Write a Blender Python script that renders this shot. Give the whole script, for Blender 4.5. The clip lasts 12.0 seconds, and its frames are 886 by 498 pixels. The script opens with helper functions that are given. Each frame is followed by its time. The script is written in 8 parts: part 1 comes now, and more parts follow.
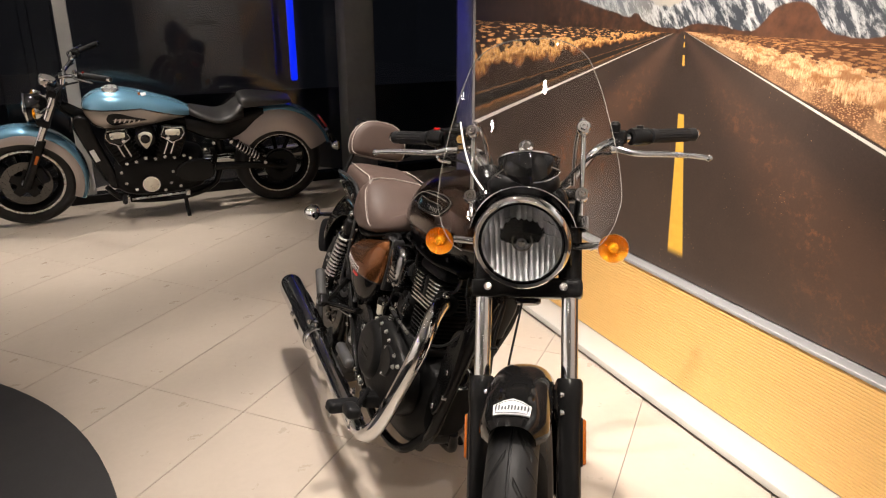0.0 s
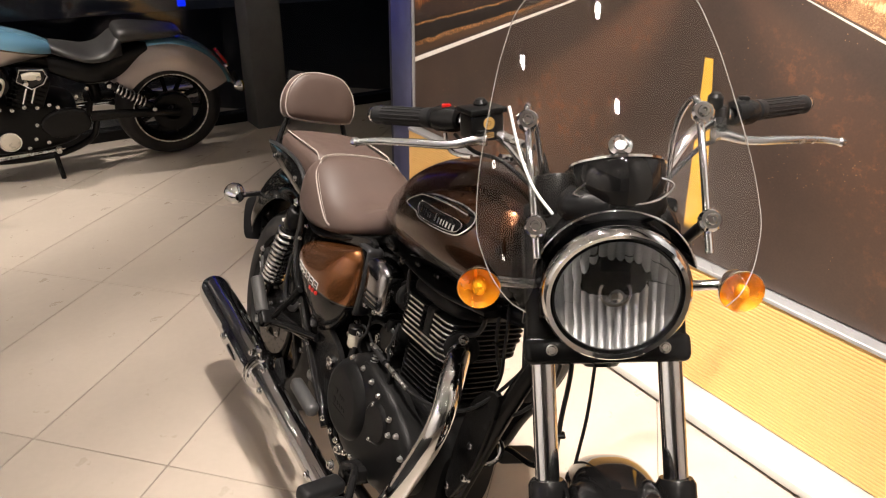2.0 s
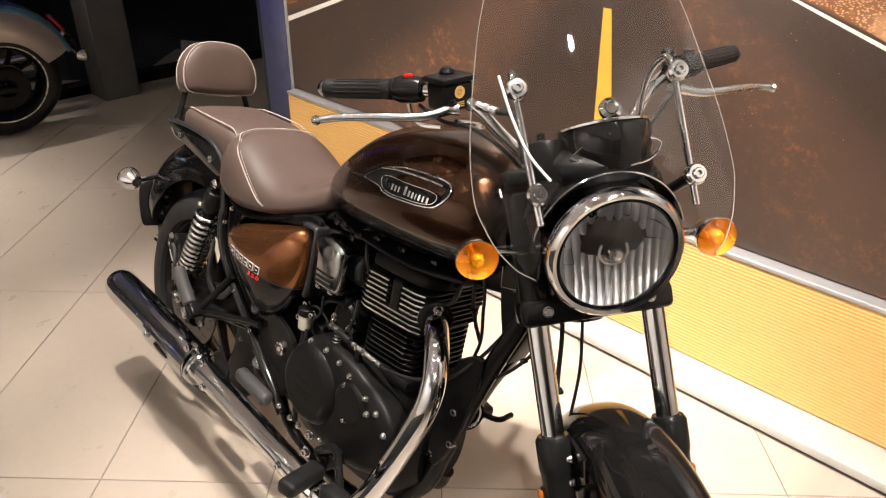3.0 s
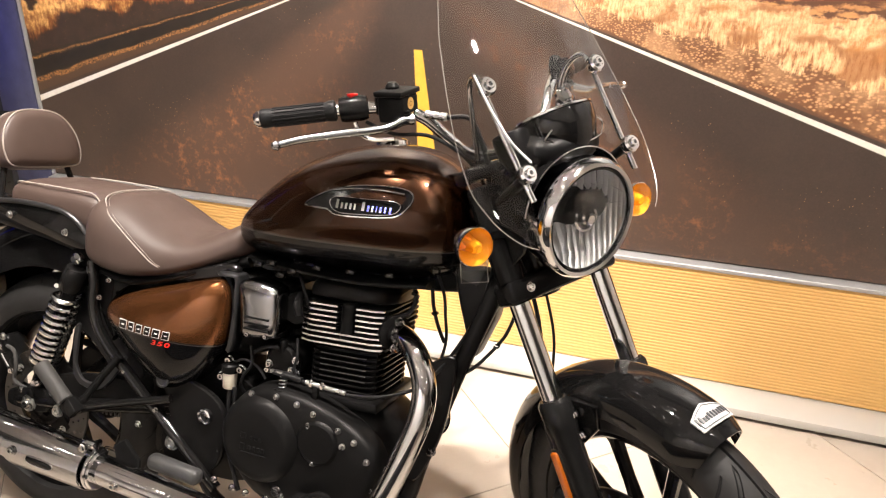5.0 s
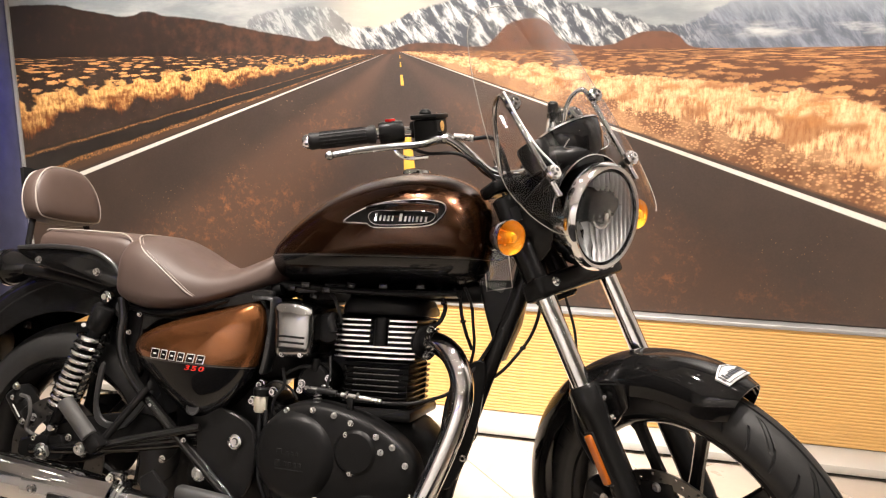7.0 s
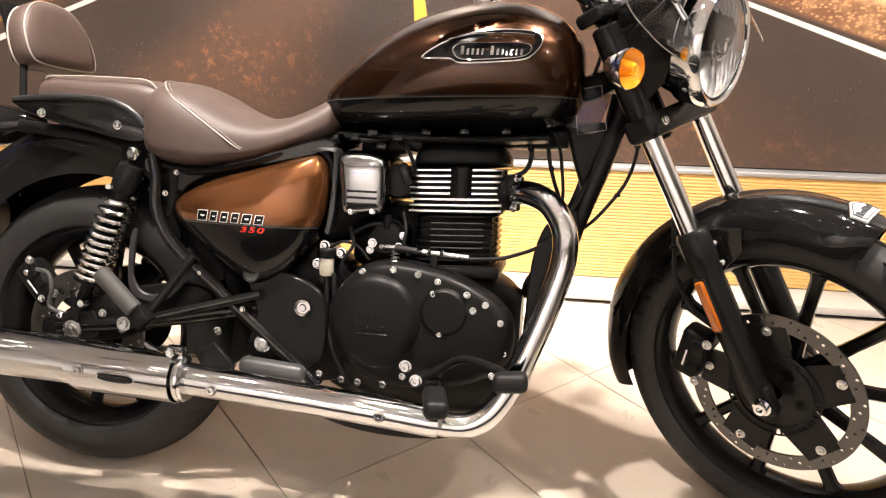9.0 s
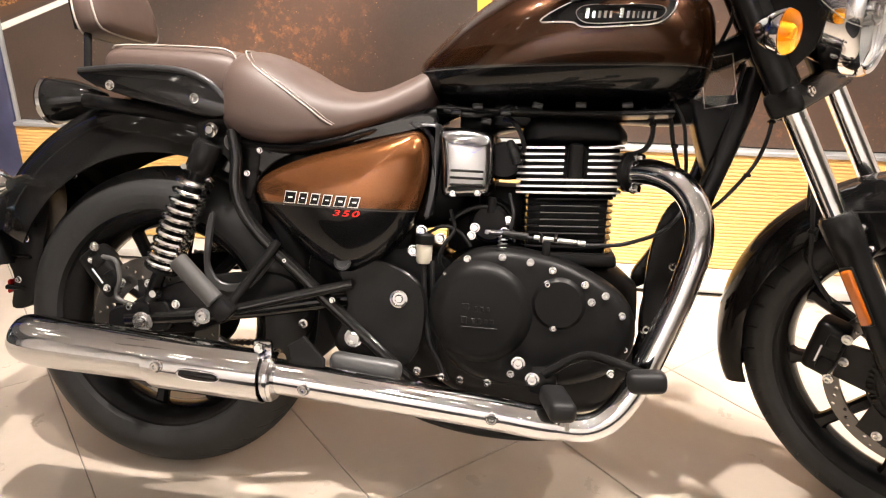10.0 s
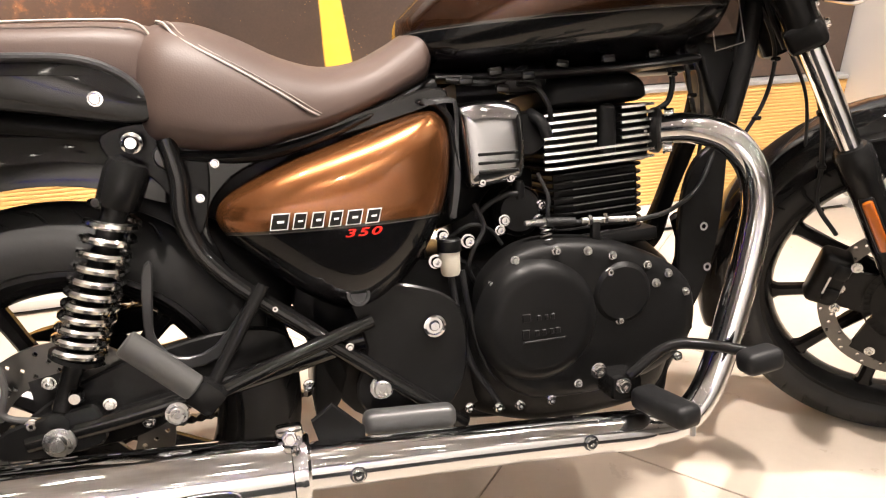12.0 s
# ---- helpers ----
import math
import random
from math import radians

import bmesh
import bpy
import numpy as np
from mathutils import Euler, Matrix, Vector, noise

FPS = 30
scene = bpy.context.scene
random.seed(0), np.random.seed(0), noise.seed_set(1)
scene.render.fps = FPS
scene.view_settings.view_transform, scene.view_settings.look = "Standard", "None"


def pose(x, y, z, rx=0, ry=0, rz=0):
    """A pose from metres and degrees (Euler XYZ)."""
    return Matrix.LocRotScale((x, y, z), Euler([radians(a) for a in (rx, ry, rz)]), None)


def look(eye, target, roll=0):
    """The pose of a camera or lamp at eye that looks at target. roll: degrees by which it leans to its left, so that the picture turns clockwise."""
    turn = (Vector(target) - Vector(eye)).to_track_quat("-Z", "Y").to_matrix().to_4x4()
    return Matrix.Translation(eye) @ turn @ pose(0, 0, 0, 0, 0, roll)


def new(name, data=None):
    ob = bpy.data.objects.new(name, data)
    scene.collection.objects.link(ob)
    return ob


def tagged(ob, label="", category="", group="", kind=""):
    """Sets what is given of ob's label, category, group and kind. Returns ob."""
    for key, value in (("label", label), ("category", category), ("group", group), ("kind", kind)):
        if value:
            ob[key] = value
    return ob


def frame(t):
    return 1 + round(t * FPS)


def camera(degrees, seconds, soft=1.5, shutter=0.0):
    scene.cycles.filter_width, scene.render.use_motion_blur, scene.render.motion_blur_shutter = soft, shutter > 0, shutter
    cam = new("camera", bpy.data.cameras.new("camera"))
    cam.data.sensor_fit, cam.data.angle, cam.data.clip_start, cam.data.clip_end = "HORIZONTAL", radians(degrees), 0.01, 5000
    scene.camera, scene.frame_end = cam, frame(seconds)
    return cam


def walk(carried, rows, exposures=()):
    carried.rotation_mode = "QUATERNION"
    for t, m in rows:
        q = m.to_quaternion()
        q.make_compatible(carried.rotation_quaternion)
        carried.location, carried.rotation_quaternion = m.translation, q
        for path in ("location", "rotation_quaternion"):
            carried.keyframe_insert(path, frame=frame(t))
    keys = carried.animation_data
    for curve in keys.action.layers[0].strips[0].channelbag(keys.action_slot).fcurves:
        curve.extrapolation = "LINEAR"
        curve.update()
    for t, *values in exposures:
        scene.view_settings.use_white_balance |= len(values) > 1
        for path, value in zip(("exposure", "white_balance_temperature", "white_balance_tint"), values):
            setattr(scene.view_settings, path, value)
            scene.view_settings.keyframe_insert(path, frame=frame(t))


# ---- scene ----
cam = camera(62.8, 12.0, 1.2)
PATH = [
    (0, (2.594, -0.767, 1.454), (0.872, 0.004, 0.791), -0.1),
    (0.5, (2.398, -0.71, 1.451), (0.694, 0.095, 0.782), -0.1),
    (1, (2.242, -0.7, 1.43), (0.557, 0.123, 0.736), 0.1),
    (1.5, (2.035, -0.658, 1.434), (0.418, 0.247, 0.681), 0.2),
    (2, (1.913, -0.695, 1.446), (0.398, 0.283, 0.581), 0.4),
    (2.5, (1.816, -0.75, 1.458), (0.44, 0.367, 0.532), 0.4),
    (2.7, (1.79, -0.787, 1.467), (0.482, 0.39, 0.517), 0.5),
    (4.3, (1.517, -1.097, 1.475), (0.706, 0.472, 0.538), 0.8),
    (4.5, (1.475, -1.121, 1.444), (0.738, 0.507, 0.545), 0.9),
    (5, (1.427, -1.182, 1.376), (0.827, 0.558, 0.592), 0.6),
    (5.5, (1.424, -1.264, 1.293), (0.861, 0.54, 0.638), 0.6),
    (6, (1.43, -1.37, 1.26), (0.893, 0.483, 0.733), 0.5),
    (6.5, (1.404, -1.419, 1.196), (0.889, 0.464, 0.761), 0.3),
    (6.7, (1.367, -1.43, 1.169), (0.87, 0.466, 0.773), 0.4),
    (8.3, (1.095, -1.456, 1.132), (0.817, 0.453, 0.605), 0.6),
    (8.5, (1.05, -1.436, 1.113), (0.816, 0.447, 0.481), 0.8),
    (9, (0.97, -1.383, 1.063), (0.726, 0.465, 0.338), 0.5),
    (9.5, (0.886, -1.329, 1.034), (0.633, 0.508, 0.284), 0.4),
    (10, (0.759, -1.296, 1.009), (0.514, 0.541, 0.257), 0.5),
    (10.5, (0.643, -1.259, 0.982), (0.556, 0.602, 0.254), 0.8),
    (11, (0.511, -1.147, 0.951), (0.621, 0.711, 0.22), 0.6),
    (11.5, (0.399, -1.045, 0.962), (0.716, 0.769, 0.182), 0.6),
    (12, (0.274, -0.986, 0.973), (0.798, 0.744, 0.117), 0.1),
]
walk(cam, [(t, look(eye, target, roll)) for t, eye, target, roll in PATH], [(0.0, -0.26), (1.5, -0.10), (2.7, 0.02), (4.5, 0.17), (6.5, 0.2), (8.5, 0.36), (9.5, 0.66), (11.0, 0.70), (12.0, 0.68)])
# ---------------------------------------------------------------- world and light
world = bpy.data.worlds.new("night")
scene.world = world
world.use_nodes = True
world.node_tree.nodes["Background"].inputs["Color"].default_value = (0.05, 0.06, 0.09, 1)
world.node_tree.nodes["Background"].inputs["Strength"].default_value = 0.12


def spot(name, eye, target, watts, degrees, blend=0.6, colour=(1.0, 0.91, 0.80), radius=0.05):
    lamp = bpy.data.lights.new(name, "SPOT")
    lamp.energy, lamp.color, lamp.spot_size, lamp.spot_blend = watts, colour, radians(degrees), blend
    lamp.shadow_soft_size = radius
    ob = new(name, lamp)
    ob.matrix_world = look(eye, target)
    return ob


WARM, BLUE = (1.0, 0.90, 0.82), (0.03, 0.06, 1.0)
SPOTS = [
    # name, eye, target, watts, cone, colour
    ("spot_over_tank", (0.50, -0.22, 3.05), (0.50, -0.10, 0.3), 320, 58, WARM),
    ("spot_over_lamp", (1.75, -0.05, 3.05), (1.25, 0.02, 0.3), 310, 50, WARM),
    # added fill from the front right, no such lamp is seen
    ("fill_front", (3.3, -2.1, 3.05), (1.3, 0.05, 0.75), 50, 34, WARM),
    ("spot_rear", (-0.35, -0.35, 3.05), (0.15, 0.0, 0.4), 60, 46, WARM),
    ("spot_mural_right", (1.9, -0.40, 3.05), (1.90, 1.09, 0.86), 410, 62, WARM),
    ("spot_mural_left", (0.10, -0.40, 3.05), (0.05, 1.09, 0.88), 480, 62, WARM),
    ("spot_floor", (-1.5, -1.3, 3.05), (-1.5, -0.9, 0.0), 190, 48, WARM),
    ("spot_second_bike", (-1.4, -1.1, 3.05), (-2.4, -1.0, 0.3), 215, 46, WARM),
    ("spot_second_bike", (-2.95, -0.95, 3.05), (-2.6, -0.9, 0.4), 240, 62, WARM),
    # unseen, added to brighten the walls that the chrome mirrors
    ("spot_wall", (2.4, -3.2, 3.05), (2.2, -5.0, 1.2), 240, 100, WARM),
    ("spot_wall", (-0.6, -3.2, 3.05), (-0.6, -5.0, 1.2), 560, 110, WARM),
    # weak added fill on the unseen east wall
    ("fill_east_wall", (5.2, -1.2, 3.05), (7.5, -1.2, 1.4), 40, 100, WARM),
    # added blue lamp, stands in for the blue reflection on the pillar
    ("fill_pillar_blue", (-1.30, 0.35, 3.05), (-1.27, 1.07, 1.2), 300, 9, BLUE),
    # both aisle lamps are added fill for highlights on the bike's side
    ("fill_aisle", (1.3, -1.5, 3.05), (0.9, -0.1, 0.6), 12, 40, WARM),
    ("spot_screen", (2.42, -0.45, 3.05), (1.2, 0.05, 0.9), 110, 34, WARM),
    ("fill_aisle", (0.1, -2.4, 3.05), (0.35, 0.0, 0.7), 30, 24, WARM),
]
for nm, eye, target, watts, cone, colour in SPOTS:
    spot(nm, eye, target, watts, cone, colour=colour, radius=0.035)

# ---------------------------------------------------------------- shader helpers


class Val:
    """A socket with arithmetic, to write shader formulas as text."""

    def __init__(self, tree, socket):
        self.tree, self.socket = tree, socket

    def op(self, kind, *others, clamp=False):
        node = self.tree.nodes.new("ShaderNodeMath")
        node.operation, node.use_clamp = kind, clamp
        for slot, other in zip(node.inputs, (self, *others)):
            if isinstance(other, Val):
                self.tree.links.new(other.socket, slot)
            else:
                slot.default_value = other
        return Val(self.tree, node.outputs[0])

    def __add__(self, o): return self.op("ADD", o)
    def __radd__(self, o): return self.op("ADD", o)
    def __sub__(self, o): return self.op("SUBTRACT", o)
    def __rsub__(self, o): return (self * -1.0) + o
    def __mul__(self, o): return self.op("MULTIPLY", o)
    def __rmul__(self, o): return self.op("MULTIPLY", o)
    def __truediv__(self, o): return self.op("DIVIDE", o)
    def absolute(self): return self.op("ABSOLUTE")
    def least(self, o): return self.op("MINIMUM", o)
    def most(self, o): return self.op("MAXIMUM", o)

    def step(self, lo, hi):
        """0 at lo, 1 at hi, smooth between."""
        node = self.tree.nodes.new("ShaderNodeMapRange")
        node.interpolation_type = "SMOOTHSTEP"
        self.tree.links.new(self.socket, node.inputs["Value"])
        for k, v in (("From Min", lo), ("From Max", hi)):
            if isinstance(v, Val):
                self.tree.links.new(v.socket, node.inputs[k])
            else:
                node.inputs[k].default_value = v
        return Val(self.tree, node.outputs["Result"])

    def band(self, lo, hi, soft):
        return self.step(lo - soft, lo + soft) * (1.0 - self.step(hi - soft, hi + soft))

    def curve(self, *points):
        node = self.tree.nodes.new("ShaderNodeFloatCurve")
        c = node.mapping.curves[0]
        for at in points[1:-1]:
            c.points.new(*at)
        c.points[0].location, c.points[-1].location = points[0], points[-1]
        node.mapping.update()
        self.tree.links.new(self.socket, node.inputs["Value"])
        return Val(self.tree, node.outputs[0])


def mixed(f, a, b):
    """Colour a where f is 0, b where it is 1."""
    tree = f.tree
    node = tree.nodes.new("ShaderNodeMix")
    node.data_type = "RGBA"
    tree.links.new(f.socket, node.inputs[0])
    for slot, c in ((node.inputs[6], a), (node.inputs[7], b)):
        if isinstance(c, Val):
            tree.links.new(c.socket, slot)
        else:
            slot.default_value = (*c, 1)
    return Val(tree, node.outputs[2])


class Mat:
    """A principled material with helpers for its inputs."""

    def __init__(self, name, colour=(0.5, 0.5, 0.5), rough=0.5, metal=0.0, coat=0.0, coat_rough=0.03, spec=0.5):
        self.mat = bpy.data.materials.new(name)
        self.mat.use_nodes = True
        self.tree = self.mat.node_tree
        self.node = self.tree.nodes["Principled BSDF"]
        self.put("Base Color", colour), self.put("Roughness", rough), self.put("Metallic", metal)
        self.put("Coat Weight", coat), self.put("Coat Roughness", coat_rough), self.put("Specular IOR Level", spec)
        self.where = None

    def put(self, slot, v):
        s = self.node.inputs[slot]
        if isinstance(v, Val):
            self.tree.links.new(v.socket, s)
        elif isinstance(v, tuple) and len(v) == 3 and s.type == "RGBA":
            s.default_value = (*v, 1)
        else:
            s.default_value = v
        return self

    def coords(self):
        if self.where is None:
            self.where = self.tree.nodes.new("ShaderNodeTexCoord").outputs["Object"]
        return self.where

    def xyz(self):
        node = self.tree.nodes.new("ShaderNodeSeparateXYZ")
        self.tree.links.new(self.coords(), node.inputs[0])
        return [Val(self.tree, o) for o in node.outputs]

    def vec(self, x, y, z):
        node = self.tree.nodes.new("ShaderNodeCombineXYZ")
        for slot, v in zip(node.inputs, (x, y, z)):
            if isinstance(v, Val):
                self.tree.links.new(v.socket, slot)
            else:
                slot.default_value = v
        return node.outputs[0]

    def noise(self, scale, detail=4, rough=0.55, vec=None, distort=0.0):
        node = self.tree.nodes.new("ShaderNodeTexNoise")
        node.inputs["Scale"].default_value, node.inputs["Detail"].default_value = scale, detail
        node.inputs["Roughness"].default_value, node.inputs["Distortion"].default_value = rough, distort
        self.tree.links.new(vec or self.coords(), node.inputs["Vector"])
        return Val(self.tree, node.outputs[0])

    def cells(self, scale, vec=None, feature="F1"):
        node = self.tree.nodes.new("ShaderNodeTexVoronoi")
        node.feature = feature
        node.inputs["Scale"].default_value = scale
        self.tree.links.new(vec or self.coords(), node.inputs["Vector"])
        return Val(self.tree, node.outputs[0])

    def piece(self):
        return Val(self.tree, self.tree.nodes.new("ShaderNodeObjectInfo").outputs["Random"])

    def bump(self, height, strength=0.2, distance=0.001):
        node = self.tree.nodes.new("ShaderNodeBump")
        node.inputs["Strength"].default_value, node.inputs["Distance"].default_value = strength, distance
        self.tree.links.new(height.socket, node.inputs["Height"])
        self.tree.links.new(node.outputs[0], self.node.inputs["Normal"])
        return self


def worn(name, colour, rough=0.5, metal=0.0, coat=0.0, vary=0.15, scale=30.0, bump=0.0, spec=0.5, rough_vary=0.15, distance=0.001):
    """A surface with two scales of variation in colour and gloss."""
    m = Mat(name, colour, rough, metal, coat, spec=spec)
    n = m.noise(scale, 5) * 0.6 + m.noise(scale * 0.13, 3) * 0.4
    lo, hi = (tuple(max(0.0, c * (1 + s * vary)) for c in colour) for s in (-1.6, 1.6))
    m.put("Base Color", mixed(n, lo, hi))
    m.put("Roughness", (n - 0.5) * (rough_vary * 2) + rough)
    if bump:
        m.bump(m.noise(scale * 6, 3), bump, distance)
    return m


# ---------------------------------------------------------------- materials
CHROME = worn("chrome", (0.64, 0.645, 0.655), 0.06, 1.0, vary=0.02, scale=9, rough_vary=0.05)
# plain chrome with the intake cover's dimmer reflection put into its colour
DIM_CHROME = worn("dim_chrome", (0.33, 0.33, 0.34), 0.12, 1.0, vary=0.05, scale=20)
DISC_STEEL = worn("dark_disc_steel", (0.10, 0.097, 0.092), 0.34, 1.0, vary=0.1, scale=60)
STEEL = worn("brushed_steel", (0.55, 0.55, 0.54), 0.28, 1.0, vary=0.06, scale=60)
BRIGHT = worn("zinc_bright_screw", (0.80, 0.80, 0.79), 0.14, 1.0, vary=0.05, scale=60)
ALLOY = worn("cast_alloy", (0.46, 0.47, 0.48), 0.24, 1.0, vary=0.05, scale=80, bump=0.05)
FIN_DULL = worn("dull_fin_edge", (0.15, 0.148, 0.145), 0.4, 1.0, vary=0.35, scale=60)
FINS = worn("machined_fin", (0.80, 0.80, 0.79), 0.22, 1.0, vary=0.05, scale=40)
BLACK_GLOSS = worn("black_gloss_paint", (0.0062, 0.0060, 0.0060), 0.07, 0.0, 0.0, vary=0.1, scale=12, rough_vary=0.04, spec=0.35)
BLACK_SATIN = worn("black_satin_paint", (0.0085, 0.0083, 0.0083), 0.20, vary=0.2, scale=40, bump=0.03, spec=0.13)
BLACK_MATT = worn("black_matt_casting", (0.0065, 0.0064, 0.0064), 0.36, vary=0.25, scale=90, bump=0.10, spec=0.11)
PLASTIC = worn("black_textured_plastic", (0.0065, 0.0065, 0.0068), 0.36, vary=0.2, scale=120, bump=0.12, spec=0.15)
GREY_PLASTIC = worn("grey_satin_plastic", (0.018, 0.018, 0.019), 0.34, vary=0.15, scale=60, bump=0.05)
STEP_GREY = worn("mid_grey_plastic", (0.05, 0.05, 0.05), 0.35, vary=0.1, scale=60)
RUBBER = worn("rubber", (0.010, 0.010, 0.0105), 0.48, vary=0.3, scale=50, bump=0.15, spec=0.2)
GREY_RUBBER = worn("grey_rubber", (0.052, 0.051, 0.049), 0.6, vary=0.2, scale=70, bump=0.1)
RESERVOIR = worn("milky_plastic", (0.62, 0.58, 0.48), 0.4, vary=0.05, scale=40)
DECAL = worn("pale_decal", (0.75, 0.76, 0.76), 0.35, vary=0.04, scale=80)
BADGE_GREY = worn("pale_grey_badge", (0.56, 0.57, 0.57), 0.4, 0.3, vary=0.12, scale=60)
DECAL_INK = worn("dark_decal_ink", (0.05, 0.055, 0.06), 0.4, vary=0.1, scale=80)
RED_DECAL = worn("red_decal", (0.75, 0.02, 0.012), 0.3, vary=0.05, scale=80)
GOLD_DECAL = worn("gold_decal", (0.55, 0.33, 0.10), 0.4, 0.3, vary=0.05, scale=80)
THREAD = worn("pale_seam_piping", (0.30, 0.265, 0.235), 0.6, vary=0.12, scale=200)


def leather():
    m = Mat("brown_leather", (0.10, 0.06, 0.05), 0.46, spec=0.32)
    n = m.noise(7, 3)
    m.put("Base Color", mixed(n, (0.050, 0.0335, 0.0275), (0.078, 0.0530, 0.0440)))
    m.put("Roughness", m.noise(40, 3) * 0.16 + 0.42)
    m.bump(m.cells(420) * 0.6 + m.noise(160, 3) * 0.4, 0.16, 0.0008)
    return m


LEATHER = leather()


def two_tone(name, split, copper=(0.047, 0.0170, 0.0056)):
    """Copper metallic lacquer above a height, black below, with a thin grey line between; flakes in the lacquer."""
    m = Mat(name, (0.2, 0.1, 0.05), 0.28, 0.8, 0.45, 0.02)
    x, y, z = m.xyz()
    line = z - (x * split[1] + split[0])
    flake = m.cells(900)
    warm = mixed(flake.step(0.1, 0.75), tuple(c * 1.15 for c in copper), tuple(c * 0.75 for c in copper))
    below = line.step(-0.001, 0.001)
    col = mixed(below, (0.003, 0.003, 0.0035), warm)
    col = mixed(line.band(-0.001, 0.0035, 0.0006), col, (0.075, 0.070, 0.066))
    m.put("Base Color", col)
    m.put("Metallic", below * 0.85)
    m.put("Specular IOR Level", below * 0.4 + 0.1)
    m.put("Roughness", m.noise(30, 2) * 0.05 + 0.21)
    return m


BLUE_PAINT = worn("pale_blue_metallic_paint", (0.16, 0.36, 0.52), 0.25, 0.55, 1.0, vary=0.08, scale=20, rough_vary=0.05)
TAUPE_PAINT = worn("taupe_pearl_paint", (0.36, 0.31, 0.29), 0.3, 0.3, 1.0, vary=0.05, scale=20, rough_vary=0.05)
BLACK_LEATHER = worn("black_leather", (0.03, 0.029, 0.028), 0.42, vary=0.2, scale=60, bump=0.15)
CREAM_ENAMEL = worn("cream_engine_badge", (0.70, 0.66, 0.56), 0.3, 0.2, vary=0.06, scale=50)

# one lacquer, two strengths: tank copper darkened, cover copper lightened, for their light
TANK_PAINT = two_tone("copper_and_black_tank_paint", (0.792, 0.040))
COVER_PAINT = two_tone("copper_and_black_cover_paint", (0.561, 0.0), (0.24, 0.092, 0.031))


def clear(name, colour, ior=1.45, rough=0.0, weight=1.0):
    m = Mat(name, colour, rough)
    m.put("Transmission Weight", weight), m.put("IOR", ior)
    return m


LENS = clear("clear_lens_glass", (0.97, 0.98, 0.98), 1.45, 0.0)
RIM_EDGE = worn("frosted_acrylic_edge", (0.17, 0.16, 0.145), 0.2, vary=0.2, scale=20)


def thin_clear(name, tint, ior=1.45, rough=0.01):
    """A thin clear sheet: light passes straight through, with gloss by Fresnel."""
    m = Mat(name, tint, rough)
    t = m.tree
    through_, gloss, rim, mix = (t.nodes.new("ShaderNode" + k) for k in ("BsdfTransparent", "BsdfGlossy", "LayerWeight", "MixShader"))
    through_.inputs["Color"].default_value = (*tint, 1)
    gloss.inputs["Roughness"].default_value = rough
    base = ((ior - 1) / (ior + 1)) ** 2
    edge = Val(t, rim.outputs["Facing"]).op("POWER", 5.0) * (0.7 - base) + base
    t.links.new(edge.socket, mix.inputs[0])
    t.links.new(through_.outputs[0], mix.inputs[1])
    t.links.new(gloss.outputs[0], mix.inputs[2])
    out = next(n for n in t.nodes if n.type == "OUTPUT_MATERIAL")
    t.links.new(mix.outputs[0], out.inputs["Surface"])
    return m


ACRYLIC = thin_clear("clear_acrylic", (0.965, 0.965, 0.96), 1.5, 0.0)
AMBER = clear("amber_lens", (1.0, 0.80, 0.22), 1.45, 0.02)
AMBER_CORE = worn("amber_reflector", (0.93, 0.46, 0.045), 0.25, 0.55, vary=0.3, scale=70, bump=0.5, distance=0.002)
AMBER_MARK = worn("amber_side_marker", (0.34, 0.085, 0.006), 0.2, 0.1, 0.6, vary=0.15, scale=150, bump=0.3)
RED_LENS = worn("red_lamp_lens", (0.35, 0.01, 0.008), 0.12, 0.0, 1.0, vary=0.1, scale=100)


def tyre_rubber(name, centre, radius, middle=0.0):
    """Rubber with cut tread grooves that run slantwise round the wheel, their shade toned into the colour."""
    m = Mat(name, (0.028, 0.028, 0.029), 0.5, spec=0.32)
    x, y, z = m.xyz()
    dx, dz = x - centre[0], z - centre[1]
    r = (dx * dx + dz * dz).op("SQRT")
    turn = dz.op("ARCTAN2", dx)
    side = (y - middle).absolute()
    left = (y - middle).step(-0.0005, 0.0005)
    slant = (turn * (19.0 / (2 * math.pi)) + side * 16.0 + left * 0.5).op("FRACT")
    groove = slant.band(0.44, 0.56, 0.02) * side.band(0.010, 0.040, 0.002)
    slant2 = (turn * (38.0 / (2 * math.pi)) + side * 22.0 + left * 0.5).op("FRACT")
    groove = groove.most(slant2.band(0.46, 0.54, 0.02) * side.band(0.034, 0.052, 0.002))
    groove = groove * r.step(radius - 0.045, radius - 0.03)
    n = m.noise(40, 4)
    dust = m.noise(9, 4)
    # groove shade is put in as a darker tone, besides the bump
    m.put("Base Color", mixed(groove, mixed(dust, (0.006, 0.006, 0.0063), (0.020, 0.0195, 0.019)), (0.004, 0.004, 0.004)))
    m.put("Roughness", n * 0.25 + 0.45)
    m.bump(n * 0.15 - groove, 1.0, 0.005)
    return m


def floor_tile():
    m = Mat("cream_porcelain_tile", (0.6, 0.56, 0.48), 0.25)
    tone = m.piece()
    n = m.noise(6, 5) * 0.6 + m.noise(45, 4) * 0.4
    a = mixed(n, (0.40, 0.345, 0.285), (0.50, 0.435, 0.365))
    b = mixed(n, (0.43, 0.37, 0.305), (0.53, 0.46, 0.385))
    m.put("Base Color", mixed(tone, a, b))
    m.put("Roughness", m.noise(14, 5) * 0.22 + 0.20)
    m.put("Specular IOR Level", 0.35)
    m.bump(m.noise(90, 3), 0.03, 0.001)
    return m


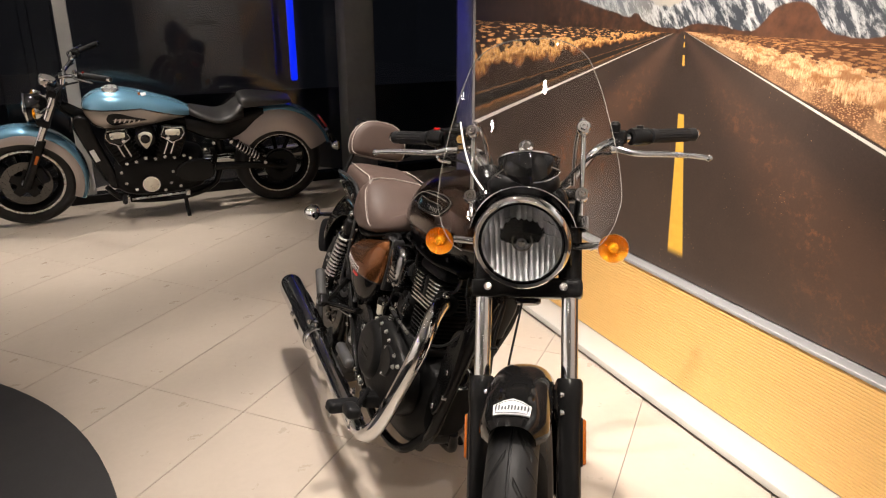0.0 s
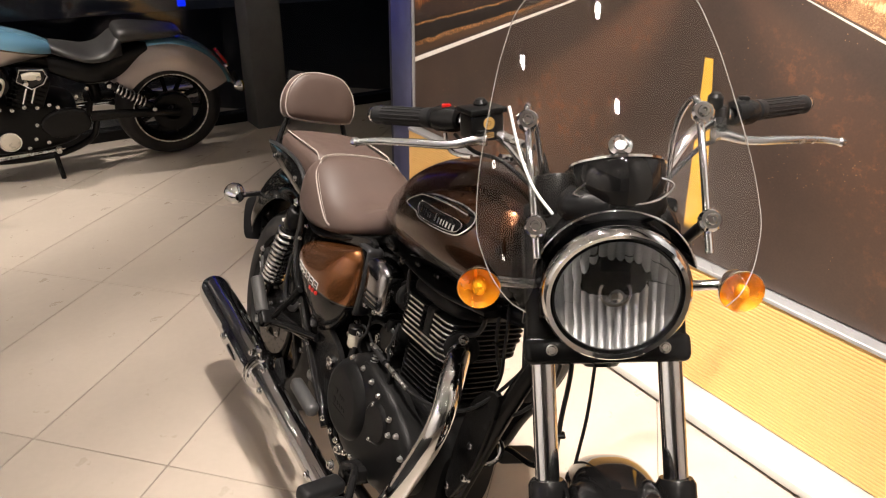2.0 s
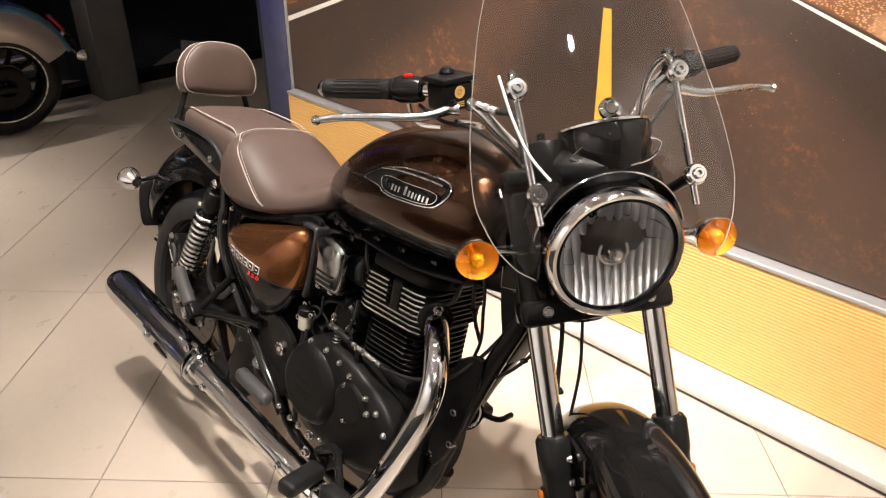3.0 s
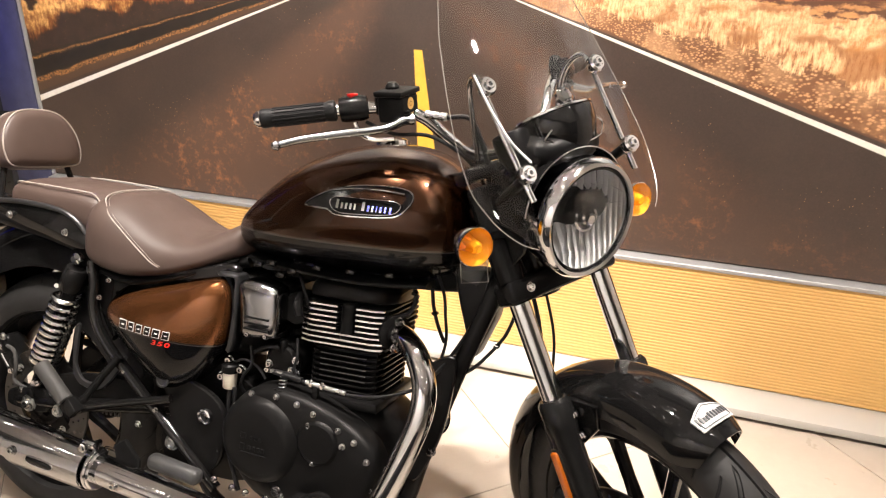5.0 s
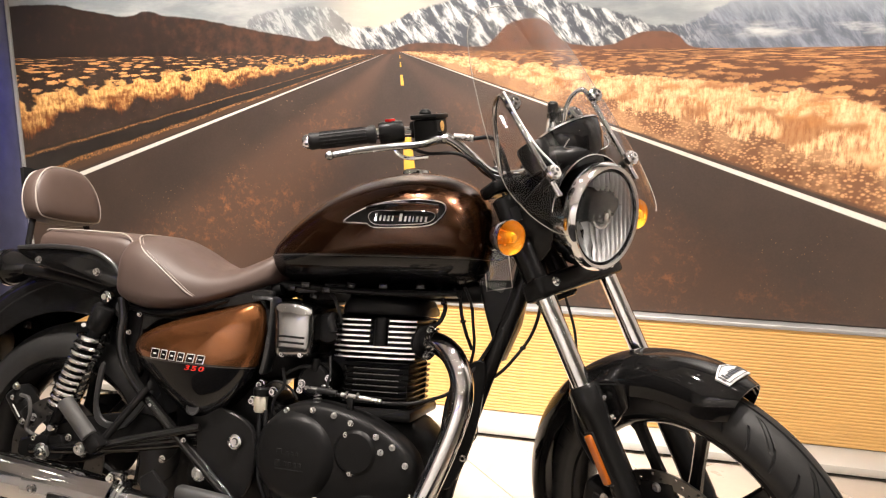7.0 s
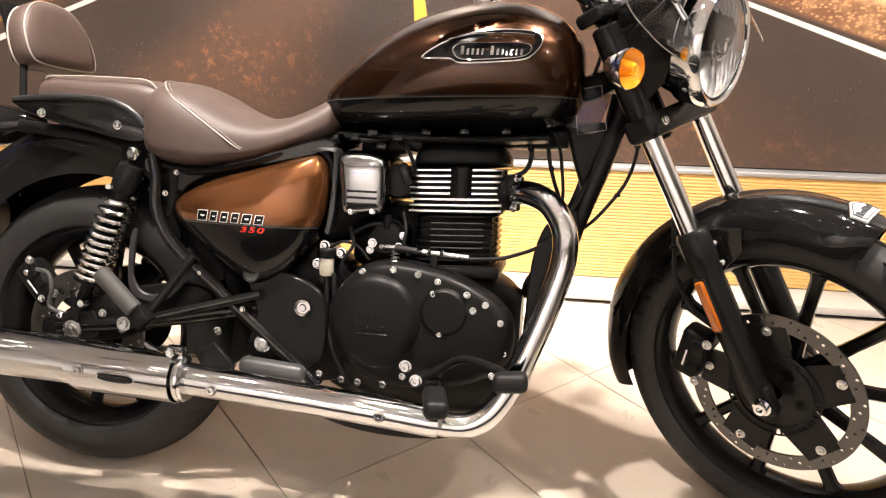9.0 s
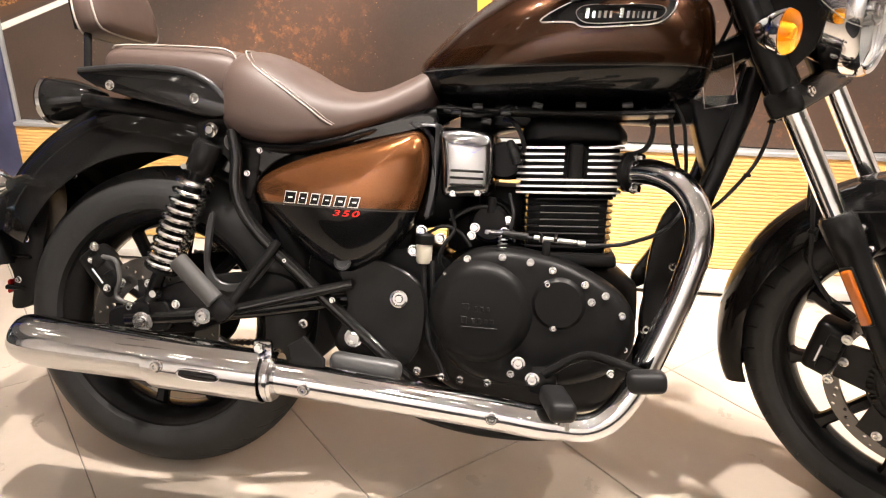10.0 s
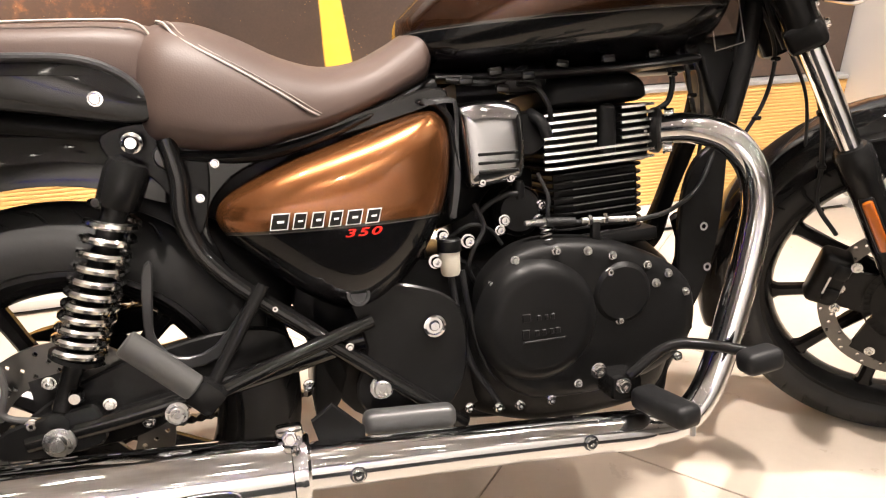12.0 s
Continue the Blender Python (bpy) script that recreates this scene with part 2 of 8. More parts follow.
TILE = floor_tile()
GROUT = worn("beige_grout", (0.20, 0.18, 0.155), 0.8, vary=0.2, scale=60)
PLINTH_GREY = worn("grey_plinth_laminate", (0.50, 0.49, 0.46), 0.38, vary=0.05, scale=12)
TRIM_GREY = worn("grey_metal_trim", (0.36, 0.36, 0.36), 0.4, 0.2, vary=0.08, scale=25)
YELLOW_RIB = worn("ochre_ribbed_panel", (0.71, 0.43, 0.145), 0.55, vary=0.06, scale=8)
DARK_WALL = worn("dark_wall_paint", (0.020, 0.020, 0.023), 0.7, vary=0.2, scale=4)
CEILING_PAINT = worn("pale_ceiling_paint", (0.78, 0.76, 0.74), 0.9, vary=0.2, scale=4)
CONCRETE = worn("grey_concrete_pillar", (0.115, 0.112, 0.11), 0.7, vary=0.25, scale=14, bump=0.2)
PALE_WALL = worn("pale_wall_paint", (0.72, 0.70, 0.68), 0.6, vary=0.03, scale=6)
GREY_WALL = worn("mid_grey_wall_paint", (0.13, 0.13, 0.135), 0.7, vary=0.06, scale=6)
FRAME_GREY = worn("pale_window_frame", (0.42, 0.42, 0.40), 0.45, 0.3, vary=0.06, scale=20)
DARK_DISC = worn("charcoal_mat", (0.022, 0.021, 0.022), 0.75, vary=0.2, scale=90, bump=0.2)
def glow(name, colour, strength):
    m = Mat(name, colour)
    m.put("Emission Color", colour), m.put("Emission Strength", strength)
    return m


NIGHT = worn("night_outside", (0.010, 0.011, 0.014), 0.9, vary=0.6, scale=1.2)
NIGHT_SKY = glow("night_haze", (0.55, 0.6, 0.8), 0.006).put("Base Color", (0.01, 0.01, 0.012))


def glass_pane():
    m = Mat("window_glass", (0.9, 0.92, 0.95), 0.02)
    m.put("Transmission Weight", 1.0), m.put("IOR", 1.45)
    return m


PANE = glass_pane()


LAMP_BOWL = worn("aluminised_lamp_bowl", (0.46, 0.46, 0.465), 0.34, 1.0, vary=0.1, scale=60)
# grey pillar; the blue light on it is partly put into this colour
PILLAR = worn("blue_lit_pillar_paint", (0.06, 0.065, 0.13), 0.4, vary=0.5, scale=14, bump=0.4)
BLUE_LED = glow("blue_led_tube", (0.0, 0.02, 1.0), 1.0)
DIM_LED = glow("dim_blue_led", (0.0, 0.02, 1.0), 1.2)
LAMP_GLASS = glow("lit_lamp_glass", (1.0, 0.93, 0.82), 34.0)
FAR_LAMP = glow("far_white_lamp", (1.0, 0.95, 0.85), 12.0)


def mural_print():
    """A photographic wall print: a straight desert road to snowy mountains."""
    m = Mat("road_wall_print", (0.5, 0.4, 0.3), 0.38, spec=0.8)
    x, _, z = m.xyz()
    wob = m.noise(9, 4) - 0.5
    X, H = x - 0.508, (1.335 - z).most(0.0006)
    q = X / H
    side = X.step(-0.001, 0.001)
    depth = H.op("POWER", -1.0)
    a = q.absolute()
    # asphalt with wheel-worn bands and scattered pebbles
    peb = m.cells(75)
    stain = m.noise(3.2, 5, 0.6)
    asphalt = mixed(stain.step(0.35, 0.75), (0.036, 0.023, 0.018), (0.080, 0.050, 0.036))
    asphalt = mixed(m.noise(180, 2), asphalt, mixed(m.noise(160, 2), (0.03, 0.02, 0.016), (0.085, 0.055, 0.04)))
    track = (q + 1.05).absolute().step(0.75, 0.10) * 1.0 + (q - 1.3).absolute().step(0.7, 0.1) * 0.5
    rust = m.noise(24, 8, 0.78).step(0.48, 0.70) * m.noise(3.5, 3).step(0.34, 0.58) * track
    asphalt = mixed(track * 0.5, asphalt, (0.165, 0.084, 0.052))
    asphalt = mixed(rust * H.step(0.1, 0.35), asphalt, (0.42, 0.16, 0.06))
    asphalt = mixed(peb.step(0.13, 0.06) * m.noise(6, 3).step(0.52, 0.64), asphalt, (0.55, 0.33, 0.16))
    # scale-free coordinates of the photograph: the logs of offset and depth keep tufts upright and growing with nearness
    LX, LH = X.absolute().most(0.002).op("LOGARITHM", math.e), H.op("LOGARITHM", math.e)
    clump = m.noise(1.0, 3, 0.5, m.vec(LX * 8.0, side * 7.0, LH * 1.8))
    tuft = m.noise(1.0, 4, 0.6, m.vec(LX * 30.0, side * 7.0, LH * 6.0))
    blade = m.noise(1.0, 4, 0.65, m.vec(LX * 110.0, side * 7.0, LH * 6.0))
    speck = m.noise(1.0, 4, 0.6, m.vec(LX * 34.0, side * 5.0, LH * 9.0))
    fine = m.noise(170, 3, 0.7)
    la = a.op("LOGARITHM", math.e)
    # left verge: dark lava ground with a row of golden bushes
    ql = q * -1.0 + wob * 0.22
    lava = mixed(fine.step(0.66, 0.74), mixed(tuft, (0.016, 0.010, 0.008), (0.060, 0.034, 0.022)), (0.45, 0.22, 0.08))
    heath = m.cells(1.0, m.vec(LX * 17.0 + (speck - 0.5) * 1.2, 2.0, LH * 6.0 + (blade - 0.5) * 1.0))
    lava = mixed((heath + (speck - 0.5) * 0.5).step(0.46, 0.30) * (clump + LX * 0.05).step(0.36, 0.46) * la.step(1.9, 2.4), lava, mixed(fine, (0.42, 0.15, 0.04), (0.95, 0.52, 0.20)))
    glowing = mixed((blade * 0.65 + tuft * 0.45 + fine * 0.08).step(0.40, 0.76), (0.36, 0.12, 0.022), (1.0, 0.60, 0.22))
    low = la + (clump - 0.5) * 1.1 + (blade - 0.5) * 0.30
    bush = low.step(1.66, 1.80) * (1.0 - (la + (clump - 0.5) * 2.4 + (blade - 0.5) * 0.35).step(2.25, 2.40)) * (1.0 - (tuft * 0.5 + clump * 0.6).step(0.66, 0.72))
    glowing = mixed((low + tuft * 0.7).step(2.42, 2.05), glowing, (0.20, 0.060, 0.014))
    left = mixed((ql + fine * 0.1).step(3.20, 3.24), (0.085, 0.046, 0.026), mixed(fine.step(0.35, 0.7), (0.035, 0.018, 0.009), (0.50, 0.23, 0.075)))
    left = mixed(ql.step(3.27, 3.34), left, mixed(tuft, (0.010, 0.008, 0.007), (0.030, 0.020, 0.014)))
    left = mixed((ql + fine * 0.2).band(4.00, 4.08, 0.05), left, mixed(fine.step(0.35, 0.7), (0.06, 0.026, 0.010), (0.62, 0.30, 0.10)))
    left = mixed((ql + tuft * 0.3).step(4.15, 4.3), left, lava)
    left = mixed(bush, left, glowing)
    # right verge: pale gravel, dense straw clumps, then scrub fields
    qr = q + wob * 0.3
    stones = m.cells(1.0, m.vec(LX * 95.0, side * 3.0, LH * 42.0))
    gravel = mixed((stones * 0.9 + fine * 0.35).step(0.70, 0.28), (0.20, 0.085, 0.036), (0.70, 0.38, 0.18))
    gravel = mixed(m.noise(9, 4).step(0.44, 0.64) * 0.6, gravel, mixed(fine, (0.40, 0.19, 0.085), (0.80, 0.47, 0.24)))
    straw = mixed((blade * 0.65 + tuft * 0.4 + fine * 0.08).step(0.38, 0.74), (0.58, 0.22, 0.070), (1.0, 0.68, 0.37))
    # each straw clump: pale crown, dark gaps between the clumps
    gaps = m.cells(1.0, m.vec(LX * 15.0 + (tuft - 0.5) * 1.2, side * 7.0, LH * 5.0 + (blade - 0.5) * 0.8))
    straw = mixed(gaps.step(0.52, 0.86) * 0.8, straw, (0.33, 0.125, 0.036))
    base = la + (clump - 0.5) * 0.50 + (tuft - 0.5) * 0.45
    straw = mixed((blade * 0.7 + clump * 0.6).step(0.67, 0.52) * base.step(1.95, 1.50) * 0.8, straw, (0.24, 0.085, 0.024))
    straw = mixed((clump * 0.75 + tuft * 0.25).step(0.48, 0.34) * 0.8, straw, (0.52, 0.22, 0.060))
    right = mixed(qr.step(3.08, 3.15), (0.14, 0.065, 0.032), gravel)
    right = mixed((base + (blade - 0.5) * 0.30).step(1.40, 1.50), right, straw)
    # far scrub: rounded bushes, pale on top, with brown ground between them
    scrub = m.cells(1.0, m.vec(LX * 20.0 + (speck - 0.5) * 1.6, side * 5.0, LH * 7.0 + (blade - 0.5) * 1.2))
    field = mixed((scrub + (speck - 0.5) * 0.7).step(0.62, 0.28), (0.11, 0.040, 0.016), mixed(fine * 0.5 + tuft * 0.6, (0.34, 0.13, 0.040), (0.74, 0.38, 0.145)))
    field = mixed(clump.step(0.56, 0.44) * 0.45, field, (0.13, 0.048, 0.020))
    right = mixed((la + (clump - 0.5) * 1.6 + (tuft - 0.5) * 0.7).step(2.20, 2.34), right, field)
    ground = mixed(side, left, right)
    ground = mixed((a - side * 0.085 + wob * 0.02).step(2.99, 2.95), ground, asphalt)
    white = mixed(m.noise(60, 3), (0.66, 0.62, 0.54), (0.92, 0.88, 0.82))
    ground = mixed((a - side * 0.085).band(2.775, 2.885, 0.012), ground, white)
    dash = depth.band(1.25, 3.45, 0.03).most(depth.band(8.2, 11.6, 0.2)).most(depth.band(17.0, 24.0, 0.5)).most(depth.band(34.0, 52.0, 1.0))
    ground = mixed(((x - 0.526) / H - 0.088 + wob * 0.006).absolute().step(0.055, 0.045) * dash, ground, mixed(m.noise(40, 4), (0.78, 0.40, 0.04), (0.95, 0.56, 0.08)))
    # hills and mountains: heights over the width of the print
    w = (x + 1.2) / 3.8
    hill = w.curve((0, 0.87), (0.038, 0.90), (0.082, 0.896), (0.109, 0.824), (0.143, 0.736), (0.169, 0.696), (0.188, 0.764), (0.206, 0.70), (0.242, 0.644), (0.27, 0.568), (0.317, 0.432), (0.351, 0.348), (0.373, 0.296), (0.38, 0.352), (0.393, 0.252), (0.44, 0.16), (0.471, 0.24), (0.50, 0.23), (0.525, 0.18), (0.546, 0.336), (0.577, 0.536), (0.598, 0.324), (0.631, 0.172), (0.657, 0.256), (0.682, 0.352), (0.70, 0.30), (0.72, 0.13), (1, 0.10))
    hill_z = hill * 0.25 + 1.30 + (m.noise(30, 4) - 0.5) * 0.010
    fold = w.curve((0, 0.30), (0.08, 0.34), (0.11, 0.42), (0.16, 0.66), (0.195, 0.54), (0.24, 0.20), (0.27, 0.10), (1, 0.10))
    fold_z = fold * 0.25 + 1.30 + (m.noise(22, 4) - 0.5) * 0.03
    peak = w.curve((0, 0.3), (0.285, 0.35), (0.305, 0.58), (0.345, 0.68), (0.378, 0.69), (0.40, 0.53), (0.419, 0.425), (0.434, 0.43), (0.45, 0.50), (0.471, 0.62), (0.495, 0.70), (0.52, 0.84), (0.56, 0.95), (0.587, 0.80), (0.61, 0.66), (0.643, 0.56), (0.665, 0.47), (0.691, 0.38), (0.715, 0.45), (0.74, 0.62), (0.80, 0.80), (0.86, 0.92), (1, 0.9))
    peak_z = peak * 0.28 + 1.30 + (m.noise(26, 5, 0.7) - 0.5) * 0.04
    ridge = m.noise(1.0, 7, 0.70, m.vec(x * 26.0 + z * 20.0, 0.0, z * 9.0 - x * 5.0), 0.25)
    far = x.step(1.35, 1.6)
    cloud = m.noise(1.0, 5, 0.6, m.vec(x * 2.6, 0.0, z * 9.0))
    sky = mixed(cloud.step(0.35, 0.7), (0.20, 0.225, 0.235), (0.42, 0.43, 0.42))
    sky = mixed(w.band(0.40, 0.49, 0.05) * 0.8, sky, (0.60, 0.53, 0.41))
    snow = mixed(ridge.step(0.46, 0.60), (0.055, 0.065, 0.080), (0.62, 0.63, 0.62))
    snow = mixed(w.step(0.43, 0.38) * 0.55, snow, sky)
    haze = mixed(ridge.step(0.38, 0.68), (0.085, 0.100, 0.130), (0.22, 0.245, 0.29))
    haze = mixed((z - 1.40).step(0.0, 0.08) * 0.6, haze, (0.30, 0.33, 0.36))
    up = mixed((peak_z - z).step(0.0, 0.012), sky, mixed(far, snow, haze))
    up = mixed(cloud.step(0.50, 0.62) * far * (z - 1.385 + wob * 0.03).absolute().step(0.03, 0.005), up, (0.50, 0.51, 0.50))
    brown = mixed((m.noise(24, 6) * 0.6 + X * 0.15).step(0.08, 0.52), (0.020, 0.012, 0.009), (0.155, 0.060, 0.028))
    brown = mixed((fold_z - z).step(0.0, 0.012) * 0.55, brown, (0.022, 0.012, 0.009))
    up = mixed((hill_z - z).step(0.0, 0.006), up, brown)
    edge = z - 1.3205 - side * 0.008 + wob * 0.006
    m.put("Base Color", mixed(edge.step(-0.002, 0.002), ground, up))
    return m


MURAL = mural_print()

# ---------------------------------------------------------------- mesh helpers


def part(name, bm, material, parent=None, label="", smooth=35.0):
    """Links a bmesh as one mesh object under a thing or a part."""
    bmesh.ops.recalc_face_normals(bm, faces=bm.faces)
    me = bpy.data.meshes.new(name)
    bm.to_mesh(me)
    bm.free()
    me.materials.append(material.mat)
    if smooth:
        me.shade_smooth()
        me.set_sharp_from_angle(angle=radians(smooth))
    ob = new(name, me)
    if parent is not None:
        ob.parent = parent
    return tagged(ob, label)


def root(name, m, label, category, **more):
    ob = new(name)
    ob.empty_display_size = 0.05
    ob.matrix_world = m
    return tagged(ob, label, category, **more)


def box(size, at=(0, 0, 0), turn=None, bevel=0.0, segs=2, bm=None):
    bm = bm or bmesh.new()
    m = Matrix.Translation(at) @ (turn.to_4x4() if turn is not None else Matrix())
    made = bmesh.ops.create_cube(bm, size=1, matrix=m @ Matrix.Diagonal((*size, 1)))["verts"]
    if bevel:
        edges = list({e for v in made for e in v.link_edges})
        bmesh.ops.bevel(bm, geom=edges, offset=bevel, segments=segs, profile=0.5, affect="EDGES")
    return bm


def spline(points, n=8):
    """A smooth run of points through the given ones; extra columns are carried along."""
    p = [np.array(q, float) for q in points]
    p = [2 * p[0] - p[1], *p, 2 * p[-1] - p[-2]]
    out = []
    for k in range(1, len(p) - 2):
        a, b, c, d = p[k - 1 : k + 3]
        for s in np.arange(n) / n:
            out.append(0.5 * (2 * b + (c - a) * s + (2 * a - 5 * b + 4 * c - d) * s**2 + (3 * b - a - 3 * c + d) * s**3))
    out.append(p[-2])
    return out


def skin(bm, rings, closed=True, caps=True):
    """Faces between rings of the same count of points."""
    vs = [[bm.verts.new(q) for q in ring] for ring in rings]
    n = len(vs[0])
    for a, b in zip(vs, vs[1:]):
        for k in range(n if closed else n - 1):
            j = (k + 1) % n
            bm.faces.new((a[k], a[j], b[j], b[k]))
    if caps and closed:
        bm.faces.new(vs[0][::-1])
        bm.faces.new(vs[-1])
    return vs


def tube(points, radius, n=6, sides=12, bm=None, caps=True):
    """A round bar along a smooth run of points (x, y, z[, radius])."""
    bm = bm or bmesh.new()
    run = spline(points, n) if n > 1 else [np.array(q, float) for q in points]
    at = [Vector(q[:3]) for q in run]
    rad = [q[3] if len(q) > 3 else radius for q in run]
    rings, up = [], None
    for k, c in enumerate(at):
        d = (at[min(k + 1, len(at) - 1)] - at[max(k - 1, 0)]).normalized()
        if up is None:
            up = d.orthogonal().normalized()
        up = (up - d * up.dot(d)).normalized()
        w = d.cross(up)
        rings.append([c + (up * math.cos(a) + w * math.sin(a)) * rad[k] for a in np.arange(sides) * 2 * math.pi / sides])
    skin(bm, rings, True, caps)
    return bm


def turned(profile, at=(0, 0, 0), axis=(0, 1, 0), sides=32, bm=None, closed=False, arc=2 * math.pi):
    """A turned body: profile of (radius, along) about an axis."""
    bm = bm or bmesh.new()
    d = Vector(axis).normalized()
    u = d.orthogonal().normalized()
    w = d.cross(u)
    rings = []
    full = arc > 6.28
    for k in range(sides if full else sides + 1):
        a = arc * k / sides
        rad = u * math.cos(a) + w * math.sin(a)
        rings.append([Vector(at) + rad * max(r, 1e-5) + d * h for r, h in profile])
    if full:
        rings.append(rings[0])
    vs = [[bm.verts.new(q) for q in ring] for ring in rings[: sides if full else sides + 1]]
    if full:
        vs.append(vs[0])
    m = len(profile)
    for a, b in zip(vs, vs[1:]):
        for k in range(m if closed else m - 1):
            j = (k + 1) % m
            bm.faces.new((a[k], a[j], b[j], b[k]))
    bmesh.ops.remove_doubles(bm, verts=bm.verts, dist=2e-5)
    return bm


def rod(a, b, r, sides=14, bm=None, bevel=0.0):
    a, b = Vector(a), Vector(b)
    L = (b - a).length
    e = min(bevel or r * 0.15, L * 0.3)
    return turned([(0, 0), (r - e, 0), (r, e), (r, L - e), (r - e, L), (0, L)], a, b - a, sides, bm)


def plate(outline, y0, y1, bevel=0.0, segs=2, bm=None, frame3=None):
    """A flat piece: an outline in x, z between two depths in y."""
    bm = bm or bmesh.new()
    f = frame3 or (lambda x, y, z: (x, y, z))
    lo = [bm.verts.new(f(x, y0, z)) for x, z in outline]
    hi = [bm.verts.new(f(x, y1, z)) for x, z in outline]
    n = len(outline)
    faces = [bm.faces.new(lo), bm.faces.new(hi[::-1])]
    for k in range(n):
        j = (k + 1) % n
        faces.append(bm.faces.new((lo[k], hi[k], hi[j], lo[j])))
    if bevel:
        bmesh.ops.recalc_face_normals(bm, faces=faces)
        es = [e for e in faces[0].edges] + [e for e in faces[1].edges]
        bmesh.ops.bevel(bm, geom=list(set(es)), offset=bevel, segments=segs, profile=0.5, affect="EDGES")
    return bm


def rounded(outline, n=6):
    """A closed smooth outline through the points."""
    p = [np.array(q, float) for q in outline]
    out = []
    for k in range(len(p)):
        a, b, c, d = p[k - 1], p[k], p[(k + 1) % len(p)], p[(k + 2) % len(p)]
        for s in np.arange(n) / n:
            out.append(tuple(0.5 * (2 * b + (c - a) * s + (2 * a - 5 * b + 4 * c - d) * s**2 + (3 * b - a - 3 * c + d) * s**3)))
    return out


def body(sections, sides=28, bm=None, n=4, caps=True):
    """A lofted body along x: sections of (x, half width, bottom, top, height of the widest place 0..1, squareness)."""
    bm = bm or bmesh.new()
    rings = []
    for x, w, lo, hi, mid, sq in spline(sections, n):
        zc = lo + (hi - lo) * mid
        ring = []
        for a in np.arange(sides) * 2 * math.pi / sides:
            c, s = math.cos(a), math.sin(a)
            y = w * math.copysign(abs(c) ** (2 / sq), c)
            z = zc + (hi - zc if s > 0 else zc - lo) * math.copysign(abs(s) ** (2 / sq), s)
            ring.append((x, y, z))
        rings.append(ring)
    skin(bm, rings, True, caps)
    return bm


def moved(bm, m):
    bmesh.ops.transform(bm, matrix=m, verts=bm.verts)
    return bm


def bolt_head(at, axis=(0, -1, 0), r=0.007, h=0.006, bm=None, sides=12):
    """A cap screw: a bevelled head with a socket, on a thin washer."""
    return turned([(0, -0.002), (r * 1.35, -0.002), (r * 1.35, 0.0008), (r, 0.001), (r, h * 0.8), (r * 0.85, h), (r * 0.45, h), (r * 0.42, h * 0.45), (0, h * 0.45)], at, axis, sides, bm)


def helix(a, b, radius, turns, wire, per=14, bm=None, grow=1.0):
    a, b = Vector(a), Vector(b)
    d = (b - a).normalized()
    u = d.orthogonal().normalized()
    w = d.cross(u)
    pts = []
    for k in range(int(turns * per) + 1):
        f = k / (turns * per)
        ang = 2 * math.pi * k / per
        pts.append(tuple(a + (b - a) * f**grow + (u * math.cos(ang) + w * math.sin(ang)) * radius))
    return tube(pts, wire, 1, 8, bm)

# ---------------------------------------------------------------- the setting


FLOOR = -0.008  # height of the tiled floor


